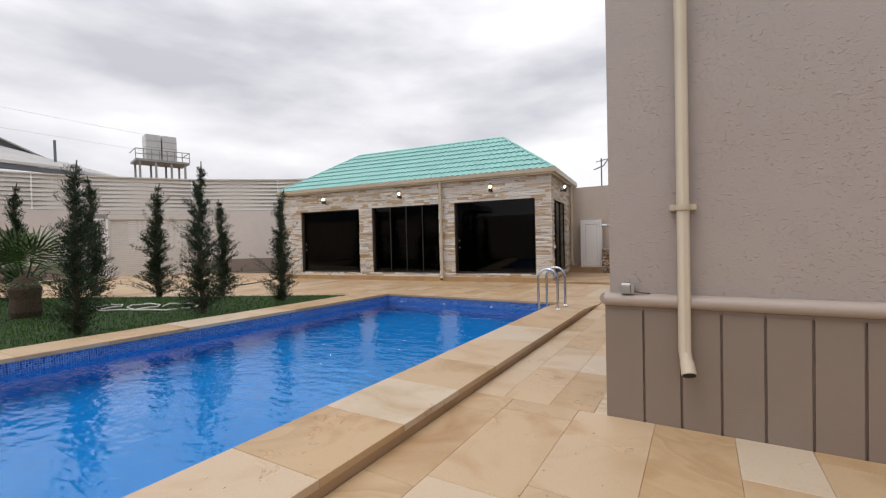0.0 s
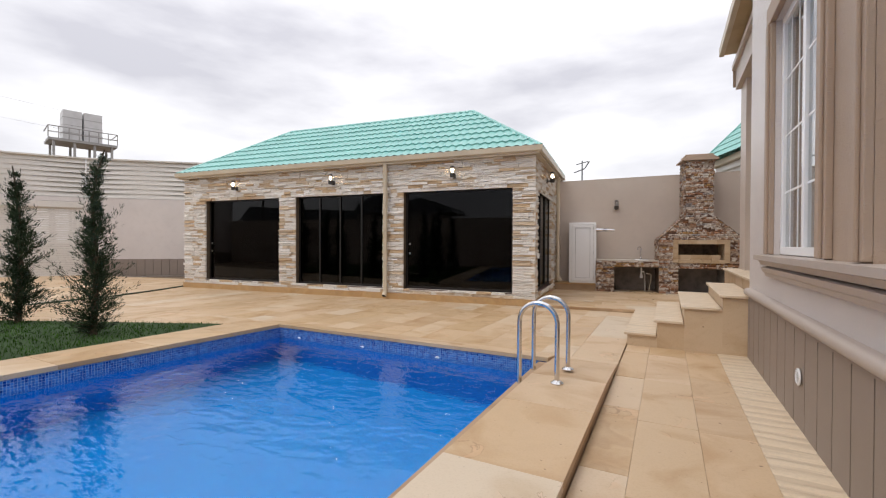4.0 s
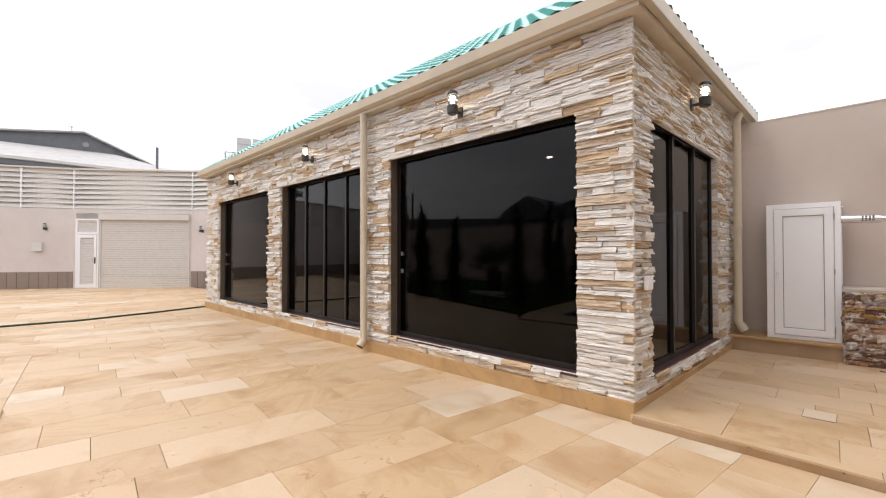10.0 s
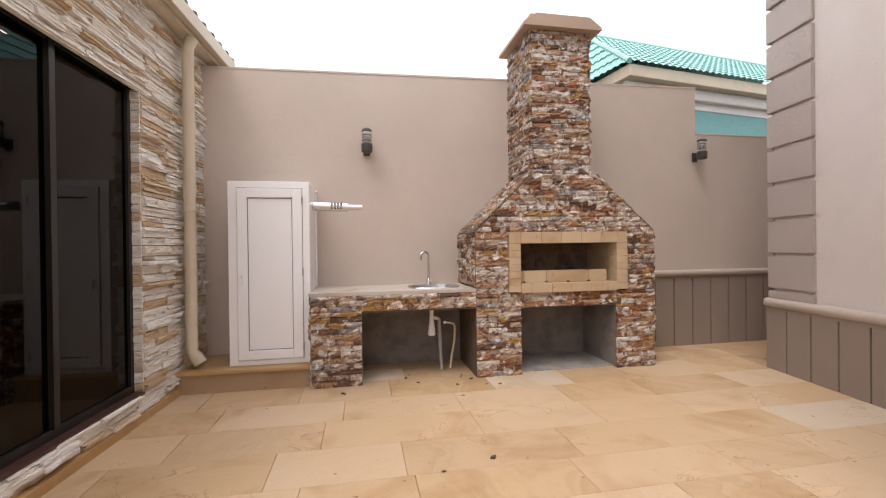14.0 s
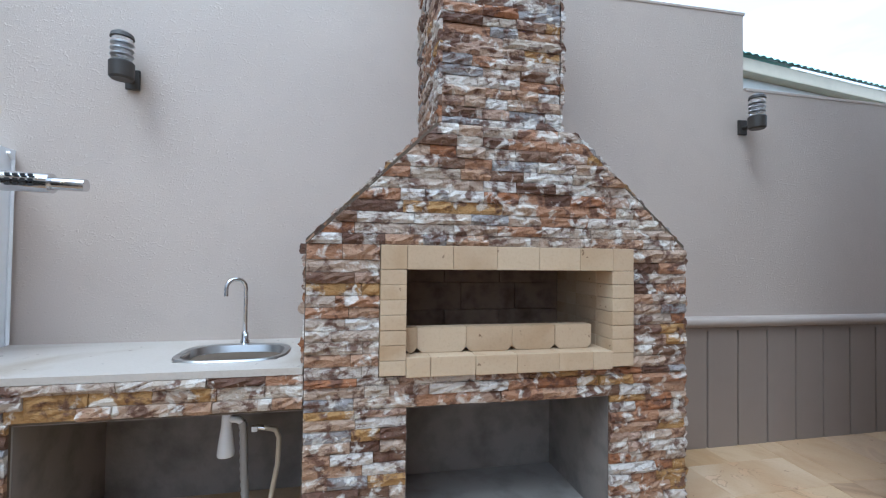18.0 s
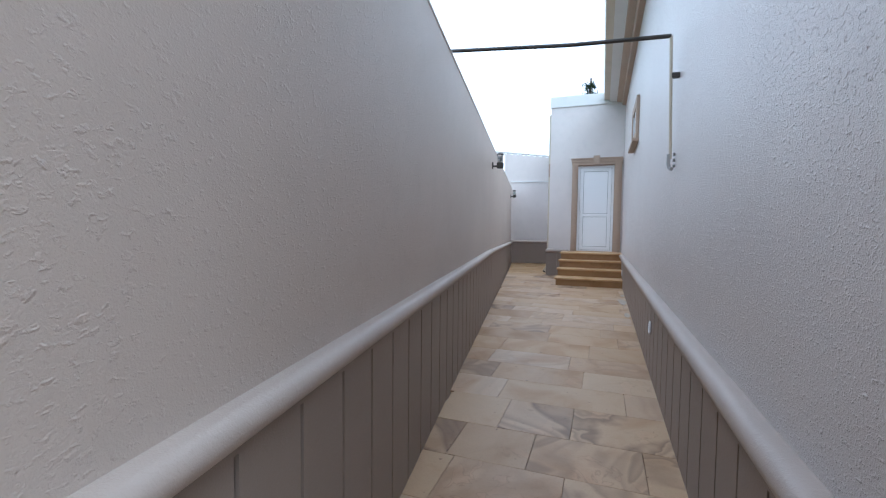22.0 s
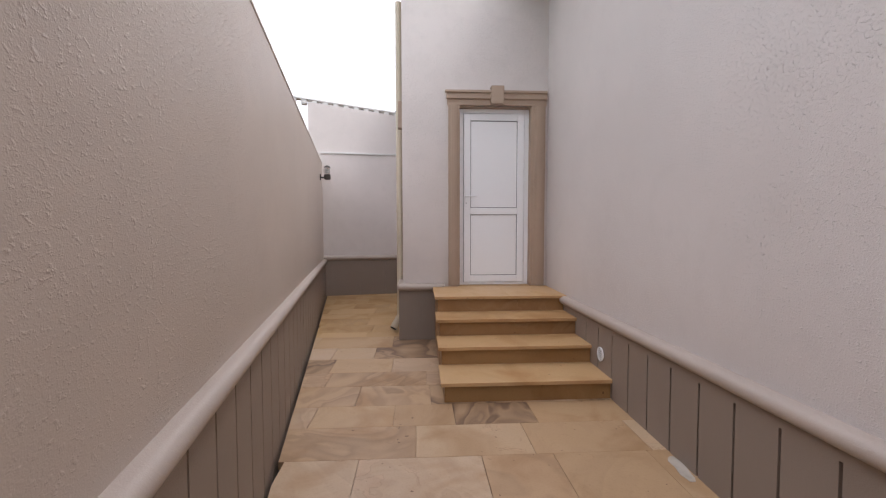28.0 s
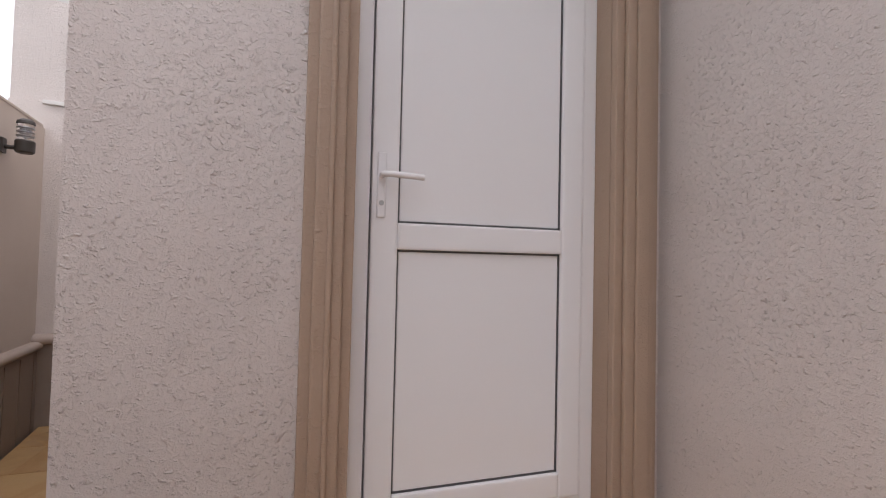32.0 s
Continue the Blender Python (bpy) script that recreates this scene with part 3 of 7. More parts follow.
def slabs(parent, region, top, thick, mat, seed, row, lengths, along="x", turn=0.0, name="slab", pool=None):
    """Rows of slabs of random length over a convex region; rows run along x or y of a frame turned by some degrees."""
    rnd = random.Random(seed)
    c, s = math.cos(radians(turn)), math.sin(radians(turn))
    loc = [(x * c + y * s, -x * s + y * c) for x, y in region]
    if along == "y":
        loc = [(y, -x) for x, y in loc]
    u0, u1 = min(p[0] for p in loc), max(p[0] for p in loc)
    v0, v1 = min(p[1] for p in loc), max(p[1] for p in loc)
    if area_of(loc) < 0:
        loc = loc[::-1]
    v = v0
    while v < v1:
        w = row * rnd.choice((0.85, 1.0, 1.0, 1.15)) if isinstance(row, float) else rnd.choice(row)
        u = u0 - rnd.uniform(0, 0.6)
        while u < u1:
            d = rnd.choice(lengths)
            poly = clip([(u, v), (u + d, v), (u + d, v + w), (u, v + w)], loc)
            u += d
            if len(poly) < 3 or area_of(poly) < 0.006:
                continue
            if along == "y":
                poly = [(-q, p) for p, q in poly]
            poly = [(p * c - q * s, p * s + q * c) for p, q in poly]
            me = slab_mesh(poly, top, thick, rnd)
            if pool is not None:
                o = len(pool[0])
                pool[0].extend(tuple(q.co) for q in me.vertices)
                pool[1].extend(tuple(i + o for i in f.vertices) for f in me.polygons)
                bpy.data.meshes.remove(me)
                continue
            me.materials.append(mat)
            piece(name, me, parent, Matrix())
        v += w


def stone_mesh(w, h, d, rnd, rough=0.35, nz=2):
    """A split-face stone strip: a box in (x, z) with an uneven front towards -y."""
    nx = (3 if w > 0.16 else 2) + 2 * (nz - 2)
    vs, fs = [], []
    for i in range(nx + 1):
        for j in range(nz + 1):
            x, z = w * i / nx, h * j / nz
            edge = j in (0, nz)
            y = -d * (1 - rough * rnd.random()) if not edge else -d * (0.72 - rough * rnd.random() * 0.7)
            vs.append((x, y, z))
    for i in range(nx):
        for j in range(nz):
            a = i * (nz + 1) + j
            fs.append((a, a + nz + 1, a + nz + 2, a + 1))
    k = len(vs)
    vs += [(0, 0, 0), (w, 0, 0), (w, 0, h), (0, 0, h)]
    r = nz + 1
    fs += [tuple([k] + [i * r for i in range(nx + 1)] + [k + 1])[::-1], (k + 3, *[i * r + nz for i in range(nx + 1)], k + 2), (k, *range(r), k + 3)[::-1], (k + 1, *range(nx * r, nx * r + r), k + 2)]
    me = bpy.data.meshes.new("stone")
    me.from_pydata(vs, [], fs)
    return me


def ledge_mesh(w, h, d, rnd):
    """A ledge stone: thin split layers of uneven depth, ragged along their edges, in (x, z) with the front towards -y."""
    nx = max(3, min(7, int(w / 0.06)))
    nl = 2 if h < 0.045 else 3
    xs = [0.0] + sorted(w * (i + rnd.uniform(-0.3, 0.3)) / nx for i in range(1, nx)) + [w]
    zs = [0.0] + sorted(h * (k + rnd.uniform(-0.25, 0.25)) / nl for k in range(1, nl)) + [h]
    vs, fs = [], []
    cols = []
    deep = [d * rnd.uniform(0.55, 1.0) for _ in range(nl)]
    for i, x in enumerate(xs):
        col = []
        for k in range(nl):
            y = -max(0.006, deep[k] * rnd.uniform(0.86, 1.06) - (0.3 * d if rnd.random() < 0.10 else 0.0))
            for z, lip in ((zs[k], 0.0), (zs[k + 1], rnd.uniform(0.0, 0.007))):
                ragged = 0.0 if i in (0, len(xs) - 1) else rnd.uniform(-0.1, 0.1) * h / nl
                zz = z + (ragged if 0 < z < h else -abs(ragged) if z == h else abs(ragged))
                col.append(len(vs))
                vs.append((x, y + lip, zz))
        cols.append(col)
    for a, b in zip(cols, cols[1:]):
        for q in range(2 * nl - 1):
            fs.append((a[q], b[q], b[q + 1], a[q + 1]))
    k0 = len(vs)
    vs += [(0, 0, 0), (w, 0, 0), (w, 0, h), (0, 0, h)]
    fs += [tuple([k0 + 1] + [c[0] for c in cols[::-1]] + [k0]), tuple([k0 + 3] + [c[-1] for c in cols] + [k0 + 2]), (k0 + 3, k0, *cols[0]), (k0 + 1, k0 + 2, *cols[-1][::-1])]
    me = bpy.data.meshes.new("stone")
    me.from_pydata(vs, [], fs)
    return me


# ---------------------------------------------------------------- kinds of things
def wall_lamp(at, lit, label, scale=1.0):
    """Bulkhead lantern: arm on the wall (y = 0), cup, glass cylinder with rings, cap. The wall lies towards +y."""
    t = thing("wall_lamp", label, "wall lamp", at, "lantern wall lamps")
    part("wall_plate", box(-0.035, 0.035, -0.02, 0.0, -0.06, 0.05, 0.006), LAMP_BLACK, t)
    part("arm", tube([(0, -0.01, -0.01), (0, -0.05, -0.015), (0, -0.10, -0.01)], 0.016, 10), LAMP_BLACK, t)
    part("cup", moved(lathe([(0.045, -0.05), (0.056, -0.04), (0.058, 0.035), (0.05, 0.045)], 24), pose(0, -0.13, 0)), LAMP_BLACK, t, smooth=True)
    part("glass", moved(lathe([(0.046, 0.046), (0.047, 0.16), (0.046, 0.162)], 24), pose(0, -0.13, 0)), LAMP_GLASS, t, "clear glass cylinder", smooth=True)
    for k in range(3):
        part("ring", moved(lathe([(0.049, 0), (0.053, 0.003), (0.053, 0.008), (0.049, 0.011)], 24), pose(0, -0.13, 0.07 + 0.03 * k)), STEEL_DULL, t, "silver ring", smooth=True)
    part("cap", moved(lathe([(0.05, 0.163), (0.055, 0.166), (0.05, 0.185), (0.03, 0.2), (0.004, 0.206)], 24), pose(0, -0.13, 0)), LAMP_BLACK, t, smooth=True)
    part("bulb", moved(lathe([(0.004, 0.055), (0.018, 0.07), (0.026, 0.1), (0.02, 0.125), (0.003, 0.135)], 14), pose(0, -0.13, 0)), BULB if lit else WHITE_PVC, t, "glowing warm bulb" if lit else "unlit white bulb", smooth=True)
    return t


def pool_ladder(at, gap=0.5):
    t = thing("pool_ladder", "polished steel pool ladder with two hooped rails", "pool ladder", at)
    for y in (0.0, gap):
        pts = [(0.335, y, 0.0), (0.335, y, 0.42)] + arc(0.1675, 0.515, 0.1675, 0, 180, 14, y) + [(0.0, y, 0.3), (0.0, y, -0.2), (0.02, y, -1.1)]
        part("handrail", tube(pts, 0.0215, 16), STEEL, t, smooth=True)
        part("flange", moved(lathe([(0.055, 0.0), (0.055, 0.008), (0.035, 0.02), (0.024, 0.028)], 20), pose(0.335, y, 0)), STEEL, t, smooth=True)
    for k in range(4):
        part("tread", box(-0.045, 0.045, 0.02, gap - 0.02, -0.3 - 0.25 * k, -0.27 - 0.25 * k, 0.008), STEEL_DULL, t)
    return t


def downpipe(pts, r, mat, label, clips=(), at=None, flare=True):
    t = thing("downpipe", label, "drain pipe", at, kind="")
    part("pipe", tube(pts, r, 18), mat, t, smooth=True)
    if flare:
        a, b = Vector(pts[-2]), Vector(pts[-1])
        d = (b - a).normalized()
        part("shoe", tube([b - d * 0.05, b + d * 0.04], [r * 1.12, r * 1.16], 18), mat, t, smooth=True)
        # black disc on the closed end stands in for the shade inside the pipe
        part("mouth", tube([b + d * 0.041, b + d * 0.044], r * 1.02, 18), GASKET, t, "black disc for the dark inside of the pipe mouth")
    for x, y, z in clips:
        part("collar", moved(lathe([(r + 0.001, -0.02), (r + 0.008, -0.018), (r + 0.008, 0.018), (r + 0.001, 0.02)], 20), pose(x, y, z)), mat, t, smooth=True)
    return t


def pvc_door(parent, w, h, d, split, handle_x, hinge_right=True):
    """White plastic door: frame, leaf profiles, two or one panels with dark seals. Front towards -y, x from 0 to w."""
    f = 0.055
    part("door_frame", join(join(box(0, f, -d, 0, 0, h, 0.006), box(w - f, w, -d, 0, 0, h, 0.006)), join(box(f - 0.002, w - f + 0.002, -d, 0, h - f, h, 0.006), box(f - 0.002, w - f + 0.002, -d, 0, 0, 0.03, 0.004))), WHITE_PVC, parent)
    e, s = f + 0.004, 0.085
    x0, x1, z0, z1 = e, w - e, 0.034, h - f - 0.004
    stile = box(x0, x0 + s, -d - 0.012, -0.01, z0, z1, 0.008)
    stile = join(stile, box(x1 - s, x1, -d - 0.012, -0.01, z0, z1, 0.008))
    rails = [(z0, z0 + s), (z1 - s, z1)] + ([(split - s / 2, split + s / 2)] if split else [])
    for a, b in rails:
        stile = join(stile, box(x0 + s - 0.002, x1 - s + 0.002, -d - 0.0118, -0.01, a, b, 0.008))
    part("door_leaf", stile, WHITE_PVC, parent)
    holes = [(z0 + s, split - s / 2), (split + s / 2, z1 - s)] if split else [(z0 + s, z1 - s)]
    for a, b in holes:
        part("panel", box(x0 + s + 0.006, x1 - s - 0.006, -d + 0.004, -0.02, a + 0.006, b - 0.006, 0.003), WHITE_PVC, parent)
        seal = box(x0 + s, x0 + s + 0.005, -d + 0.002, -0.02, a, b)
        seal = join(seal, box(x1 - s - 0.005, x1 - s, -d + 0.002, -0.02, a, b))
        seal = join(seal, box(x0 + s, x1 - s, -d + 0.002, -0.02, a, a + 0.005))
        seal = join(seal, box(x0 + s, x1 - s, -d + 0.002, -0.02, b - 0.005, b))
        part("seal", seal, SEAL_GREY, parent, "dark grey rubber seal")
    hz = handle_x[1]
    hx = handle_x[0]
    h1 = part("door_handle", box(hx - 0.014, hx + 0.014, -d - 0.02, -d - 0.0115, hz - 0.13, hz + 0.075, 0.005), WHITE_PVC, parent, "white lever handle plate")
    part("lever", tube([(hx, -d - 0.018, hz), (hx, -d - 0.05, hz), (hx + 0.02, -d - 0.06, hz), (hx + 0.125, -d - 0.058, hz - 0.004)], 0.0095, 10), WHITE_PVC, h1, smooth=True)
    part("keyhole", moved(lathe([(0.008, 0), (0.008, 0.004)], 12), pose(hx, -d - 0.019, hz - 0.085, 90)), STEEL_DULL, h1, smooth=True)
    sx = w - e - 0.004 if hinge_right else e + 0.004
    part("leaf_gap", box(sx - 0.003, sx + 0.003, -d - 0.003, -0.03, z0, z1), GASKET, parent)


def vent_cap(at):
    t = thing("vent_grille", "round white plastic vent grille on the plinth", "vent", at, "plinth vents")
    part("rim", moved(lathe([(0.06, 0), (0.062, 0.008), (0.05, 0.012), (0.05, 0.004)], 28), pose(0, 0, 0, 90)), WHITE_PVC, t, smooth=True)
    part("backing", moved(lathe([(0.05, 0.0), (0.05, 0.004), (0.001, 0.004)], 24), pose(0, 0, 0, 90)), GREY_METAL, t, "grey mesh behind the slats")
    for k in range(5):
        z = -0.036 + 0.018 * k
        w = math.sqrt(max(0.05 ** 2 - z * z, 1e-5))
        part("slat", box(-w, w, -0.010, -0.0045, z - 0.0035, z + 0.0035, 0.001), WHITE_PVC, t)
    return t


def cypress(seed, h, spread, name="cypress_tree"):
    """Slim young cypress: trunk, upswept side shoots, thousands of scale-leaf sprays, feathery tip."""
    rnd = random.Random(seed)
    t = thing(name, "slim dark green cypress tree on the lawn", "tree", None, "row of cypress trees")
    lean = (rnd.uniform(-0.06, 0.06), rnd.uniform(-0.06, 0.06))

    def axis(z):
        k = z / h
        return Vector((lean[0] * k * k * h * 0.5 + 0.09 * max(k - 0.72, 0) ** 1.5 * 8 * (1 if seed % 2 else -1) + 0.02 * math.sin(k * 9 + seed), lean[1] * k * k * h * 0.5 + 0.02 * math.cos(k * 7 + seed), z))
    part("trunk", tube([axis(h * i / 8) for i in range(9)], [0.045 * (1 - 0.9 * i / 8) + 0.004 for i in range(9)], 8), BARK, t)
    vs, fs = [], []
    limbs = bmesh.new()
    count = int(105 * h)
    for i in range(count):
        u = (i + rnd.random()) / count
        k = 0.45 * u + 0.55 * (1 - math.sqrt(1 - u * 0.995))
        z = 0.02 + k * h * 0.98
        if k > 0.55 and rnd.random() < 0.3:
            continue
        width = spread * (1.12 - 0.93 * k ** 1.1) * (0.45 + 0.7 * rnd.random() + 0.22 * math.sin(k * 19 + seed))
        if rnd.random() < 0.13:
            width *= 1.95
        a = rnd.random() * 6.283
        up = 0.25 + 0.9 * k + 0.4 * rnd.random()
        base = axis(min(z, h))
        d = Vector((math.cos(a), math.sin(a), up)).normalized()
        tip = base + d * width * 1.25
        if i % 5 == 0:
            join(limbs, tube([base, base.lerp(tip, 0.5), tip], [0.008, 0.005, 0.002], 4, False))
        for j in range(62):
            s = 0.06 + 0.94 * (j + rnd.random()) / 62
            p = base.lerp(tip, s) + Vector((rnd.gauss(0, 0.024), rnd.gauss(0, 0.024), rnd.gauss(0, 0.018)))
            dd = (d + Vector((rnd.gauss(0, 0.5), rnd.gauss(0, 0.5), rnd.gauss(0.25, 0.4)))).normalized()
            sd = dd.orthogonal().normalized()
            sd = Matrix.Rotation(rnd.random() * 6.283, 3, dd) @ sd
            ln, wd = rnd.uniform(0.035, 0.075), rnd.uniform(0.003, 0.0075)
            o = len(vs)
            vs += [p, p + dd * ln * 0.45 + sd * wd, p + dd * ln, p + dd * ln * 0.5 - sd * wd]
            fs.append((o, o + 1, o + 2, o + 3))
    part("branching", limbs, BARK, t)
    me = bpy.data.meshes.new("crown")
    me.from_pydata([tuple(v) for v in vs], [], fs)
    me.materials.append(CYPRESS)
    ob = new("crown", me)
    ob.parent = t
    tagged(ob, kind="stuff")
    return t


def palm(seed, at):
    """Young fan palm: stubby fibrous trunk, stalks with folded fan leaves."""
    rnd = random.Random(seed)
    t = thing("fan_palm", "young fan palm with a stubby brown trunk on the lawn", "palm", at)
    part("trunk", lathe([(0.17, 0), (0.2, 0.1), (0.18, 0.3), (0.2, 0.45), (0.12, 0.6), (0.04, 0.7)], 14), BARK, t)
    for k in range(16):
        a, el = k * 2.4, radians(rnd.uniform(5, 75))
        d = Vector((math.cos(a) * math.cos(el), math.sin(a) * math.cos(el), math.sin(el)))
        root, hub = Vector((0, 0, 0.5)), Vector((0, 0, 0.5)) + d * rnd.uniform(0.4, 0.65)
        f = part("frond", tube([root, hub], [0.016, 0.008], 6), PALM, t)
        b = bmesh.new()
        side = d.cross(Vector((0, 0, 1))).normalized()
        up = side.cross(d)
        for j in range(20):
            g = radians(-105 + 210 * j / 19)
            e = (d * math.cos(g) + side * math.sin(g)).normalized()
            n = e.cross(up).normalized()
            ln = 0.55 * (0.7 + 0.3 * math.cos(g))
            mid = hub + e * ln * 0.6 - Vector((0, 0, 0.01))
            tip = hub + e * ln - Vector((0, 0, 0.12 * ln))
            vv = [b.verts.new(v) for v in (hub, mid + n * 0.016, tip, mid - n * 0.016)]
            b.faces.new(vv)
        part("fan", b, PALM, f)
    return t


def roof_sheet(name, parent, a, b, c, d, mat, wave=0.19, step=0.35):
    """Pressed metal tile sheet on the quad a, b (eave), c, d (ridge): waves across, a step every course."""
    a, b, c, d = map(Vector, (a, b, c, d))
    ax = (b - a).normalized()
    nrm = ax.cross(d - a).normalized()
    if nrm.z < 0:
        nrm = -nrm
    slope = nrm.cross(ax).normalized()
    if slope.z < 0:
        slope = -slope
    hgt = (c - a).dot(slope)
    wid = (b - a).length
    left, right = (d - a).dot(ax), (c - a).dot(ax)
    courses = max(2, round(hgt / step))
    per = 6
    vs, fs, idx = [], [], {}
    rows = []
    for i in range(courses):
        for f in (-0.05 if i else 0.0, 0.5, 0.96):
            rows.append((i + f, 0.034 * (1 - max(f, 0.0))))
    rows.append((courses, 0.0))
    n = int(wid / wave * per)
    for r, (v, lift) in enumerate(rows):
        s = v / courses
        lo, hi = left * s, wid + (right - wid) * s
        for q in range(n + 1):
            u = min(max(wid * q / n, lo), hi)
            w = 0.03 * (0.5 + 0.5 * math.cos(2 * math.pi * wid * q / n / wave)) ** 0.7
            idx[r, q] = len(vs)
            vs.append(tuple(a + ax * u + slope * hgt * s + nrm * (lift + w)))
    for r in range(len(rows) - 1):
        for q in range(n):
            k = (idx[r, q], idx[r, q + 1], idx[r + 1, q + 1], idx[r + 1, q])
            if (Vector(vs[k[0]]) - Vector(vs[k[1]])).length > 1e-4 or (Vector(vs[k[2]]) - Vector(vs[k[3]])).length > 1e-4:
                fs.append(k)
    me = bpy.data.meshes.new(name)
    me.from_pydata(vs, [], fs)
    me.materials.append(mat)
    for p in me.polygons:
        p.use_smooth = True
    me.set_sharp_from_angle(angle=radians(40))
    ob = new(name, me)
    ob.parent = parent
    return ob


# ---------------------------------------------------------------- plan
BT = 8.8                                   # turn of the boundary wall and the barbecue
PT_ = 5.8                                  # turn of the pool house
BW = pose(0, 14.72, 0, 0, 0, 9.1)          # boundary wall: face along x, outside towards +y
BQ = pose(0, 14.01, 0, 0, 0, BT)           # barbecue front
PH = pose(-3.04, 10.34, 0, 0, 0, PT_)      # pool house, front right corner
DECK, WALK = -0.06, -0.07
POOL = [(-6.32, -3.6), (-1.78, -3.6), (-1.66, 6.06), (-5.71, 6.06)]


def world_xy(m, x, y):
    v = m @ Vector((x, y, 0))
    return (v.x, v.y)


def flat(z):
    return lambda x, y: z


# ground: one sheet to the horizon with the pool cut out
b = bmesh.new()
ring = [b.verts.new((x, y, -0.16)) for x, y in POOL]
mid = [b.verts.new((x, y, -0.16)) for x, y in ((-40, -30), (40, -30), (40, 50), (-40, 50))]
far = [b.verts.new((x, y, -0.16)) for x, y in ((-1500, -1500), (1500, -1500), (1500, 1500), (-1500, 1500))]
for r0, r1 in ((ring, mid), (mid, far)):
    for i in range(4):
        b.faces.new((r0[i], r0[(i + 1) % 4], r1[(i + 1) % 4], r1[i]))
solo("ground", b, JOINT, "brown bedding ground under the paving", "ground", kind="structure")

# pool basin
b = bmesh.new()
lo, hi = [], []
for x, y in POOL:
    lo.append(b.verts.new((x, y, -1.5)))
    hi.append(b.verts.new((x, y, -0.005)))
for i in range(4):
    b.faces.new((lo[i], lo[(i + 1) % 4], hi[(i + 1) % 4], hi[i]))
nb_ = bmesh.new()
for (ax, ay), (cx, cy) in zip(POOL, POOL[1:] + POOL[:1]):
    nx, ny = -(cy - ay), cx - ax
    k = 0.004 / math.hypot(nx, ny)
    q = [nb_.verts.new(v) for v in ((ax + nx * k, ay + ny * k, -0.30), (cx + nx * k, cy + ny * k, -0.30), (cx + nx * k, cy + ny * k, -0.006), (ax + nx * k, ay + ny * k, -0.006))]
    nb_.faces.new(q)
solo("pool_rim_band", nb_, MOSAIC_BAND, "band of mixed blue mosaic tiles along the waterline, darkened for shade", "pool tiles", kind="structure")
fb = bmesh.new()
fb.faces.new([fb.verts.new((x, y, -1.5)) for x, y in POOL])
solo("pool_floor", fb, MOSAIC_FLOOR, "pale blue mosaic tiled pool floor", "pool", kind="structure")
solo("pool_basin", b, MOSAIC, "blue mosaic tiled swimming pool basin", "pool", kind="structure")
b = bmesh.new()
n_w = 40
grid = [[b.verts.new((POOL[0][0] + (POOL[1][0] - POOL[0][0]) * u / n_w + ((POOL[3][0] - POOL[0][0]) * (1 - u / n_w) + (POOL[2][0] - POOL[1][0]) * u / n_w) * v / n_w, -3.6 + 9.66 * v / n_w, -0.13)) for v in range(n_w + 1)] for u in range(n_w + 1)]
for u in range(n_w):
    for v in range(n_w):
        b.faces.new((grid[u][v], grid[u + 1][v], grid[u + 1][v + 1], grid[u][v + 1]))
w_ob = solo("pool_water", b, WATER, "clear blue rippled pool water", "water", kind="structure", smooth=True)
w_ob.visible_shadow = False
if w_ob.data.polygons[0].normal.z < 0:
    w_ob.data.flip_normals()

# boundary wall behind the barbecue and along the passage
bw = thing("wall_boundary", "tall beige plastered boundary wall with a taupe grooved plinth", "wall", BW, kind="structure")
part("wall_face", join(upright([(-3.9, -0.15), (2.15, -0.15), (2.15, 3.165), (-3.9, 3.045)], 0, 0.25), box(2.15, 17.45, 0, 0.25, -0.15, 2.6)), STUCCO_BEIGE, bw)
part("wall_coping", join(upright([(-3.9, 3.043), (2.165, 3.163), (2.165, 3.187), (-3.9, 3.067)], -0.005, 0.255, 0.004), box(2.166, 17.4, -0.005, 0.255, 2.598, 2.62, 0.004)), STUCCO_BEIGE, bw)


def plinth(parent, x0, x1, top, first, pitch, rail=True, rail_r=0.045, face=-0.03, z0=-0.1, head=0.115):
    """Grooved plinth panels on y = 0 facing -y, with a half-round rail on top."""
    part("plinth_backing", box(x0, x1, face + 0.022, 0.0, z0, top - 0.075), TAUPE, parent)
    part("plinth_head", box(x0, x1, face, face + 0.0225, top - head, top - 0.075), TAUPE, parent)
    x = first
    xs = [x0]
    while x < x1 - 0.03:
        if x > x0 + 0.03:
            xs.append(x)
        x += pitch
    xs.append(x1)
    for a, c in zip(xs, xs[1:]):
        part("panel", box(a + (0.008 if a > x0 else 0), c - (0.008 if c < x1 else 0), face, face + 0.023, z0, top - head + 0.002), TAUPE, parent)
    if rail:
        sec = [(0.002, top), (-0.03, top)] + [(-0.03 - rail_r * math.sin(radians(k * 18)), top - rail_r + rail_r * math.cos(radians(k * 18))) for k in range(1, 10)] + [(-0.03, top - 2 * rail_r + 0.001), (0.002, top - 2 * rail_r + 0.001)]
        part("rail_moulding", side_extrude(sec, x0, x1), TAUPE_RAIL, parent, smooth=True)


for x0, x1, top, tilt, first, pitch in ((1.14, 9.0, 0.93, 0.1, 1.286, 0.2595), (9.0, 17.45, 0.915, 1.2, 0.0765, 0.2665)):
    pbw = thing("plinth_boundary", "", "")
    pbw.parent = bw
    pbw.matrix_basis = pose(0 if x0 < 5 else x0, 0, 0, 0, tilt, 0)
    plinth(pbw, x0 if x0 < 5 else 0.0, x1 if x0 < 5 else x1 - x0, top, first, pitch, rail_r=0.038, head=0.1)

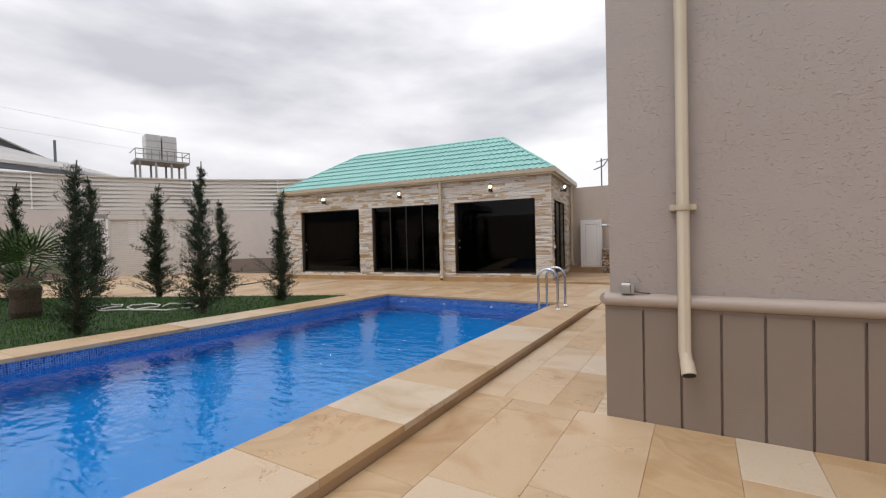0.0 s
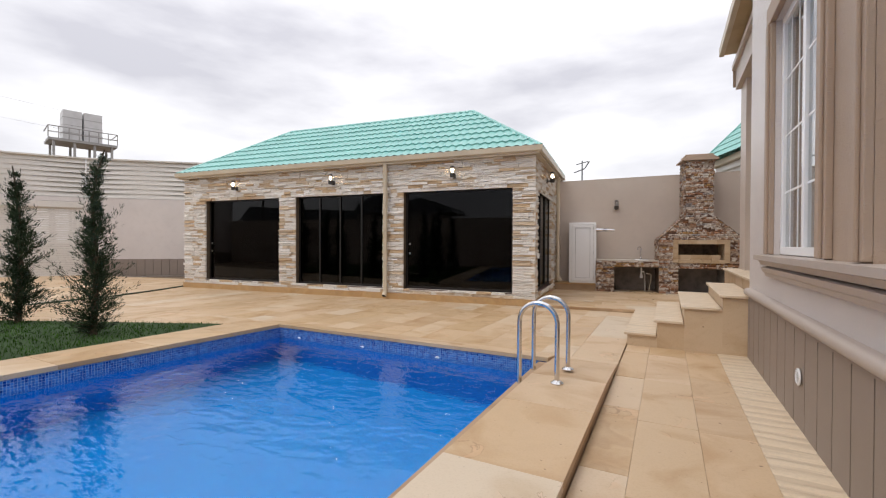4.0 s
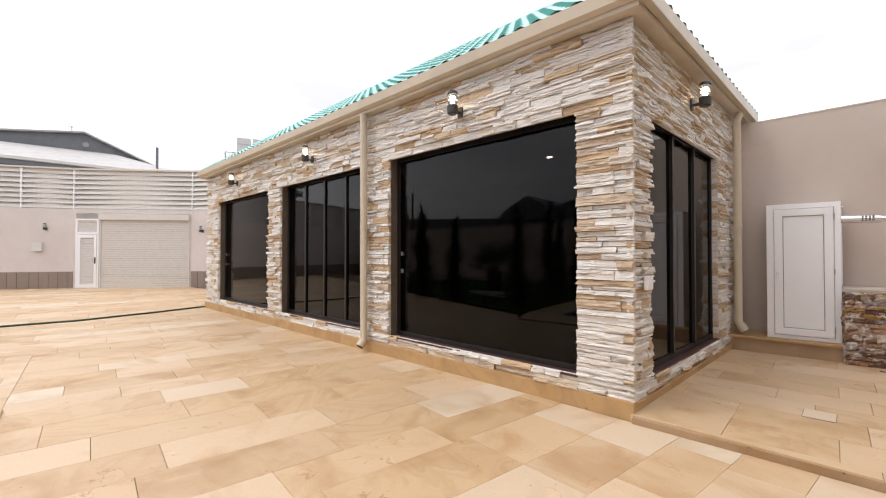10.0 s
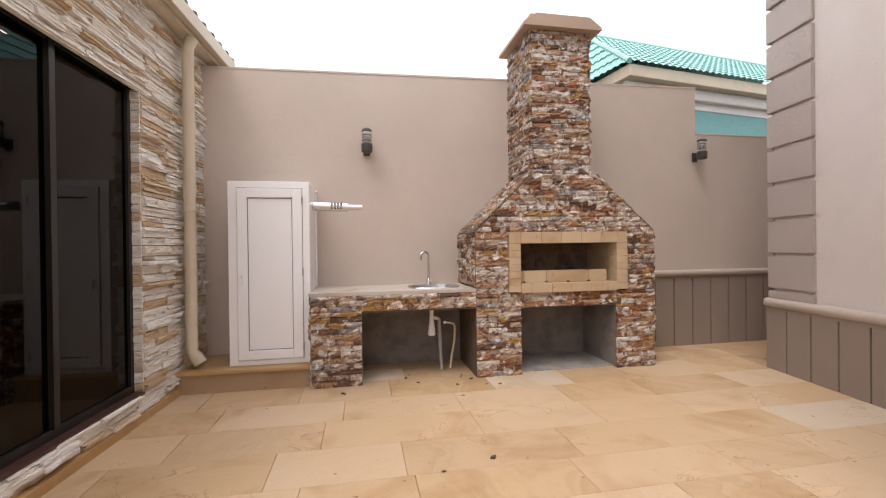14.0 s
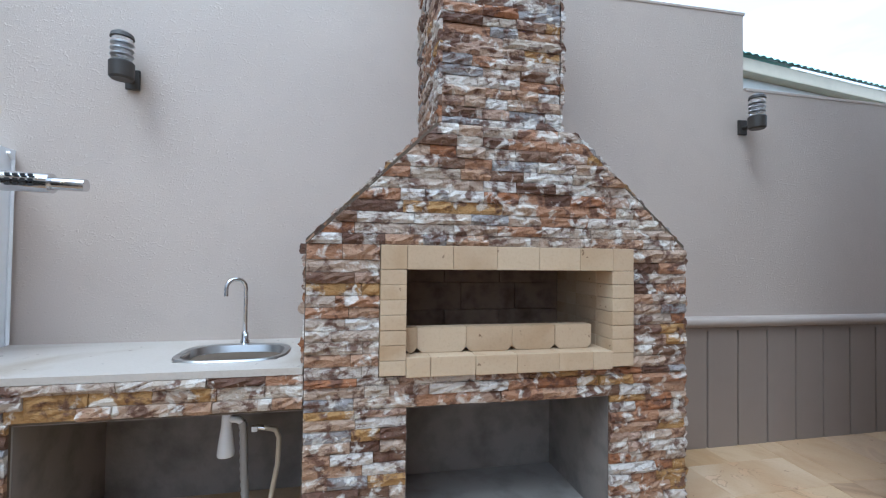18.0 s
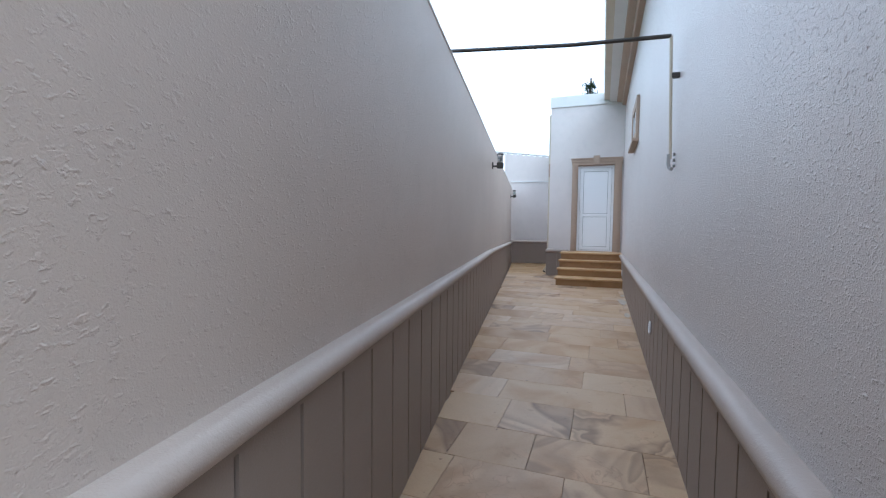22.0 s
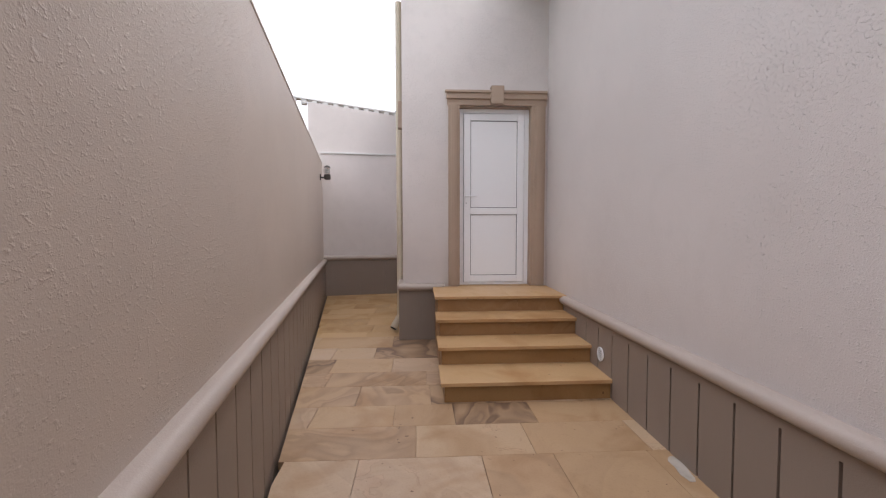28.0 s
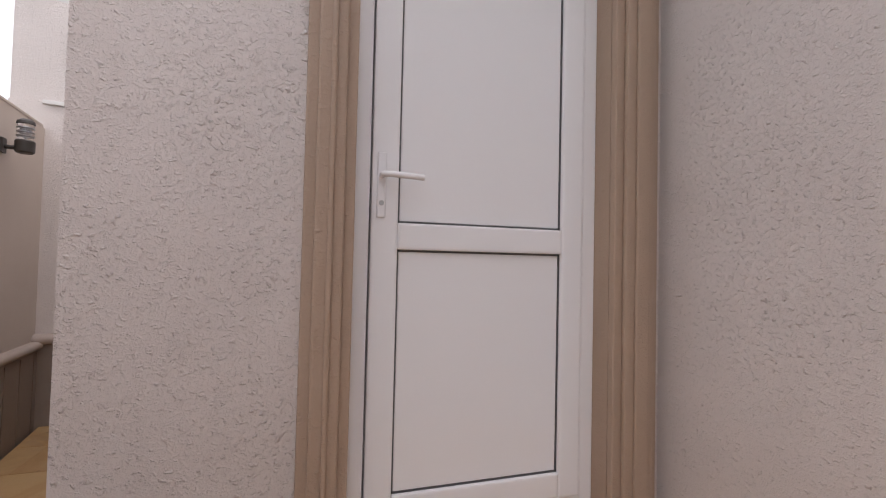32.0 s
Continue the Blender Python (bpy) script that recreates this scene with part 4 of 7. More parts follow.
# far wall at the end of the passage
fw = thing("wall_far", "pale end wall of the passage with a taupe grooved plinth", "wall", BW @ pose(17.45, 0, 0, 0, 0, -90), kind="structure")
part("wall_face", box(-0.25, 9, 0, 0.25, -0.15, 2.83), STUCCO_PALE, fw)
part("upper_wall", upright([(-0.25, 2.83), (9, 2.83), (9, 3.0), (5.0, 3.2), (1.5, 3.62), (-0.25, 3.80)], 0.03, 0.25), STUCCO_PALE, fw)
part("joint_ledge", box(-0.02, 9, -0.02, 0.03, 2.815, 2.85, 0.005), STUCCO_WHITE, fw)
plinth(fw, 0.0, 9, 0.80, 0.181, 0.258)
for k in range(-3, 15):
    zc = 3.775 - 0.105 * 0.2 * k
    part("coping_block", box(0.02 + 0.2 * k, 0.13 + 0.2 * k, 0.05, 0.2, zc - 0.05, zc + 0.06, 0.025), STUCCO_WHITE, fw)
part("coping_rail", upright([(-0.7, 3.895), (3.0, 3.51), (3.0, 3.54), (-0.7, 3.925)], 0.04, 0.21, 0.006), STUCCO_WHITE, fw)

# house: passage side (faces +y at y = 14), annex with the back door, front (faces -x)
hs = thing("house", "pale plastered house with taupe plinth and tan stone trims", "house", kind="structure")
part("passage_wall", box(2.60, 13.86, 13.6, 14.0, -0.15, 4.45), STUCCO_PALE, hs)
part("north_front_wall", box(2.22, 2.62, 7.4, 13.95, -0.15, 4.45), STUCCO_PALE, hs)
part("plinth_passage", box(2.62, 13.84, 13.99, 14.004, -0.1, 0.55), TAUPE, hs)
pp = thing("plinth_side", "", "")
pp.parent = hs
pp.matrix_basis = pose(13.84, 14.0, 0, 0, -0.6, 180)
plinth(pp, 0.0, 5.5, 0.645, 0.292, 0.272, rail_r=0.045, head=0.14)
plinth(pp, 5.5, 11.25, 0.645, 5.657, 0.262, rail_r=0.045, head=0.14)
# rusticated corner
QUOIN = [(2.19, 13.50), (2.235, 13.50), (2.235, 13.93), (2.60, 13.93), (2.60, 14.015), (2.19, 14.015)]
part("quoin", prism(QUOIN, 0.70, 0.772, 0.006), STUCCO_GREY, hs)
z = 0.80
while z < 4.4:
    hgt = 0.345
    part("quoin", prism(QUOIN, z, min(z + hgt - 0.034, 4.42), 0.006), STUCCO_GREY, hs)
    z += hgt
part("corner_core", box(2.225, 2.62, 13.5, 13.985, 0.0, 4.44), STUCCO_GREY, hs)
pn = thing("plinth_north", "", "")
pn.parent = hs
pn.matrix_basis = pose(2.22, 13.99, 0, 0, 0, -90)
plinth(pn, -0.02, 3.0, 0.70, 0.22, 0.26, face=-0.05)
pe = thing("plinth_end", "", "")
pe.parent = hs
pe.matrix_basis = pose(2.62, 13.99, 0, 0, 0, 180)
plinth(pe, 0.0, 0.44, 0.70, 0.2, 0.26, face=-0.03)
part("threshold", box(13.845, 14.1, 14.13, 15.09, 0.4, 0.663), STEP_TOP, hs)
# annex
part("annex_wall", join(join(box(13.86, 14.25, 15.095, 15.79, -0.15, 4.36), box(13.86, 14.25, 13.98, 14.13, -0.15, 4.36)), join(box(13.86, 14.25, 14.13, 15.095, 2.86, 4.36), box(14.25, 19.0, 15.4, 15.79, -0.15, 4.36))), STUCCO_PALE, hs)
part("annex_parapet", box(13.84, 19.0, 13.5, 15.81, 4.36, 4.64, 0.01), STUCCO_WHITE, hs)
# added slab, coloured as the unlit room behind the door
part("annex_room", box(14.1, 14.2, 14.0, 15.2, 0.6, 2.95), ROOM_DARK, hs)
pa = thing("plinth_annex", "", "")
pa.parent = hs
pa.matrix_basis = pose(13.86, 15.82, 0, 0, 0, -90)
plinth(pa, -0.02, 0.535, 0.70, 0.26, 0.2, face=-0.03)
pb = thing("plinth_annex_side", "", "")
pb.parent = hs
pb.matrix_basis = pose(19.0, 15.79, 0, 0, 0, 180)
plinth(pb, 0.0, 5.16, 0.70, 0.2, 0.26)
# eaves over the passage
part("eave_soffit", box(2.0, 13.84, 13.9, 14.38, 4.40, 4.45), STUCCO_WHITE, hs)
part("eave_moulding", side_extrude([(14.0, 4.30), (14.08, 4.30), (14.1, 4.36), (14.2, 4.38), (14.22, 4.41), (14.0, 4.41)], 2.0, 13.83), TRIM_TAN, hs)
part("eave_gutter", side_extrude([(14.36, 4.44), (14.50, 4.46), (14.52, 4.60), (14.36, 4.60)], 2.0, 13.83), CREAM, hs)
part("roof_deck", join(box(0.3, 14.2, 1.96, 10.6, 4.665, 4.72), box(2.0, 14.2, 10.6, 14.4, 4.62, 4.68)), ROOF, hs)
part("south_wall", box(6.0, 14.25, 1.33, 1.73, -0.15, 4.66), STUCCO_PALE, hs)
part("east_wall", box(13.85, 14.25, 1.73, 13.6, -0.15, 4.66), STUCCO_PALE, hs)
roof_sheet("roof_slope", hs, (2.0, 2.0, 4.72), (14.5, 2.0, 4.72), (10.0, 9.0, 6.8), (6.0, 9.0, 6.8), ROOF)
roof_sheet("roof_end", hs, (14.5, 2.0, 4.70), (14.5, 14.45, 4.64), (10.0, 9.0, 6.8), (10.0, 9.0, 6.8), ROOF)
roof_sheet("roof_end", hs, (2.0, 14.45, 4.64), (2.0, 2.0, 4.70), (6.0, 9.0, 6.8), (6.0, 9.0, 6.8), ROOF)
roof_sheet("roof_slope", hs, (14.5, 14.45, 4.62), (2.0, 14.45, 4.62), (6.0, 9.0, 6.8), (10.0, 9.0, 6.8), ROOF)

roof_sheet("roof_slope", hs, (0.34, 10.6, 4.73), (0.34, 1.96, 4.73), (4.6, 4.6, 6.9), (4.6, 8.0, 6.9), ROOF)

# house front towards the pool
for y0, y1, z0, z1, mt in ((1.8, 2.5, 1.09, 3.3, STUCCO_PALE), (4.25, 4.98, 1.09, 3.3, TRIM_TAN), (6.42, 7.72, 1.09, 3.3, STUCCO_PALE), (1.8, 7.72, -0.15, 1.09, STUCCO_PALE), (1.8, 7.72, 3.3, 4.6, STUCCO_PALE)):
    part("front_wall", box(0.30, 0.70, y0, y1, z0, z1), mt, hs)
part("south_pier", box(0.095, 6.0, 1.33, 1.86, -0.15, 5.2), STUCCO_GREY, hs)
pf = thing("plinth_front", "", "")
pf.parent = hs
pf.matrix_basis = pose(0.30, 7.6, 0, 0, 0, -90)
plinth(pf, 0.0, 5.75, 0.74, 0.12, 0.28, face=-0.03, z0=-0.12)
pw = thing("plinth_pier_west", "", "")
pw.parent = hs
pw.matrix_basis = pose(0.095, 1.86, 0, 0, 0, -90)
plinth(pw, 0.0, 0.529, 0.84, 0.11, 0.22, face=-0.03, z0=-0.12)
po = thing("plinth_pier_south", "", "")
po.parent = hs
po.matrix_basis = pose(0.065, 1.33, 0, 0, 0, 0)
plinth(po, 0.0, 4.0, 0.84, 0.255, 0.232, face=-0.03, z0=-0.12)
# porch: back wall, north pillar, lintel
part("porch_side", box(0.70, 2.3, 7.3, 7.70, -0.15, 4.6), STUCCO_BEIGE, hs)
part("porch_pillar", box(0.58, 1.15, 10.22, 10.8, 0.6, 4.1), STUCCO_BEIGE, hs)
part("pillar_plinth", box(0.66, 1.0, 10.20, 10.215, 0.8, 1.24), TAUPE, hs)
part("porch_lintel", join(box(0.50, 1.2, 7.72, 10.85, 4.05, 4.5), box(0.44, 0.5, 7.72, 10.87, 4.4, 4.5, 0.01)), STUCCO_BEIGE, hs)
part("lintel_moulding", side_extrude([(10.86, 4.1), (10.88, 4.14), (10.89, 4.3), (10.92, 4.36), (10.92, 4.5), (10.86, 4.5)], 0.46, 1.2), TRIM_TAN, hs)
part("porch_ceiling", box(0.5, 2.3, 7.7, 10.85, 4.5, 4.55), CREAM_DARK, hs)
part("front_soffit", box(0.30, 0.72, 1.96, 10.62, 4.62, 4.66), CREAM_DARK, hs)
part("front_gutter", box(0.22, 0.295, 1.96, 10.63, 4.60, 4.75, 0.01), CREAM, hs)
part("front_cornice", join(box(0.25, 0.30, 1.96, 7.74, 4.45, 4.60, 0.01), box(0.27, 0.30, 1.96, 7.73, 4.32, 4.45, 0.01)), TRIM_TAN, hs)


def house_window(y0, y1, z0, z1, x=0.30, deep=0.0):
    """Tall white window in a deep reveal with tan stone trim."""
    w = thing("window_front", "tall white framed window with tan stone surround", "window", pose(x, y1, 0, 0, 0, -90), kind="structure")
    wd = y1 - y0
    for a, c in ((-0.16, 0.0), (wd, wd + 0.16)):
        part("stone_jamb", join(box(a, c, -0.04, 0.0, z0, z1, 0.008), box(a + 0.04, c - 0.04, -0.062, -0.04, z0, z1, 0.008)), TRIM_TAN, w)
    part("stone_head", box(-0.16, wd + 0.16, -0.05, 0.0, z1 + 0.001, z1 + 0.18, 0.01), TRIM_TAN, w)
    fr = join(join(box(0, 0.07, 0.015, 0.075, z0, z1, 0.006), box(wd - 0.07, wd, 0.015, 0.075, z0, z1, 0.006)), join(box(0.06, wd - 0.06, 0.015, 0.075, z0, z0 + 0.07, 0.006), box(0.06, wd - 0.06, 0.015, 0.075, z1 - 0.07, z1, 0.006)))
    part("window_frame", moved(join(fr, box(wd / 2 - 0.035, wd / 2 + 0.035, 0.016, 0.074, z0 + 0.05, z1 - 0.05, 0.006)), pose(0, deep, 0)), WHITE_PVC, w)
    part("pane", box(0.06, wd - 0.06, 0.04 + deep, 0.05 + deep, z0 + 0.05, z1 - 0.05), CLEAR_GLASS, w)
    for f in (0.16, 0.33, 0.67, 0.84):
        part("glazing_bar", box(wd * f - 0.009, wd * f + 0.009, 0.037 + deep, 0.053 + deep, z0 + 0.06, z1 - 0.06), WHITE_PVC, w)
    for z in (z0 + 0.56, z0 + 1.07, z0 + 1.58):
        part("glazing_bar", box(0.07, wd - 0.07, 0.0375 + deep, 0.0525 + deep, z - 0.009, z + 0.009), WHITE_PVC, w)
    # added white panel stands in for the pale reflection in the panes
    part("reflection_panel", box(0.0, wd, 0.33, 0.34, z0, z1), STUCCO_WHITE, w)
    return w


house_window(2.50, 4.25, 1.152, 3.3, 0.30, 0.03)
house_window(4.98, 6.42, 1.152, 3.3, 0.30, 0.03)
sl = part("window_sill", side_extrude([(0.02, 1.04), (-0.07, 1.05), (-0.09, 1.09), (-0.13, 1.10), (-0.13, 1.143), (0.40, 1.15), (0.40, 1.04)], 1.0, 5.25), TAUPE_RAIL, hs)
sl.matrix_basis = pose(0.30, 7.6, 0, 0, 0, -90)
part("sill_bracket", side_extrude([(0.0, 0.93), (-0.045, 0.945), (-0.055, 0.98), (-0.07, 0.99), (-0.085, 1.03), (0.0, 1.04)], 1.08, 5.15), TAUPE_RAIL, hs, at=pose(0.30, 7.6, 0, 0, 0, -90))

# closing walls behind the walk
solo("wall_south", box(-28, 8, -8.3, -8, -0.15, 3.0), STUCCO_BEIGE, "plain beige boundary wall", "wall", kind="structure")
solo("wall_east", box(8, 8.3, -8.3, 1.4, -0.15, 3.0), STUCCO_BEIGE, "plain beige boundary wall", "wall", kind="structure")


# pool house
ph = thing("pool_house", "stone clad pool house with dark glass and turquoise tiled roof", "building", PH)
PX, PD, PZ = -10.3, 4.15, 3.115
OPEN = [(-9.43, -6.74), (-6.20, -3.60), (-3.05, -0.455)]
Z0, Z1 = 0.20, 2.48
solid = [(PX, OPEN[0][0], 0.03, 0.33, -0.1, PZ)]
for a, c in ((OPEN[0][1], OPEN[1][0]), (OPEN[1][1], OPEN[2][0]), (OPEN[2][1], -0.03)):
    solid.append((a, c, 0.03, 0.33, -0.1, PZ))
for a, c in OPEN:
    solid += [(a, c, 0.03, 0.33, -0.1, Z0 - 0.02), (a, c, 0.03, 0.33, Z1 + 0.02, PZ)]
SY0, SY1 = 0.46, 2.75
solid += [(-0.33, -0.03, 0.33, SY0, -0.1, PZ), (-0.33, -0.03, SY1, PD, -0.1, PZ), (-0.33, -0.03, SY0, SY1, -0.1, Z0 - 0.02), (-0.33, -0.03, SY0, SY1, Z1, PZ)]
solid += [(PX, -0.33, PD - 0.3, PD, -0.1, PZ), (PX, PX + 0.3, 0.33, PD - 0.3, -0.1, PZ)]
for v in solid:
    part("wall_core", box(*v), LEDGE_BACK, ph)
# room surfaces coloured near black so the interior reads as unlit
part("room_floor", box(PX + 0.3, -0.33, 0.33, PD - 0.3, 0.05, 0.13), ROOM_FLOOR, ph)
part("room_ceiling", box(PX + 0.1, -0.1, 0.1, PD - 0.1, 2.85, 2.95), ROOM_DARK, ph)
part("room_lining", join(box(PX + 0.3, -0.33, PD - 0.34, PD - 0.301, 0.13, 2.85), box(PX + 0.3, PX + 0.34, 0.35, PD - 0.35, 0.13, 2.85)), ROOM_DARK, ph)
part("base_course", join(box(PX - 0.02, 0.03, -0.03, 0.03, -0.12, 0.085, 0.004), box(-0.03, 0.03, 0.031, PD, -0.12, 0.06, 0.004)), SAND_STEP, ph)
for a, c in OPEN:
    wn_ = thing("window_wide", "", "")
    wn_.parent = ph
    f = 0.05
    part("window_frame", join(join(box(a, a + f, 0.13, 0.2, Z0, Z1), box(c - f, c, 0.13, 0.2, Z0, Z1)), join(box(a + f, c - f, 0.13, 0.2, Z1 - f, Z1), box(a + f, c - f, 0.13, 0.2, Z0, Z0 + f))), BLACK_FRAME, wn_)
    part("window_sill", box(a, c, 0.0, 0.2, Z0 - 0.02, Z0 - 0.001, 0.004), BROWN_FRAME, wn_)
    cuts = 4 if a == OPEN[1][0] else 1
    for k in range(cuts):
        u0, u1 = a + f + (c - a - 2 * f) * k / cuts, a + f + (c - a - 2 * f) * (k + 1) / cuts
        if k:
            part("mullion", box(u0 - 0.018, u0 + 0.018, 0.125, 0.2, Z0 + f, Z1 - f), BLACK_FRAME, wn_)
        part("pane", box(u0, u1, 0.15, 0.158, Z0 + f, Z1 - f), DARK_GLASS, wn_).visible_shadow = False
    if cuts == 1:
        part("inner_stile", box(a + f + 0.22, a + f + 0.26, 0.17, 0.2, Z0 + f, Z1 - f), BLACK_FRAME, wn_)
        for zz in (1.0, 1.22):
            part("latch", box(a + 0.10, a + 0.125, 0.11, 0.14, zz, zz + 0.05, 0.004), STEEL_DULL, wn_)
ws = thing("window_side", "", "")
ws.parent = ph
part("window_frame", join(join(box(-0.14, -0.07, SY0, SY0 + 0.05, Z0, Z1), box(-0.14, -0.07, SY1 - 0.05, SY1, Z0, Z1)), join(box(-0.14, -0.07, SY0 + 0.05, SY1 - 0.05, Z1 - 0.05, Z1), box(-0.14, -0.07, SY0 + 0.05, SY1 - 0.05, Z0, Z0 + 0.05))), BLACK_FRAME, ws)
part("window_sill", box(-0.2, 0.0, SY0, SY1, Z0 - 0.02, Z0 - 0.001, 0.004), BROWN_FRAME, ws)
for k in range(3):
    u0, u1 = SY0 + 0.05 + 0.73 * k, SY0 + 0.05 + 0.73 * (k + 1)
    if k:
        part("mullion", box(-0.14, -0.06, u0 - 0.022, u0 + 0.022, Z0 + 0.05, Z1 - 0.05), BLACK_FRAME, ws)
    part("pane", box(-0.098, -0.09, u0, u1, Z0 + 0.05, Z1 - 0.05), DARK_GLASS, ws).visible_shadow = False
for x, y in ((-0.9, 1.1), (-2.4, 1.1), (-0.9, 2.8), (-2.4, 2.8), (-4.9, 1.1), (-8.0, 1.1)):
    dl = thing("ceiling_spot", "round warm downlight in the pool house ceiling", "ceiling light", PH @ pose(x, y, 2.85), "ceiling spots")
    part("rim", lathe([(0.07, -0.012), (0.075, -0.006), (0.075, 0.0), (0.05, 0.0)], 20), STEEL, dl, smooth=True)
    part("lens", lathe([(0.05, -0.012), (0.05, -0.008)], 18), DOWNLIGHT, dl)
# eaves and roof
E0, E1, EY0, EY1 = PX - 0.12, 0.12, -0.12, PD + 0.1
part("eave_board", join(box(E0, E1, EY0, EY0 + 0.14, PZ, PZ + 0.035), join(box(E1 - 0.14, E1, EY0 + 0.14, EY1, PZ, PZ + 0.035), box(E0, E0 + 0.14, EY0 + 0.14, EY1, PZ, PZ + 0.035))), CREAM, ph)
part("gutter_front", side_extrude([(EY0 - 0.02, PZ + 0.036), (EY0 - 0.06, PZ + 0.06), (EY0 - 0.07, PZ + 0.165), (EY0 - 0.05, PZ + 0.17), (EY0 - 0.04, PZ + 0.08), (EY0 + 0.1, PZ + 0.06), (EY0 + 0.1, PZ + 0.036)], E0 - 0.05, E1 + 0.06), CREAM, ph)
part("gutter_side", box(E1 + 0.0, E1 + 0.065, EY0 - 0.05, EY1, PZ + 0.037, PZ + 0.165, 0.008), CREAM, ph)
part("roof_deck", box(E0 + 0.02, E1 - 0.02, EY0 + 0.02, EY1, PZ + 0.036, PZ + 0.135), CREAM, ph)
EZ, RZ, RY = PZ + 0.135, 4.80, 2.05
R0, R1 = (-8.1, RY, RZ), (-2.0, RY, RZ)
A0, A1, A2, A3 = (E0, EY0 - 0.03, EZ), (E1 + 0.03, EY0 - 0.03, EZ), (E1 + 0.03, EY1, EZ), (E0, EY1, EZ)
roof_sheet("roof_front", ph, A0, A1, R1, R0, ROOF)
roof_sheet("roof_end", ph, A1, A2, R1, R1, ROOF)
roof_sheet("roof_back", ph, A2, A3, R0, R1, ROOF)
roof_sheet("roof_end", ph, A3, A0, R0, R0, ROOF)
for p0, p1 in ((R0, R1), (A1, R1), (A0, R0), (A2, R1), (A3, R0)):
    part("ridge_cap", tube([Vector(p0) + Vector((0, 0, 0.02)), Vector(p1) + Vector((0, 0, 0.02))], 0.045, 8), ROOF, ph, smooth=True)


# ---------------------------------------------------------------- main stair to the porch
st = thing("front_steps", "yellow sandstone steps up to the porch", "steps", kind="structure")
for x0, x1, z, y1 in ((-1.04, -0.69, 0.10, 9.9), (-0.69, -0.39, 0.285, 9.65), (-0.39, 0.01, 0.48, 9.5), (0.01, 0.36, 0.64, 9.6), (0.36, 2.2, 0.82, 10.9)):
    part("step_block", box(x0 + 0.01, x1 + 0.01, 7.59, y1 - 0.01, -0.14, z - 0.03), STEP_SIDE, st)
    part("tread", box(x0 - 0.025, x1 - 0.002, 7.56 if x0 < 0.3 else 7.72, y1, z - 0.03, z, 0.004), SAND_RIPPLE, st)

# ---------------------------------------------------------------- back steps in the passage
bs = thing("back_steps", "orange sandstone steps up to the back door", "steps", kind="structure")
for k, x0 in enumerate((11.93, 12.36, 12.74, 13.11)):
    z = 0.165 * (k + 1)
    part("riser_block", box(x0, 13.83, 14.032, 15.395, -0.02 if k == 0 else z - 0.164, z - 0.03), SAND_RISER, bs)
    x1 = (12.36, 12.74, 13.11, 13.83)[k] + 0.01
    for y0, y1 in ((14.004, 14.62), (14.6225, 15.425)) if k == 3 else ((14.004, 15.425),):
        part("tread", box(x0 - 0.03, x1, y0, y1, z - 0.03, z, 0.003), STEP_TOP, bs)

# back door
bd = thing("door_back", "closed white plastic back door with two panels", "door", pose(13.99, 15.09, 0.665, 0, 0, -90), kind="structure")
pvc_door(bd, 0.875, 2.185, 0.05, 0.925, (0.088, 1.11))
tr = thing("door_surround", "tan stone door surround with a keystone", "door trim", pose(13.86, 15.09, 0.665, 0, 0, -90), kind="structure")
for a, c in ((-0.14, 0.0), (0.875, 1.055)):
    part("jamb", join(join(box(a, c, -0.03, 0.0, 0, 2.20, 0.006), box(a + 0.03, c - 0.03, -0.05, -0.03, 0, 2.20, 0.008)), box(a + 0.065, c - 0.06, -0.062, -0.05, 0, 2.2, 0.006)), TRIM_TAN, tr)
part("lintel", join(join(box(-0.155, 1.065, -0.035, 0.0, 2.2, 2.37, 0.006), box(-0.165, 1.065, -0.06, -0.03, 2.27, 2.37, 0.01)), box(-0.18, 1.065, -0.08, -0.03, 2.34, 2.37, 0.006)), TRIM_TAN, tr)
part("keystone", prism([(0.37, -0.1), (0.53, -0.1), (0.53, 0.0), (0.37, 0.0)], 2.2, 2.42, 0.008), TRIM_TAN, tr)
part("reveal", join(box(-0.012, 0.0, 0.0, 0.14, 0, 2.2), join(box(0.875, 0.887, 0.0, 0.14, 0, 2.2), box(-0.012, 0.887, 0.0, 0.14, 2.185, 2.2))), TRIM_TAN, tr)

# ---------------------------------------------------------------- barbecue with counter
bq = thing("barbecue", "stone clad garden barbecue with chimney and fire brick oven", "barbecue", BQ)
for x0, x1 in ((-0.77, -0.32), (0.70, 1.13)):
    part("pier", box(x0, x1, 0.0, 0.70, -0.02, 0.645), LEDGE_BACK, bq)
part("oven_shelf", box(-0.77, 1.13, 0.0, 0.70, 0.645, 0.77), LEDGE_BACK, bq)
for x0, x1 in ((-0.77, -0.46), (0.82, 1.13)):
    part("cheek", box(x0, x1, 0.0, 0.70, 0.77, 1.40), LEDGE_BACK, bq)
part("oven_back", box(-0.46, 0.82, 0.55, 0.70, 0.77, 1.40), SOOT, bq, "sooty brick back wall")
part("oven_roof", box(-0.46, 0.82, 0.10, 0.55, 1.34, 1.40), SOOT, bq)
part("oven_floor", box(-0.46, 0.82, 0.14, 0.55, 0.77, 0.86), SOOT, bq)
for x0, x1 in ((-0.46, -0.338), (0.690, 0.82)):
    part("oven_side", box(x0, x1, 0.10, 0.55, 0.80, 1.34), FIREBRICK, bq)
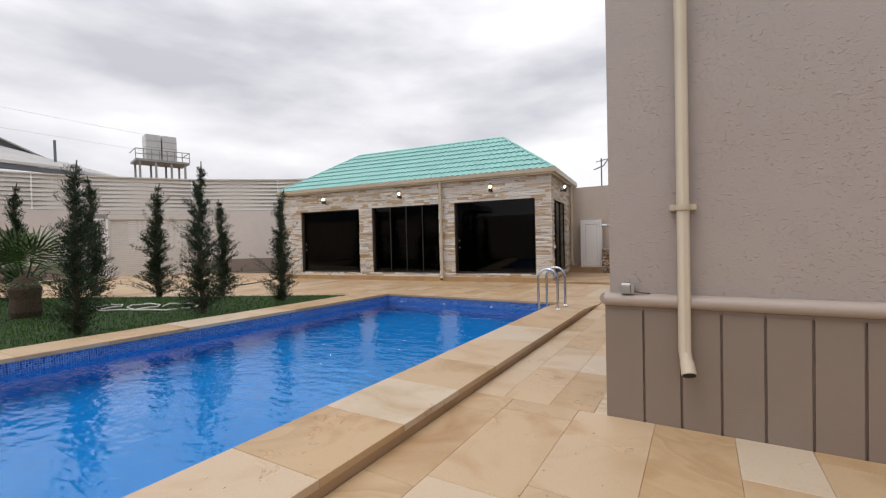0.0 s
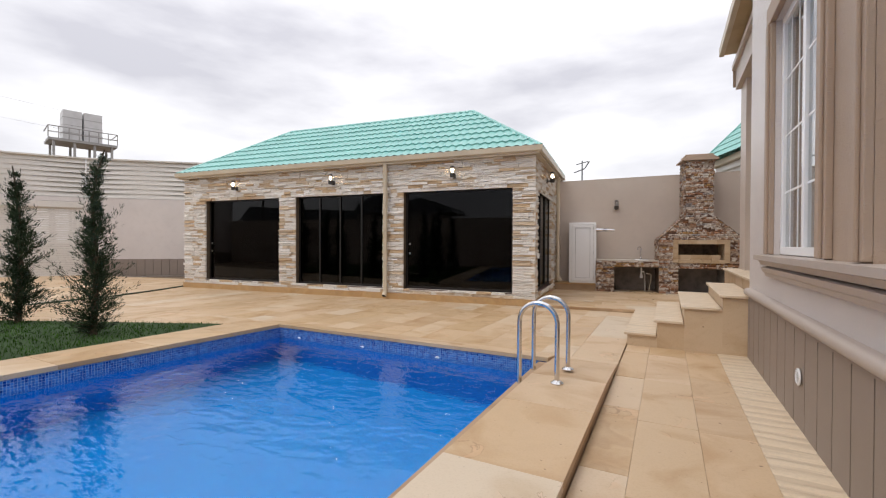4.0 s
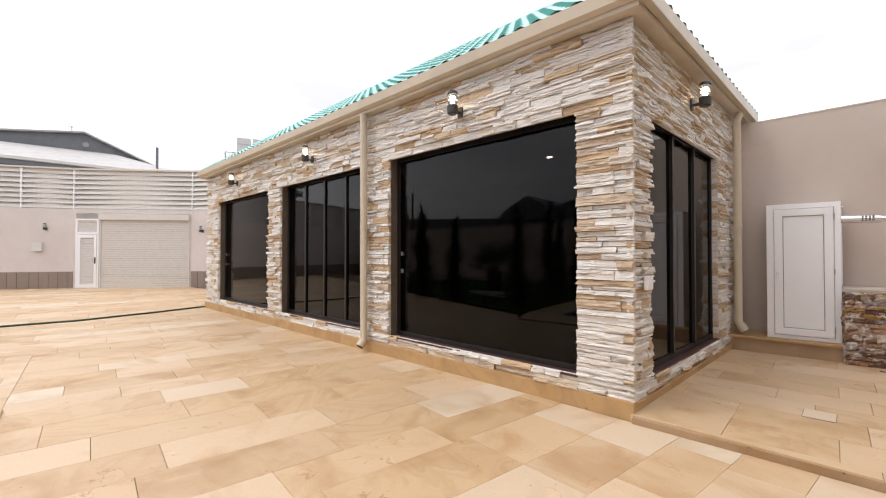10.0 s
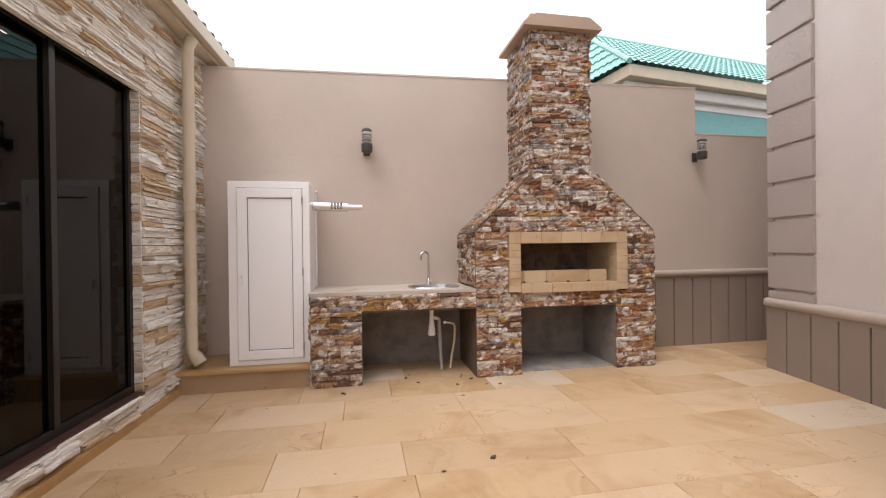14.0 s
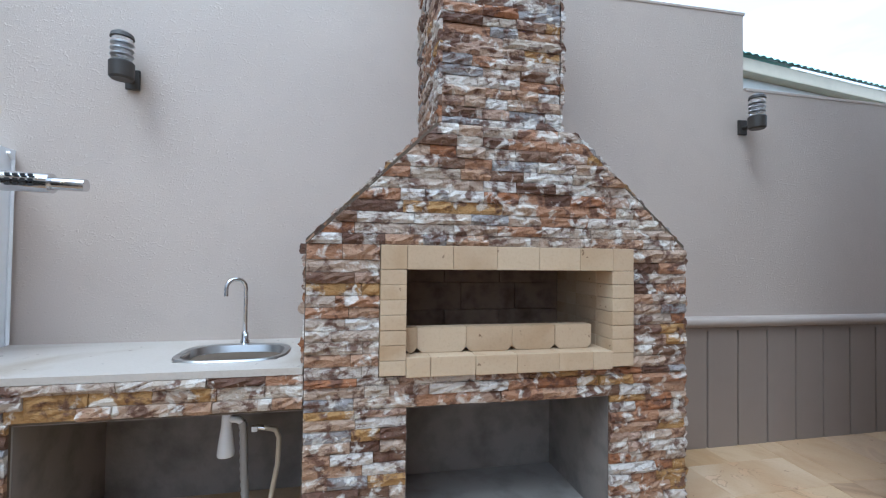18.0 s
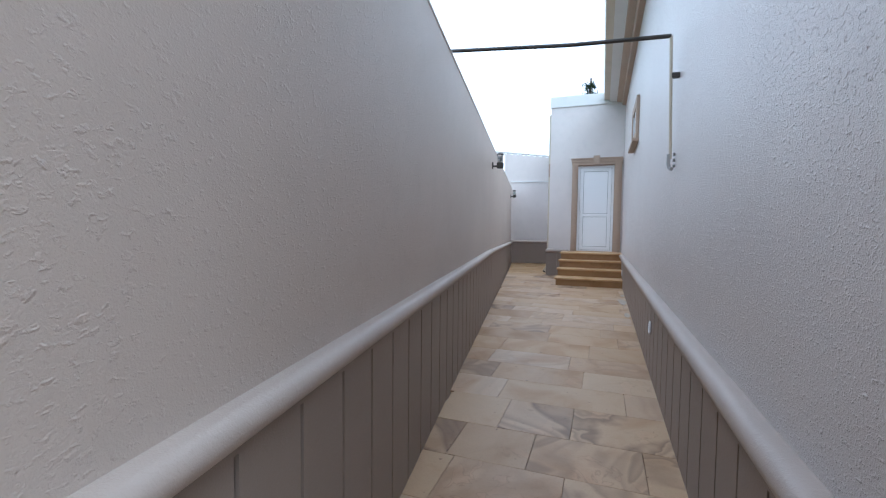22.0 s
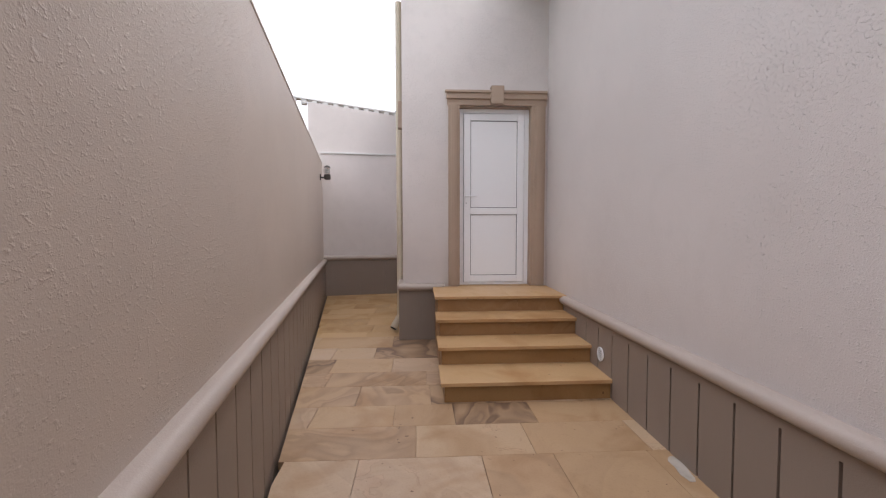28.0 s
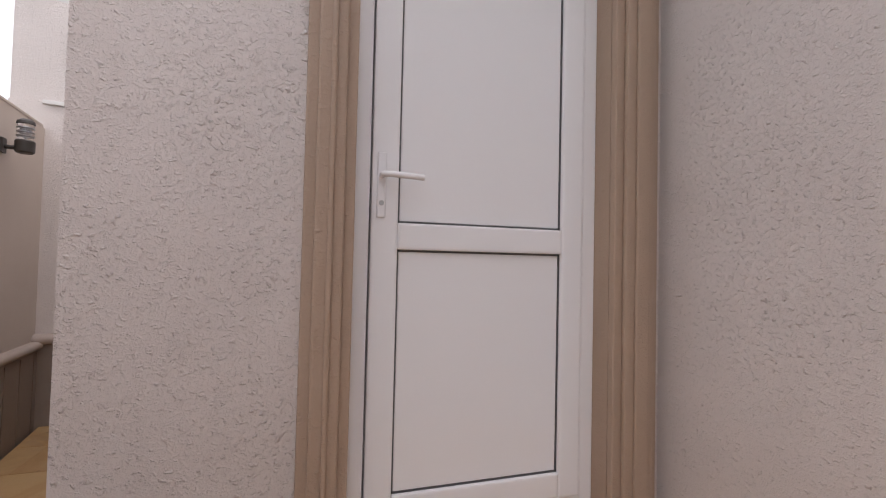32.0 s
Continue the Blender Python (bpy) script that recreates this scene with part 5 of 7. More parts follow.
for k in range(7):
    for x0, x1, yo in ((-0.338, -0.330, 0.0), (0.683, 0.690, 0.11)):
        z = 0.866 + 0.067 * k
        for y0, y1 in ((0.101, 0.20 + yo), (0.2015 + yo, 0.42), (0.4215, 0.549)):
            part("liner_brick", box(x0, x1, y0, y1, z + 0.001, z + 0.066, 0.002), FIREBRICK, bq)
for k in range(3):
    for x0, x1 in ((-0.33, -0.04 + 0.1 * (k % 2)), (-0.036 + 0.1 * (k % 2), 0.30 + 0.1 * (k % 2)), (0.304 + 0.1 * (k % 2), 0.683)):
        part("liner_brick", box(x0, x1, 0.535, 0.551, 0.862 + 0.16 * k, 1.018 + 0.16 * k, 0.003), SOOT, bq)
part("hood", upright([(-0.77, 1.40), (-0.745, 1.375), (1.105, 1.375), (1.13, 1.40), (0.50, 1.95), (-0.20, 1.95)], 0.0, 0.70), LEDGE_BACK, bq)
part("chimney", box(-0.165, 0.445, 0.06, 0.70, 1.93, 3.38), LEDGE_BACK, bq)
part("chimney_cap", join(upright([(-0.27, 3.38), (0.55, 3.38), (0.55, 3.41), (0.42, 3.50), (-0.14, 3.50), (-0.27, 3.41)], -0.04, 0.74), box(-0.17, 0.45, 0.05, 0.7, 3.5, 3.54, 0.006)), TRIM_TAN, bq, "worn sandstone chimney cap")
brk = random.Random(41)
for x0, x1 in ((-0.447, -0.331), (0.685, 0.803)):
    for k in range(7):
        z = 0.799 + 0.067 * k
        part("fire_brick", box(x0, x1, -0.045 - brk.uniform(0, 0.003), 0.10, z + 0.0008, z + 0.0662, 0.003), FIREBRICK, bq)
cuts = (-0.447, -0.33, -0.12, 0.09, 0.30, 0.51, 0.687, 0.803)
for a, c in zip(cuts, cuts[1:]):
    part("fire_brick", box(a + 0.0006, c - 0.0006, -0.045 - brk.uniform(0, 0.003), 0.10, 1.269, 1.378, 0.003), FIREBRICK, bq)
cuts = (-0.330, -0.22, -0.01, 0.19, 0.40, 0.58, 0.684)
for a, c in zip(cuts, cuts[1:]):
    part("fire_brick", box(a + 0.0008, c - 0.0008, -0.05 - brk.uniform(0, 0.004), 0.14, 0.79, 0.879, 0.004), FIREBRICK, bq)
cuts = (-0.329, -0.27, -0.035, 0.195, 0.42, 0.618)
for a, c in zip(cuts, cuts[1:]):
    a, c = a + 0.0006, c - 0.0006
    part("ash_lip", upright([(a + 0.022, 0.880), (c - 0.022, 0.880), (c, 0.902), (c, 0.998), (a, 0.998), (a, 0.902)], 0.035 - brk.uniform(0, 0.004), 0.10, 0.002), FIREBRICK, bq, "fire brick ash lip with chamfered foot")
# plastered insides of the niches and added backs, their shade put into the colour
part("niche_lining", join(join(box(-0.321, -0.316, 0.012, 0.70, 0.0, 0.645), box(0.696, 0.701, 0.012, 0.70, 0.0, 0.645)), box(-0.316, 0.696, 0.012, 0.70, 0.638, 0.6445)), NICHE_SHADE, bq, "cement lining, niche shade put into its grey")
part("niche_back", box(-0.316, 0.696, 0.665, 0.70, 0.012, 0.638), NICHE_SHADE, bq, "added cement back, niche shade put into its grey")
part("niche_floor", box(-0.316, 0.696, 0.06, 0.70, -0.02, 0.012, 0.003), CEMENT_FLOOR, bq, "bare cement floor")

ct = thing("kitchen_counter", "stone clad outdoor counter beside the barbecue", "counter", BQ)
part("pier", box(-2.28, -1.84, 0.0, 0.70, -0.02, 0.66), LEDGE_BACK, ct)
part("beam", box(-2.28, -0.772, 0.0, 0.70, 0.66, 0.815), LEDGE_BACK, ct)
hole = bmesh.new()
ring_o, ring_i = [(-2.30, -0.015), (-0.772, -0.015), (-0.772, 0.70), (-2.30, 0.70)], [(-1.345, 0.16), (-0.905, 0.16), (-0.905, 0.50), (-1.345, 0.50)]
lay = [[hole.verts.new((x, y, z)) for x, y in r] for r in (ring_o, ring_i) for z in (0.8155, 0.845)]
for k in range(4):
    q = (k + 1) % 4
    for a, c in ((0, 1), (3, 2), (1, 3), (2, 0)):
        hole.faces.new((lay[a][k], lay[a][q], lay[c][q], lay[c][k]))
# counter niche: lining and added back, both coloured as if in shade
part("niche_lining", join(box(-1.840, -1.834, 0.012, 0.70, 0.0, 0.66), box(-1.834, -0.776, 0.012, 0.70, 0.652, 0.6595)), NICHE_SHADE, ct, "cement lining, niche shade put into its grey")
part("niche_back", box(-1.834, -0.776, 0.665, 0.70, 0.0, 0.652), NICHE_SHADE, ct, "added cement back, niche shade put into its grey")
part("countertop", hole, SINK_TOP, ct, "pale beige stone slab")

sk = thing("sink", "round cornered steel sink set in the counter", "sink", BQ @ pose(-1.125, 0.33, 0.846))
b = bmesh.new()
rings = []
for rx, ry, z in ((0.255, 0.205, 0.0), (0.25, 0.20, 0.008), (0.225, 0.172, 0.004), (0.215, 0.162, -0.03), (0.195, 0.14, -0.14), (0.03, 0.03, -0.155)):
    ring = []
    for k in range(32):
        a = 2 * math.pi * k / 32
        cs, sn = math.cos(a), math.sin(a)
        q = (abs(cs) ** 3.2 + abs(sn) ** 3.2) ** (-1 / 3.2)
        ring.append(b.verts.new((rx * cs * q, ry * sn * q, z)))
    rings.append(ring)
for r0, r1 in zip(rings, rings[1:]):
    for k in range(32):
        b.faces.new((r0[k], r0[(k + 1) % 32], r1[(k + 1) % 32], r1[k]))
b.faces.new(rings[-1])
part("bowl", b, STEEL_DULL, sk, smooth=True)
tp = thing("tap", "tall steel swan neck tap behind the sink", "tap", BQ @ pose(-1.135, 0.565, 0.846, 0, 0, -60))
part("base", lathe([(0.026, 0.0), (0.026, 0.01), (0.02, 0.02), (0.019, 0.055), (0.012, 0.065)], 16), STEEL, tp, smooth=True)
part("spout", tube([(0, 0, 0.05), (0, 0, 0.30)] + [(0, -0.05 + 0.05 * math.cos(radians(a)), 0.30 + 0.05 * math.sin(radians(a))) for a in range(20, 181, 20)] + [(0, -0.1, 0.26)], 0.0115, 12), STEEL, tp, smooth=True)
part("lever", tube([(0.015, 0, 0.035), (0.04, -0.01, 0.04), (0.075, -0.02, 0.06)], 0.006, 8), STEEL, tp, smooth=True)
dn = thing("sink_drain", "white plastic sink trap and hoses under the counter", "drain pipe", BQ @ pose(-1.15, 0.30, 0.0))
part("tailpiece", tube([(0, 0, 0.69), (0, 0, 0.53)], 0.02, 12), WHITE_PVC, dn, smooth=True)
part("trap", lathe([(0.021, 0.56), (0.024, 0.50), (0.034, 0.43), (0.040, 0.375), (0.038, 0.362), (0.012, 0.358)], 18), WHITE_PVC, dn, "white bottle trap", smooth=True)
part("drain_arm", tube([(0.01, 0, 0.535), (0.05, 0.0, 0.53), (0.072, 0.0, 0.515)], 0.016, 10), WHITE_PVC, dn, smooth=True)
part("drain_hose", tube([(0.072, 0, 0.52)] + [(0.075 + 0.0012 * (k % 2) + 0.02 * k / 24, 0.004 * math.sin(k * 0.5), 0.50 - 0.49 * k / 24) for k in range(25)], [0.0205 if k % 2 else 0.017 for k in range(26)], 10), GREY_METAL, dn, "corrugated grey hose", smooth=True)
part("stop_valve", tube([(0.115, 0.0, 0.487), (0.15, 0.0, 0.487), (0.175, 0.0, 0.482)], 0.013, 10), STEEL, dn, smooth=True)
part("valve_lever", box(0.118, 0.145, -0.03, -0.012, 0.475, 0.50, 0.004), WHITE_PVC, dn, "white valve lever")
part("supply_hose", tube([(0.17, 0.0, 0.484), (0.225, 0.0, 0.47), (0.24, 0.005, 0.43), (0.235, 0.01, 0.30), (0.205, 0.015, 0.14), (0.19, 0.02, 0.012)], 0.0125, 10), CREAM, dn, "thin cream supply pipe", smooth=True)

# boiler cabinet on its stone platform
pf_ = thing("cabinet_platform", "brown sandstone step under the white cabinet", "step", BQ, kind="structure")
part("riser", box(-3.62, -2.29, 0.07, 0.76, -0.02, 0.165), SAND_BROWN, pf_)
part("tread", box(-3.62, -2.29, 0.04, 0.76, 0.165, 0.195, 0.003), SAND_STEP, pf_)
cb = thing("utility_cabinet", "tall white plastic utility cabinet on a stone step", "cabinet", BQ @ pose(-3.0, 0.19, 0.198))
part("body", join(join(box(0, 0.03, 0.0, 0.57, 0, 1.66, 0.004), box(0.67, 0.70, 0.0, 0.57, 0, 1.66, 0.004)), join(box(0.03, 0.67, 0.0, 0.57, 1.62, 1.66, 0.004), box(0.03, 0.67, 0.1, 0.57, 0, 0.03))), WHITE_PVC, cb)
fr = thing("door_front", "", "")
fr.parent = cb
fr.matrix_basis = pose(0.0, -0.001, 0.0)
part("front_frame", join(join(box(0, 0.075, -0.03, 0, 0, 1.66, 0.005), box(0.64, 0.70, -0.03, 0, 0, 1.66, 0.005)), join(box(0.07, 0.645, -0.03, 0, 1.60, 1.66, 0.005), box(0.07, 0.645, -0.03, 0, 0, 0.045, 0.005))), WHITE_PVC, fr)
part("door_leaf", join(join(box(0.078, 0.165, -0.045, -0.005, 0.05, 1.595, 0.008), box(0.55, 0.637, -0.045, -0.005, 0.05, 1.595, 0.008)), join(box(0.16, 0.555, -0.0448, -0.005, 1.51, 1.595, 0.008), box(0.16, 0.555, -0.0448, -0.005, 0.05, 0.135, 0.008))), WHITE_PVC, fr)
part("panel", box(0.17, 0.545, -0.03, -0.01, 0.14, 1.505, 0.003), WHITE_PVC, fr)
part("seal", join(join(box(0.165, 0.169, -0.032, -0.01, 0.135, 1.51), box(0.546, 0.55, -0.032, -0.01, 0.135, 1.51)), join(box(0.165, 0.55, -0.032, -0.01, 0.135, 0.139), box(0.165, 0.55, -0.032, -0.01, 1.506, 1.51))), SEAL_GREY, fr)
part("handle", join(box(0.10, 0.125, -0.055, -0.044, 0.73, 0.82, 0.004), tube([(0.112, -0.055, 0.80), (0.112, -0.075, 0.80), (0.112, -0.078, 0.72)], 0.007, 8)), WHITE_PVC, fr)
for z in (0.12, 0.8, 1.45):
    part("hinge", tube([(0.640, -0.05, z), (0.640, -0.05, z + 0.07)], 0.007, 8), STEEL_DULL, fr)
fu = thing("boiler_flue", "shiny steel flue pipe out of the white cabinet", "flue", BQ @ pose(-2.32, 0.40, 1.66))
part("sleeve", tube([(0.0, 0, 0.0), (0.36, 0, -0.01)], 0.047, 18), STEEL, fu, smooth=True)
part("tip", tube([(0.36, 0, -0.01), (0.50, 0, -0.013)], 0.030, 18), STEEL, fu, smooth=True)
part("rosette", tube([(0.0, 0, 0.0), (0.012, 0, 0.0)], 0.07, 18), STEEL_DULL, fu)
for k in range(12):
    part("slot", box(0.20 + 0.03 * (k % 4), 0.218 + 0.03 * (k % 4), -0.049, -0.042, -0.03 + 0.022 * (k // 4), -0.018 + 0.022 * (k // 4)), GASKET, fu)
sp = thing("supply_pipe", "thin white pipe beside the utility cabinet", "pipe", BQ @ pose(-2.29, 0.66, 0.85))
part("pipe", tube([(0, 0, 0), (0, 0, 0.95), (0.01, -0.05, 0.98)], 0.009, 8), WHITE_PVC, sp)

# ---------------------------------------------------------------- lamps, pipes and small fixtures
LIT = "dark bronze lantern wall lamp, lit, on ledge stone"
DIM = "dark bronze lantern wall lamp, unlit, on plaster"
for x in (-1.77, -4.98, -8.2):
    wall_lamp(PH @ pose(x, -0.035, 2.76), True, LIT)
wall_lamp(PH @ pose(0.035, 1.5, 2.78, 0, 0, 90), True, LIT)
for x, z in ((-1.872, 2.28), (2.13, 2.32), (9.24, 2.28), (16.68, 2.28)):
    wall_lamp(BW @ pose(x, 0, z), False, DIM)
downpipe([(-3.48, -0.11, 3.12), (-3.48, -0.10, 3.0), (-3.48, -0.09, 0.10), (-3.48, -0.13, 0.05)], 0.048, CREAM, "cream downpipe on the pool house front", [(-3.48, -0.09, 1.6)], PH)
downpipe([(0.13, 3.32, 3.1), (0.09, 3.32, 3.0), (0.09, 3.32, 0.36), (0.14, 3.32, 0.28)], 0.048, CREAM, "cream downpipe on the pool house side wall", [(0.09, 3.32, 1.6)], PH)
downpipe([(0.07, 4.06, 3.0), (0.06, 4.06, 0.75), (0.06, 4.0, 0.74)], 0.014, CREAM, "thin cream pipe on the pool house side wall", [], PH, False)
sf = thing("flood_light", "small dark flood light under the pool house eave", "flood light", PH @ pose(0.16, 4.12, 3.02))
part("housing", box(-0.05, 0.05, -0.05, 0.05, -0.06, 0.06, 0.012), LAMP_BLACK, sf)
part("bracket", tube([(0, 0, 0.05), (-0.03, 0, 0.12)], 0.012, 8), LAMP_BLACK, sf)
downpipe([(0.575, 1.26, 5.0), (0.575, 1.26, 0.47), (0.595, 1.19, 0.37)], 0.039, CREAM, "cream downpipe on the house corner", [(0.575, 1.26, 1.435)])
for x in (0.518, 0.632):
    cl = solo("pipe_bracket", box(x - 0.022, x + 0.022, 1.262, 1.332, 1.415, 1.455, 0.005), CREAM, "cream bracket of the downpipe", "bracket")
downpipe([(2.78, 14.07, 4.5), (2.78, 14.07, 0.10)], 0.05, CREAM, "cream downpipe at the house corner in the passage", [(2.78, 14.07, 1.25)], None, False)
downpipe([(14.35, 15.845, 4.3), (14.35, 15.845, 0.22), (14.27, 15.92, 0.08)], 0.042, CREAM, "cream downpipe at the annex corner", [(14.35, 15.845, 1.6)])
downpipe([(14.5, 15.815, 3.4), (14.5, 15.815, 0.6)], 0.013, CREAM, "thin cream pipe at the annex corner", [(14.5, 15.815, 1.7)], None, False)
bxp = solo("junction_box", box(14.0, 14.1, 15.792, 15.845, 2.62, 2.95, 0.008), TRIM_TAN, "brown junction box on the annex corner", "junction box")
vent_cap(pose(6.33, 14.035, 0.41, 0, 0, 180))
vent_cap(pose(12.12, 14.035, 0.312, 0, 0, 180))
vent_cap(pose(0.262, 5.35, 0.30, 0, 0, -90))
cable = thing("gas_pipe", "thin steel pipe crossing the passage and down the wall", "pipe")
part("drop", tube([(5.45, 14.04, 1.76), (5.47, 14.06, 2.58)], 0.010, 10), CREAM, cable, smooth=True)
part("span", tube([(5.47, 14.06, 2.58), (5.46, 14.7, 2.60), (5.42, 15.65, 2.66)], 0.014, 10), LAMP_BLACK, cable, smooth=True)
part("bracket", box(5.44, 5.49, 14.0, 14.05, 2.30, 2.33, 0.004), LAMP_BLACK, cable)
part("elbow", tube([(5.45, 14.05, 1.79), (5.45, 14.05, 1.725), (5.445, 14.045, 1.70), (5.432, 14.04, 1.690), (5.415, 14.035, 1.688)], 0.012, 12), GREY_METAL, cable, smooth=True)
vt = thing("wall_outlet", "small white outlet plate on the passage wall", "outlet", pose(5.53, 14.0, 1.76, 0, 0, 180))
for k in range(3):
    part("stud", box(-0.012, 0.012, -0.015, 0, -0.05 + 0.04 * k, -0.03 + 0.04 * k, 0.003), STEEL_DULL, vt)
rc = random.Random(19)
for x, y, ln, wd in ((10.15, 14.10, 0.62, 0.07), (10.9, 14.07, 0.3, 0.04), (9.0, 14.08, 0.4, 0.045)):
    pts = [(ln * (math.cos(k * 0.483) * 0.5) * rc.uniform(0.8, 1.1), wd * math.sin(k * 0.483) * rc.uniform(0.6, 1.2)) for k in range(13)]
    solo("cement_smear", prism(pts, 0.0, 0.0035), CEMENT, "dried pale cement smear on the paving", "stain", pose(x, y, 0.0, 0, 0, rc.uniform(-6, 6)), "cement smears")
hc = thing("floor_hatch", "small square cut slab hatch in the terrace", "hatch", pose(-2.095, 11.39, 0.0, 0, 0, 7))
part("joint", box(-0.1, 0.1, -0.115, 0.115, -0.01, 0.0025), JOINT, hc)
part("lid", box(-0.096, 0.096, -0.111, 0.111, -0.008, 0.0045, 0.001), SAND, hc)
# high passage window
pwd = thing("window_passage", "small high window with tan stone surround", "window", pose(10.16, 14.0, 2.59, 0, 0, 180), kind="structure")
for a, c, e, g in ((0, 0.14, 0, 0.62), (0.94, 1.08, 0, 0.62), (0.14, 0.94, 0.49, 0.62), (0.14, 0.94, 0.0, 0.12)):
    part("stone_trim", box(a, c, -0.045, 0, e, g, 0.008), TRIM_TAN, pwd)
part("stone_sill", box(-0.03, 1.11, -0.09, 0, -0.05, 0.0, 0.01), TRIM_TAN, pwd)
part("pane", box(0.14, 0.94, -0.012, -0.004, 0.12, 0.49), DARK_GLASS, pwd)
part("window_frame", join(join(box(0.14, 0.18, -0.03, 0, 0.12, 0.49), box(0.90, 0.94, -0.03, 0, 0.12, 0.49)), box(0.52, 0.56, -0.03, 0, 0.12, 0.49)), WHITE_PVC, pwd)
# socket plate on the ledge stone, sensor on the house rail
sw = thing("socket_plate", "white double socket plate on the ledge stone", "socket", PH @ pose(0.06, 0.225, 1.0, 0, 0, 90))
part("plate", box(-0.06, 0.06, -0.012, 0.02, -0.055, 0.055, 0.006), WHITE_PVC, sw)
part("cover", box(-0.05, 0.05, -0.016, -0.011, -0.045, 0.045, 0.004), WHITE_PVC, sw)
sn = thing("camera_box", "small white and grey device on the house rail", "sensor", pose(0.215, 1.285, 0.84))
part("case", box(-0.035, 0.03, -0.03, 0.025, 0.0, 0.06, 0.008), GREY_METAL, sn)
part("top_panel", box(-0.032, 0.027, -0.027, 0.022, 0.0605, 0.075, 0.005), WHITE_PVC, sn, "white top panel")
part("side_panel", box(0.03, 0.055, -0.026, 0.022, 0.004, 0.07, 0.005), GREY_METAL, sn)
part("lead", tube([(0.05, 0, 0.02), (0.1, -0.01, 0.01), (0.15, 0.02, 0.005)], 0.005, 6), LAMP_BLACK, sn)
for x in (-5.30, -4.16, -3.03):
    ft = thing("pool_inlet", "round white inlet fitting in the pool rim", "pool fitting", pose(x, 6.052, -0.155), "pool inlets")
    part("flange", moved(lathe([(0.036, 0.0), (0.036, 0.006), (0.026, 0.010), (0.010, 0.012)], 20), pose(0, 0, 0, 90)), WHITE_PVC, ft, smooth=True)
    part("nozzle", moved(lathe([(0.010, 0.011), (0.010, 0.016), (0.004, 0.016)], 12), pose(0, 0, 0, 90)), SEAL_GREY, ft, smooth=True)
pool_ladder(pose(-1.745, 5.212, 0.037), 0.468)

# ---------------------------------------------------------------- west boundary with gate and roller shutter
WEST = [(-27.5, -8.2), (-25.8, 1.0), (-24.3, 5.0), (-23.7, 6.55), (-21.3, 10.25), (-18.2, 12.95), (-13.4, 15.6)]
for i, (p, q) in enumerate(zip(WEST, WEST[1:])):
    d = Vector((q[0] - p[0], q[1] - p[1], 0))
    ln = d.length
    m = pose(p[0], p[1], 0, 0, 0, math.degrees(math.atan2(d.y, d.x)))
    wv = thing("wall_west", "pale plastered wall with a louvred screen above", "wall", m, kind="structure")
    gate = i == 3
    if gate:
        part("wall_face", join(box(-0.02, 0.1, 0, 0.25, -0.15, 3.05), join(box(ln - 0.1, ln, 0, 0.25, -0.15, 3.05), box(0.1, ln - 0.1, 0, 0.25, 2.88, 3.05))), STUCCO_PALE, wv)
    else:
        part("wall_face", box(-0.02, ln + 0.02, 0, 0.25, -0.15, 3.05), STUCCO_PALE, wv)
        plinth(wv, 0, ln, 0.66, 0.3, 0.3, rail=False)
    n = max(1, round(ln / 3.1))
    for k in range(n):
        u0, u1 = ln * k / n, ln * (k + 1) / n
        part("post", box(u0 - 0.025, u0 + 0.025, 0.0, 0.2, 3.05, 4.62), WHITE_PVC, wv)
        for j in range(8):
            z = 3.07 + 0.193 * j
            strip = bmesh.new()
            cols = []
            for q in range(13):
                y = 0.075 - 0.085 * math.cos(math.pi * q / 12) ** 2
                x = u0 + (u1 - u0) * q / 12
                cols.append([strip.verts.new(v) for v in ((x, y, z), (x, 0.095, z + 0.192), (x, 0.105, z + 0.192), (x, y + 0.012, z))])
            for c0, c1 in zip(cols, cols[1:]):
                for q in range(4):
                    strip.faces.new((c0[q], c1[q], c1[(q + 1) % 4], c0[(q + 1) % 4]))
            strip.faces.new(cols[0])
            strip.faces.new(cols[-1][::-1])
            part("louvre", strip, SHUTTER, wv)
    part("cap", box(0, ln, -0.02, 0.2, 4.6, 4.66), SHUTTER, wv)
    part("screen_backing", box(0, ln, 0.2, 0.24, 3.05, 4.6), SHUTTER, wv)
    if gate:
        rs = thing("roller_shutter", "closed cream roller shutter with a header box", "roller shutter", m)
        s0, s1 = 1.02, ln - 0.12
        part("header_box", box(s0 - 0.05, s1 + 0.05, -0.12, 0.1, 2.62, 2.86, 0.015), SHUTTER, rs)
        for a in (s0 - 0.05, s1):
            part("guide", box(a, a + 0.05, -0.03, 0.1, -0.08, 2.62), SHUTTER, rs)
        for j in range(30):
            part("slat", box(s0, s1, 0.02 - 0.012, 0.05, -0.07 + 0.09 * j, -0.07 + 0.09 * j + 0.082, 0.01), SHUTTER, rs)
        gt = thing("side_gate", "narrow white louvred gate beside the roller shutter", "gate", m)
        g0, g1 = 0.1, 0.95
        part("frame", join(join(box(g0, g0 + 0.07, -0.03, 0.05, -0.08, 2.66), box(g1 - 0.07, g1, -0.03, 0.05, -0.08, 2.66)), join(box(g0, g1, -0.031, 0.05, 2.6, 2.67), box(g0, g1, -0.031, 0.05, 2.05, 2.14))), WHITE_PVC, gt)
        part("leaf_frame", join(join(box(g0 + 0.08, g0 + 0.17, -0.04, 0.04, -0.05, 2.04), box(g1 - 0.17, g1 - 0.08, -0.04, 0.04, -0.05, 2.04)), join(box(g0 + 0.17, g1 - 0.17, -0.04, 0.04, -0.05, 0.08), box(g0 + 0.17, g1 - 0.17, -0.04, 0.04, 1.92, 2.04))), WHITE_PVC, gt)
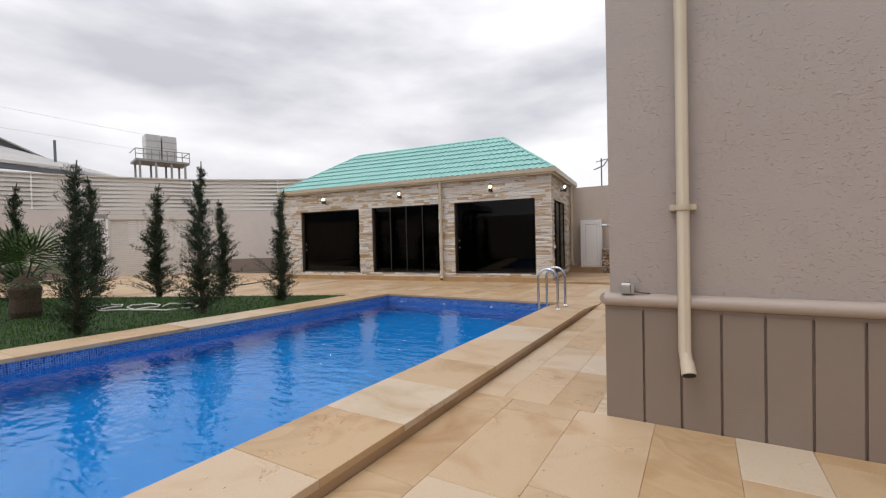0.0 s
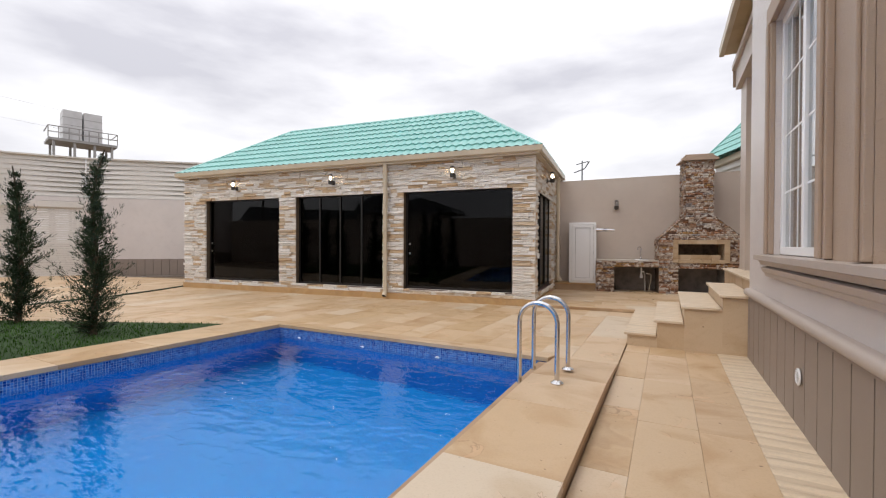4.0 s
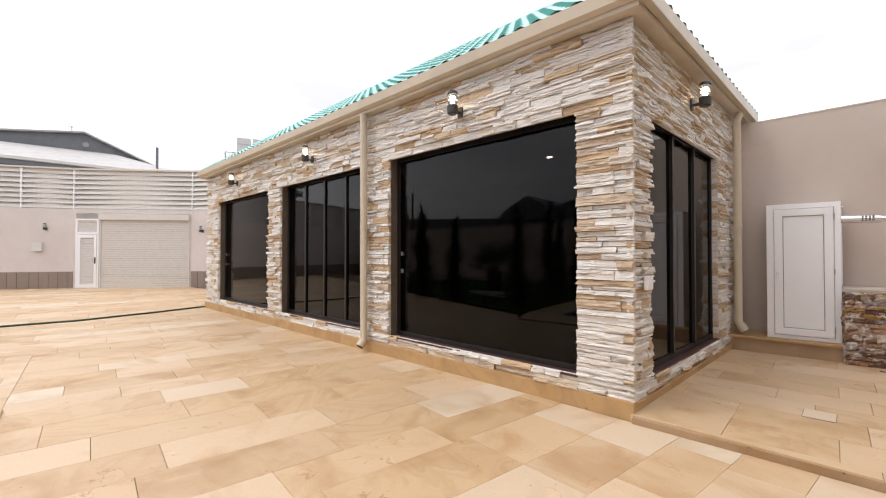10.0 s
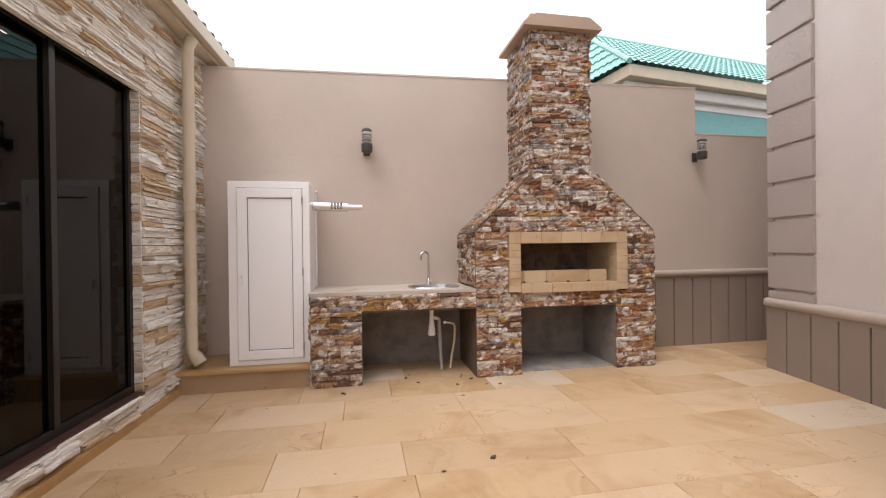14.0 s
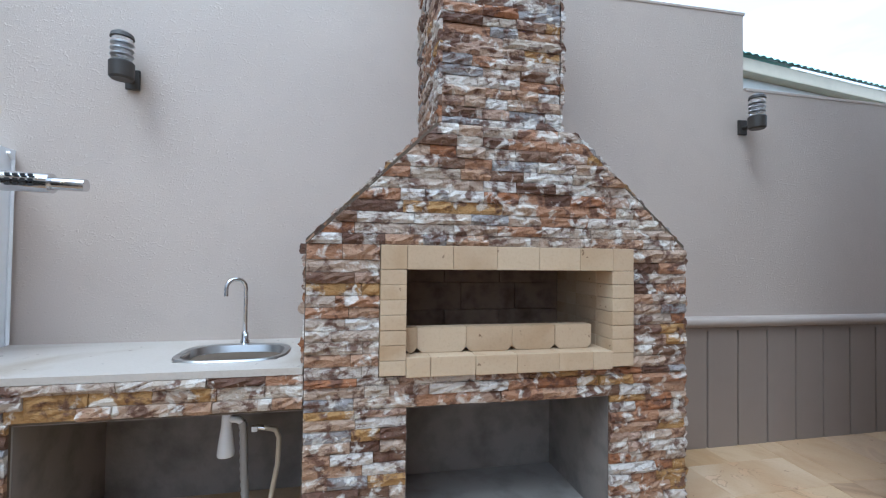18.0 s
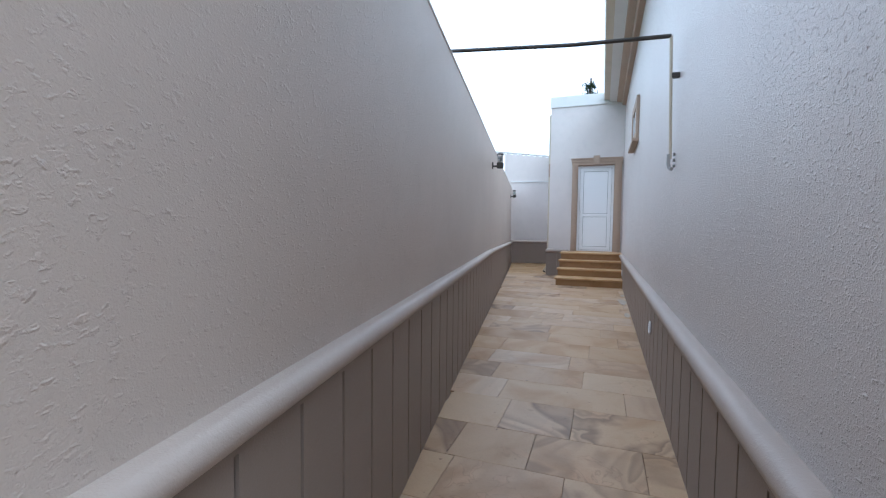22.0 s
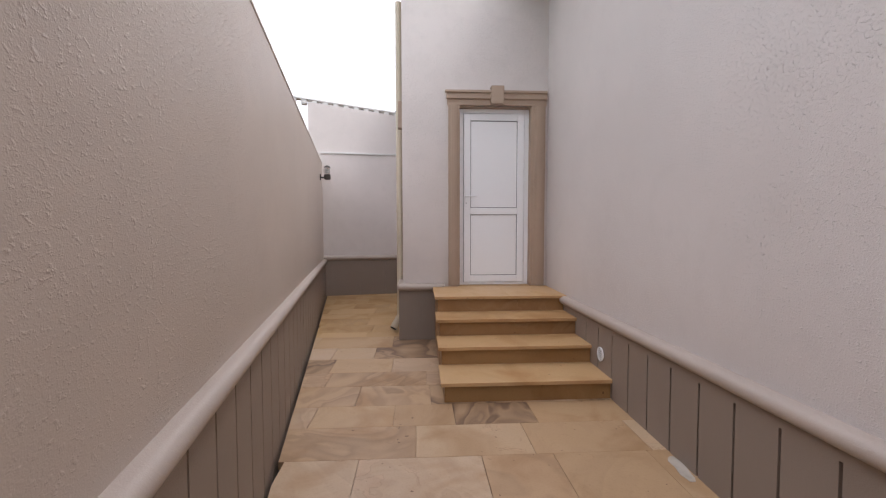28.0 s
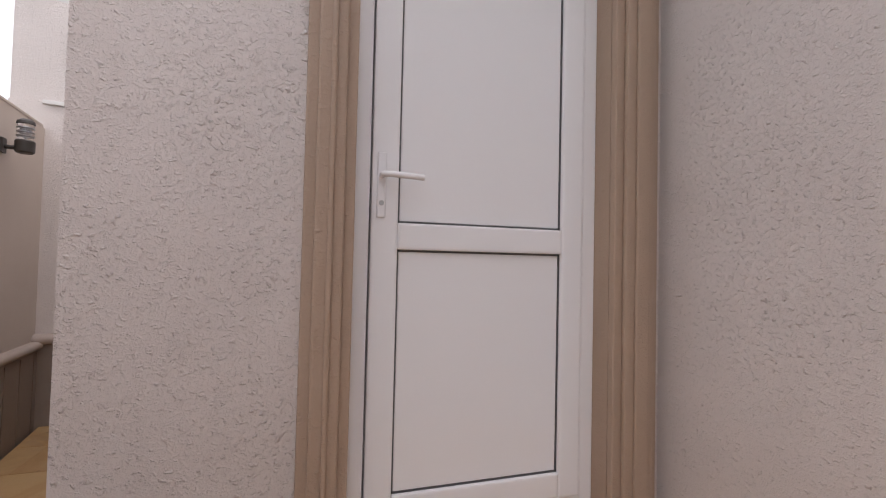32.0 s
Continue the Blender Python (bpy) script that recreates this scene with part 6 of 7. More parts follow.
        for j in range(18):
            part("slat", moved(box(g0 + 0.17, g1 - 0.17, -0.003, 0.006, -0.05, 0.05), pose(0, 0.01, 0.14 + 0.1 * j, -25)), SHUTTER, gt)
        for j in range(5):
            part("slat", moved(box(g0 + 0.07, g1 - 0.07, -0.003, 0.006, -0.05, 0.05), pose(0, 0.01, 2.19 + 0.095 * j, -25)), SHUTTER, gt)
        part("handle", box(g1 - 0.13, g1 - 0.10, -0.09, -0.04, 0.9, 1.15, 0.006), LAMP_BLACK, gt)
        part("lock", moved(lathe([(0.02, 0), (0.02, 0.02)], 10), pose(g1 - 0.2, -0.045, 1.05, 90)), STEEL, gt)
    if i == 2:
        wall_lamp(m @ pose(ln - 0.85, 0, 2.26), False, DIM)
        mb = solo("meter_box", box(ln - 1.25, ln - 0.95, -0.12, 0.0, 1.38, 1.72, 0.01), STUCCO_WHITE, "pale meter box on the plaster wall", "meter box", m)
    if i == 4:
        wall_lamp(m @ pose(0.5, 0, 2.2), False, DIM)

# roofs beyond the west wall
nb = thing("hall_building", "pale roofed hall with a dark grey gable behind", "building", pose(-40.5, 3.5, 0, 0, 0, 82))
eaves = [(-14, 7.62), (1.0, 7.3), (7.2, 7.06), (11.5, 6.45)]
ridge_line = [(-14, 9.4), (-0.7, 9.1), (4.7, 8.95), (11.5, 7.45)]
b = bmesh.new()
rows_ = [[b.verts.new((x, y, z + dz)) for x, z in line] for line, y, dz in ((eaves, -2.0, 0.0), (ridge_line, 3.0, 0.0), (ridge_line, 3.0, -0.2), (eaves, -2.0, -0.2))]
for r0, r1 in zip(rows_, rows_[1:] + rows_[:1]):
    for q in range(3):
        b.faces.new((r0[q], r0[q + 1], r1[q + 1], r1[q]))
part("low_roof", b, PALE_ROOF, nb, "pale grey metal roof")
for (x0, z0), (x1, z1) in zip(eaves, eaves[1:]):
    part("fascia", upright([(x0, z0 - 0.16), (x1, z1 - 0.16), (x1, z1 + 0.02), (x0, z0 + 0.02)], -2.06, -2.003), STUCCO_WHITE, nb, "white fascia board")
    # dark strip added in place of the shadow below the fascia
    part("eave_shade", upright([(x0, z0 - 0.52), (x1, z1 - 0.52), (x1, z1 - 0.21), (x0, z0 - 0.21)], -1.98, -1.7), DARK_ROOF, nb, "dark strip standing in for the shadow under the roof")
part("wall", box(-14, 11, -1.9, 8, 0, 6.3), GREY_METAL, nb)
part("gable", upright([(-6, 8.3), (7.3, 8.2), (2.8, 10.32), (-6, 9.45)], 3.2, 10.0), DARK_ROOF, nb)
part("gable_edge", upright([(-6, 9.45), (2.8, 10.32), (7.3, 8.2), (7.45, 8.25), (2.8, 10.44), (-6, 9.55)], 2.9, 3.2), GREY_METAL, nb)
part("gable_vent", moved(lathe([(0.2, 0.0), (0.2, 0.05), (0.12, 0.08)], 14), pose(2.85, 3.19, 9.5, 90)), GREY_METAL, nb)
part("roof_mast", join(tube([(1.9, 4.0, 9.9), (1.9, 4.0, 10.95)], 0.03, 6), tube([(1.7, 4.0, 10.9), (2.15, 4.0, 10.95)], 0.025, 6)), GREY_METAL, nb)
part("chimney_pipe", tube([(7.4, 1.0, 7.3), (7.4, 1.0, 9.42)], 0.09, 10), DARK_ROOF, nb)
tk = thing("water_tank", "two grey sheet metal water tanks on a steel stand", "water tank", pose(-38.3, 17.2, 0, 0, 0, 75))
for x in (-1.1, 0.05):
    tank = part("tank", box(x, x + 1.05, -0.7, 0.7, 8.45, 10.55, 0.03), TANK_METAL, tk)
    for q in range(1, 4):
        part("seam", box(x - 0.01, x + 1.06, -0.715, 0.715, 8.45 + 0.525 * q - 0.015, 8.45 + 0.525 * q + 0.015), GREY_METAL, tank)
part("platform", box(-1.9, 1.9, -1.2, 1.2, 8.25, 8.42), GREY_METAL, tk)
for x in (-1.6, -0.5, 0.6, 1.6):
    for y in (-1.0, 1.0):
        part("leg", box(x - 0.07, x + 0.07, y - 0.07, y + 0.07, 0.0, 8.25), GREY_METAL, tk)
for z in (8.8, 9.2):
    part("rail", tube([(-1.9, -1.2, z), (1.9, -1.2, z)], 0.035, 6), GREY_METAL, tk)
for k in range(8):
    part("stanchion", tube([(-1.9 + 3.8 * k / 7, -1.2, 8.4), (-1.9 + 3.8 * k / 7, -1.2, 9.2)], 0.03, 6), GREY_METAL, tk)
for x in (-1.9, 1.9):
    part("rail", tube([(x, -1.2, 9.2), (x, 1.2, 9.2)], 0.035, 6), GREY_METAL, tk)
an = thing("utility_pole", "thin pole with crossed brackets beyond the wall", "pole", pose(-7.2, 40.5, 0))
part("post", tube([(0, 0, 0), (0, 0, 8.6)], 0.06, 8), DARK_ROOF, an)
part("bracket", tube([(-0.7, 0, 7.6), (0.2, 0, 7.9), (0.6, 0, 8.5)], 0.05, 6), DARK_ROOF, an)
part("bracket", tube([(-0.5, 0, 8.3), (0.5, 0, 8.5)], 0.04, 6), DARK_ROOF, an)
for z0, z1 in ((10.5, 12.3), (9.2, 10.6)):
    wr = thing("overhead_wire", "thin overhead wire sagging across the sky", "wire")
    part("wire", tube([(-38.3, 17.2, z0), (-42, 0, (z0 + z1) / 2 + 0.3), (-46, -24, z1 + 2.0)], 0.007, 5), GREY_METAL, wr)

# roofs beyond the south wall, mirrored in the dark glass
sh = thing("distant_house", "low grey house with a gabled roof beyond the garden wall", "house", pose(-20.4, -24.0, 0))
part("wall", box(-3.0, 5.5, -3.0, 3.0, 0, 4.4), GREY_METAL, sh)
part("gable", upright([(-3.2, 4.4), (2.6, 4.4), (2.4, 5.15), (-0.2, 6.6), (-2.6, 5.3)], -3.0, 3.5), DARK_ROOF, sh)
part("side_roof", upright([(2.0, 4.4), (7.4, 4.4), (7.0, 5.0), (3.9, 5.95), (2.2, 5.4)], -3.0, 3.0), DARK_ROOF, sh)
sh2 = thing("distant_house", "long grey house with a flat pitched roof beyond the garden wall", "house", pose(-30.0, -26.0, 0))
part("wall", box(-9, 6, -2, 3, 0, 4.0), GREY_METAL, sh2)
part("roof", upright([(-9.5, 4.0), (6.5, 4.0), (5.0, 4.9), (-2.0, 5.2), (-8.0, 5.6)], -2.4, 3.4), DARK_ROOF, sh2)
pl = thing("utility_pole", "thin wooden pole with a wire beyond the garden wall", "pole", pose(-34.1, -20.0, 0))
part("post", tube([(0, 0, 0), (0, 0, 7.9)], 0.11, 8), BARK, pl)
part("wire", tube([(0, 0, 7.6), (9, 0, 7.25), (18, 0, 7.25), (34, 0, 7.5)], 0.02, 5), LAMP_BLACK, pl)

# neighbour house behind the boundary wall
nh = thing("neighbour_house", "neighbouring white house with a turquoise tiled hip roof", "house", pose(3.0, 18.6, 0, 0, 0, 17))
part("wall", box(0.35, 9, 0.35, 6.2, 0, 4.33), TURQ_WALL, nh, "turquoise painted wall")
part("frieze", box(0.33, 9, 0.33, 6.2, 4.33, 4.75), STUCCO_WHITE, nh)
part("eave", join(box(0, 9.4, 0, 0.35, 4.75, 5.0, 0.02), box(0, 0.35, 0.35, 6.4, 4.75, 5.0, 0.02)), CREAM, nh)
part("cornice", join(box(0.12, 9.3, 0.2, 0.36, 4.5, 4.75, 0.03), box(0.2, 0.36, 0.36, 6.3, 4.5, 4.75, 0.03)), STUCCO_WHITE, nh)
roof_sheet("roof_front", nh, (-0.05, -0.05, 5.0), (9.45, -0.05, 5.0), (9.2, 3.2, 7.25), (1.2, 3.2, 7.25), ROOF)
roof_sheet("roof_side", nh, (-0.4, 6.4, 5.0), (-0.05, -0.05, 5.0), (1.2, 3.2, 7.25), (1.2, 3.2, 7.25), ROOF)
roof_sheet("roof_back", nh, (9.45, 6.4, 5.0), (-0.4, 6.4, 5.0), (1.2, 3.2, 7.25), (9.2, 3.2, 7.25), ROOF)
part("hip_cap", tube([(-0.05, -0.05, 5.03), (1.2, 3.2, 7.28)], 0.06, 8), ROOF, nh)
part("hip_cap", tube([(-0.4, 6.4, 5.03), (1.2, 3.2, 7.28)], 0.06, 8), ROOF, nh)
part("ridge_cap", tube([(1.2, 3.2, 7.28), (9.2, 3.2, 7.28)], 0.06, 8), ROOF, nh)
sp_ = thing("distant_roof", "turquoise tiled roof with a pointed finial beyond the wall", "roof", pose(22.7, 25.6, 0))
part("gable_wall", upright([(-4.0, 0.0), (3.0, 0.0), (3.0, 6.2), (0.0, 8.6), (-4.0, 8.6)], 0.3, 6.0), STUCCO_WHITE, sp_)
part("roof_edge", moved(box(-0.4, 4.2, -0.25, 6.4, -0.2, 0.45, 0.02), pose(0.0, 0, 8.9, 0, 38, -58)), ROOF, sp_)
part("finial", lathe([(0.34, 8.7), (0.30, 9.2), (0.10, 9.9), (0.01, 10.25)], 8), ROOF, sp_)
# ---------------------------------------------------------------- lawn and planting
LAWN = [(-6.75, -3.6), (-6.72, 5.86), (-15.6, 1.85), (-15.8, -3.6)]
lw = thing("lawn", "short dark green lawn beside the pool", "lawn", kind="structure")
part("soil", prism(LAWN, -0.15, -0.02), SOIL, lw)
rl = random.Random(8)
vs, fs = [], []
while len(fs) < 42000:
    x, y = rl.uniform(-15.8, -6.75), rl.uniform(-3.6, 5.86)
    if y > 5.86 + (x + 6.72) * 0.4516:
        continue
    a, hgt, ln = rl.random() * 6.283, rl.uniform(0.02, 0.05), rl.uniform(0.0, 0.03)
    w = rl.uniform(0.004, 0.008)
    o = len(vs)
    vs += [(x - w * math.sin(a), y + w * math.cos(a), -0.022), (x + w * math.sin(a), y - w * math.cos(a), -0.022), (x + ln * math.cos(a), y + ln * math.sin(a), -0.02 + hgt)]
    fs.append((o, o + 1, o + 2))
me = bpy.data.meshes.new("grass")
me.from_pydata(vs, [], fs)
me.materials.append(GRASS)
tagged(new("grass", me), "short dark green grass blades of the lawn", "grass", kind="stuff")

kinds = [cypress(11, 2.7, 0.32), cypress(12, 2.3, 0.27), cypress(13, 2.9, 0.34)]
spots = [(-7.5, 2.65, 2.9, 2), (-7.5, 4.5, 2.55, 0), (-9.6, 4.42, 2.45, 1), (-11.4, 3.75, 2.95, 1), (-13.6, 3.2, 3.3, 1), (-7.4, 0.72, 2.65, 0), (-13.4, 1.6, 2.9, 1), (-9.0, -1.4, 2.9, 2)]
for k, (x, y, hgt, kind) in enumerate(spots):
    base = kinds[kind]
    s = hgt / (2.7, 2.3, 2.9)[kind]
    if k in (0, 1, 2):
        base.matrix_basis = pose(x, y, -0.03, 0, 0, k * 70) @ Matrix.Diagonal((s, s, s, 1))
    else:
        t = copy_thing(base, pose(x, y, -0.03, 0, 0, k * 97))
        t.scale = (s, s, s)
tt = copy_thing(kinds[2], pose(24.0, 15.0, -0.1))
tt.scale = (4.2, 4.2, 2.92)
tagged(tt, "tall dark conifer standing behind the annex roof", "tree")
fp = palm(5, pose(-10.45, 0.95, -0.03))
fp.scale = (1.25, 1.25, 1.25)
hz = solo("garden_hose", tube([(-12.2, 5.4, -0.04), (-12.3, 5.9, -0.04), (-12.35, 6.9, -0.04), (-12.9, 8.3, -0.04), (-13.5, 9.5, -0.04)], 0.018, 8), HOSE, "green garden hose lying across the paving", "hose")
hp = [(-10.5 + 0.45 * math.cos(a * 0.5) * (1 + 0.02 * a) + 0.06 * a, 2.0 + 0.4 * math.sin(a * 0.5) + 0.03 * a, 0.0 + 0.02 * (a % 2)) for a in range(0, 34)]
solo("coiled_hose", tube(hp, 0.016, 6), SHUTTER, "pale hose coiled on the lawn", "hose")
rd = random.Random(77)
for k in range(16):
    x, y = rd.uniform(-2.2, -0.6), rd.uniform(0.02, 0.35) if k < 9 else rd.uniform(-1.6, 0.0)
    dl = solo("dead_leaf", prism([(0, -0.012), (0.02, -0.004), (0.03, 0.006), (0.008, 0.014), (-0.012, 0.006)], 0.0, 0.006), DIRT, "small dark dead leaf on the paving", "leaf", BQ @ pose(x, y - 0.1, 0.003, rd.uniform(-8, 8), 0, rd.uniform(0, 360)), "dead leaves")
    dl.scale = [rd.uniform(0.6, 1.3)] * 3


# ---------------------------------------------------------------- stone cladding
def rows_of(z0, z1, lo, hi, rnd):
    z = z0
    while z < z1 - 0.02:
        h = min(rnd.uniform(lo, hi), z1 - z)
        if z1 - z - h < lo * 0.6:
            h = z1 - z
        yield z, h
        z += h


def clad(spans, z0, z1, lo, hi, lengths, rnd):
    """Stones (u, z, width, height) in rows; spans(z mid) gives the free stretches along u."""
    out = []
    for z, h in rows_of(z0, z1, lo, hi, rnd):
        for a, c in spans(z + h / 2):
            u = a
            while u < c - 0.01:
                w = min(rnd.uniform(*lengths), c - u)
                if c - u - w < 0.07:
                    w = c - u
                out.append((u, z, w, h))
                u += w
    return out


rs_ = random.Random(5)


def front_spans(z):
    if Z0 - 0.02 < z < Z1:
        return [(PX, OPEN[0][0]), (OPEN[0][1], OPEN[1][0]), (OPEN[1][1], OPEN[2][0]), (OPEN[2][1], 0.03)]
    return [(PX, 0.03)]


def side_spans(z):
    return [(0.0, SY0), (SY1, PD)] if Z0 - 0.02 < z < Z1 - 0.06 else [(0.0, PD)]


face = [(0, *s) for s in clad(front_spans, 0.085, PZ, 0.030, 0.085, (0.14, 0.48), rs_)]
face += [(1, *s) for s in clad(side_spans, 0.065, PZ, 0.030, 0.085, (0.14, 0.46), rs_)]
face.sort(key=lambda s: -s[1] * 1.0 if s[0] == 0 else s[1] * 0.9)
near_count = 0
vs, fs = [], []
for side, u, z, w, h in face:
    me = ledge_mesh(w - 0.004, h - 0.005, rs_.choice((0.03, 0.04, 0.045, 0.055, 0.06, 0.075)), rs_)
    m = pose(u, 0.03, z) if side == 0 else pose(-0.03, u, z, 0, 0, 90)
    if near_count < 320:
        near_count += 1
        me.materials.append(LEDGE)
        piece("stone", me, ph, m)
    else:
        o = len(vs)
        vs += [tuple(m @ v.co) for v in me.vertices]
        fs += [tuple(i + o for i in p.vertices) for p in me.polygons]
        bpy.data.meshes.remove(me)
me = bpy.data.meshes.new("ledge_stone")
me.from_pydata(vs, [], fs)
me.materials.append(LEDGE_REST)
fo = new("ledge_stone", me)
fo.parent = ph
tagged(fo, kind="stuff")
# stacked stones in the window reveals
for z, h in rows_of(Z0, Z1 - 0.05, 0.05, 0.1, rs_):
    me = stone_mesh(0.12, h - 0.004, 0.02, rs_, 0.5)
    me.materials.append(LEDGE)
    piece("reveal_stone", me, ph, pose(-0.13, SY1, z))

rq = random.Random(9)


def bq_stones(parent, spans, z0, z1, frame_m, rnd, depth=(0.014, 0.040), lo=0.049, hi=0.055, edge=None, pool=None):
    for u, z, w, h in clad(spans, z0, z1, lo, hi, (0.10, 0.27), rnd):
        me = stone_mesh(w - 0.002, h - 0.002, rnd.uniform(*depth), rnd, 0.55, 3)
        if edge:
            for v in me.vertices:
                a, c = edge(z + v.co.z)
                v.co.x = min(max(v.co.x + u, a), c) - u
        m = frame_m @ pose(u, 0, z)
        if pool is not None:
            o = len(pool[0])
            pool[0].extend(tuple(m @ v.co) for v in me.vertices)
            pool[1].extend(tuple(i + o for i in p.vertices) for p in me.polygons)
            bpy.data.meshes.remove(me)
            continue
        me.materials.append(RUST)
        piece("stone", me, parent, m)


def hood_edge(z):
    k = min(max((z - 1.375) / 0.575, 0.0), 1.0)
    return (-0.765 + 0.585 * k, 1.125 - 0.645 * k)


bq_stones(bq, lambda z: [(-0.765, -0.321), (0.695, 1.125)], 0.0, 0.65, Matrix(), rq)
bq_stones(bq, lambda z: [(-0.765, 1.125)], 0.65, 0.788, Matrix(), rq)
bq_stones(bq, lambda z: [(-0.765, -0.448), (0.804, 1.125)], 0.788, 1.38, Matrix(), rq)
bq_stones(bq, lambda z: [hood_edge(z - 0.026)], 1.38, 1.95, Matrix(), rq, edge=hood_edge)
sides = ([], [])
bq_stones(bq, lambda z: [(-0.165, 0.445)], 1.95, 3.38, pose(0, 0.06, 0), rq)
bq_stones(bq, lambda z: [(-0.66, 0.0)], 1.95, 3.38, pose(-0.165, 0.04, 0, 0, 0, -90), rq, pool=sides)
bq_stones(bq, lambda z: [(0.04, 0.68)], 1.95, 3.38, pose(0.445, 0.0, 0, 0, 0, 90), rq, pool=sides)
bq_stones(bq, lambda z: [(-0.70, 0.0)], 0.86, 1.38, pose(-0.765, 0, 0, 0, 0, -90), rq, pool=sides)
bq_stones(bq, lambda z: [(0.0, 0.70)], 0.0, 1.38, pose(1.125, 0, 0, 0, 0, 90), rq, pool=sides)
for x0, z0, x1, z1 in ((-0.77, 1.385, -0.20, 1.95), (0.50, 1.95, 1.13, 1.385)):
    run = math.hypot(x1 - x0, z1 - z0)
    slope = Matrix.Translation((x0, 0, z0)) @ Matrix.Rotation(-math.atan2(z1 - z0, x1 - x0), 4, "Y")
    for k in range(int(run / 0.052)):
        u = 0.0
        while u < 0.69:
            w = min(rq.uniform(0.1, 0.26), 0.69 - u)
            me = stone_mesh(w - 0.002, 0.05, rq.uniform(0.014, 0.03), rq, 0.5, 3)
            o = len(sides[0])
            mm = slope @ Matrix(((0, 0, 1, k * run / int(run / 0.052)), (1, 0, 0, u), (0, -1, 0, -0.004), (0, 0, 0, 1)))
            sides[0].extend(tuple(mm @ v.co) for v in me.vertices)
            sides[1].extend(tuple(i + o for i in p.vertices) for p in me.polygons)
            bpy.data.meshes.remove(me)
            u += w
me = bpy.data.meshes.new("side_stone")
me.from_pydata(sides[0], [], sides[1])
me.materials.append(RUST_REST)
so = new("side_stone", me)
so.parent = bq
tagged(so, kind="stuff")
bq_stones(ct, lambda z: [(-2.28, -1.838)], 0.0, 0.67, Matrix(), rq)
bq_stones(ct, lambda z: [(-2.28, -0.768)], 0.67, 0.815, Matrix(), rq)
bq_stones(ct, lambda z: [(-0.70, 0.0)], 0.0, 0.815, pose(-2.28, 0, 0, 0, 0, -90), rq)

# ---------------------------------------------------------------- paving
fl = thing("paving_terrace", "yellow sandstone slab terrace", "paving", kind="structure")
slabs(fl, [(-3.02, 10.24), (-1.0, 10.45), (-0.6, 10.49), (2.2, 10.7), (2.2, 15.06), (-3.7, 14.15)], flat(0.0), 0.05, SAND, 3, 0.42, (0.6, 0.75, 0.9, 1.05), "x", BT)
slabs(fl, [(-1.03, 9.9), (0.4, 9.9), (0.4, 10.56), (-1.03, 10.45)], flat(-0.002), 0.05, SAND_RIPPLE, 4, 0.42, (0.6, 0.9), "x", 0)
part("bed", prism([(-3.0, 10.27), (-1.04, 10.47), (-1.04, 9.9), (2.2, 9.9), (2.2, 15.06), (-3.7, 14.15)], -0.15, -0.012), SAND_BROWN, fl)
pc = thing("paving_passage", "yellow sandstone slab floor of the passage", "paving", kind="structure")
slabs(pc, [(2.2, 13.97), (14.0, 13.97), (14.0, 16.9), (2.2, 15.06)], flat(0.0), 0.05, SAND_PASSAGE, 12, 0.42, (0.45, 0.6, 0.75, 0.9), "y", 0)
slabs(pc, [(14.0, 15.7), (17.6, 15.7), (17.4, 17.45), (14.0, 16.9)], flat(0.0), 0.05, SAND_STEP, 13, 0.42, (0.6, 0.75, 0.9), "y", 0)
part("bed", prism([(2.2, 13.9), (17.9, 13.9), (17.9, 17.45), (2.2, 15.06)], -0.15, -0.012), SAND_BROWN, pc)
wk = thing("paving_walk", "yellow sandstone slab walk along the house", "paving", kind="structure")
slabs(wk, [(-1.03, -6.0), (4.0, -6.0), (4.0, 1.3), (-1.03, 1.3)], flat(WALK), 0.05, SAND, 21, 0.46, (0.7, 0.9, 1.1), "y", 0)
slabs(wk, [(-1.03, 1.3), (-0.03, 1.3), (-0.03, 7.6), (-1.03, 7.6)], flat(WALK), 0.05, SAND, 22, 0.34, (0.7, 0.9, 1.1), "y", 0)
slabs(wk, [(-0.03, 1.3), (0.31, 1.3), (0.31, 7.6), (-0.03, 7.6)], flat(WALK), 0.05, SAND_RIPPLE, 23, [0.34], (0.8, 1.0), "y", 0)
cp = thing("pool_coping", "yellow sandstone coping slabs round the pool", "coping", kind="structure")


def coping_top(x, y):
    return 0.035 - 0.085 * min(max((y - 5.9) / 0.65, 0), 1) if x > -1.7 and y > 5.9 else 0.035


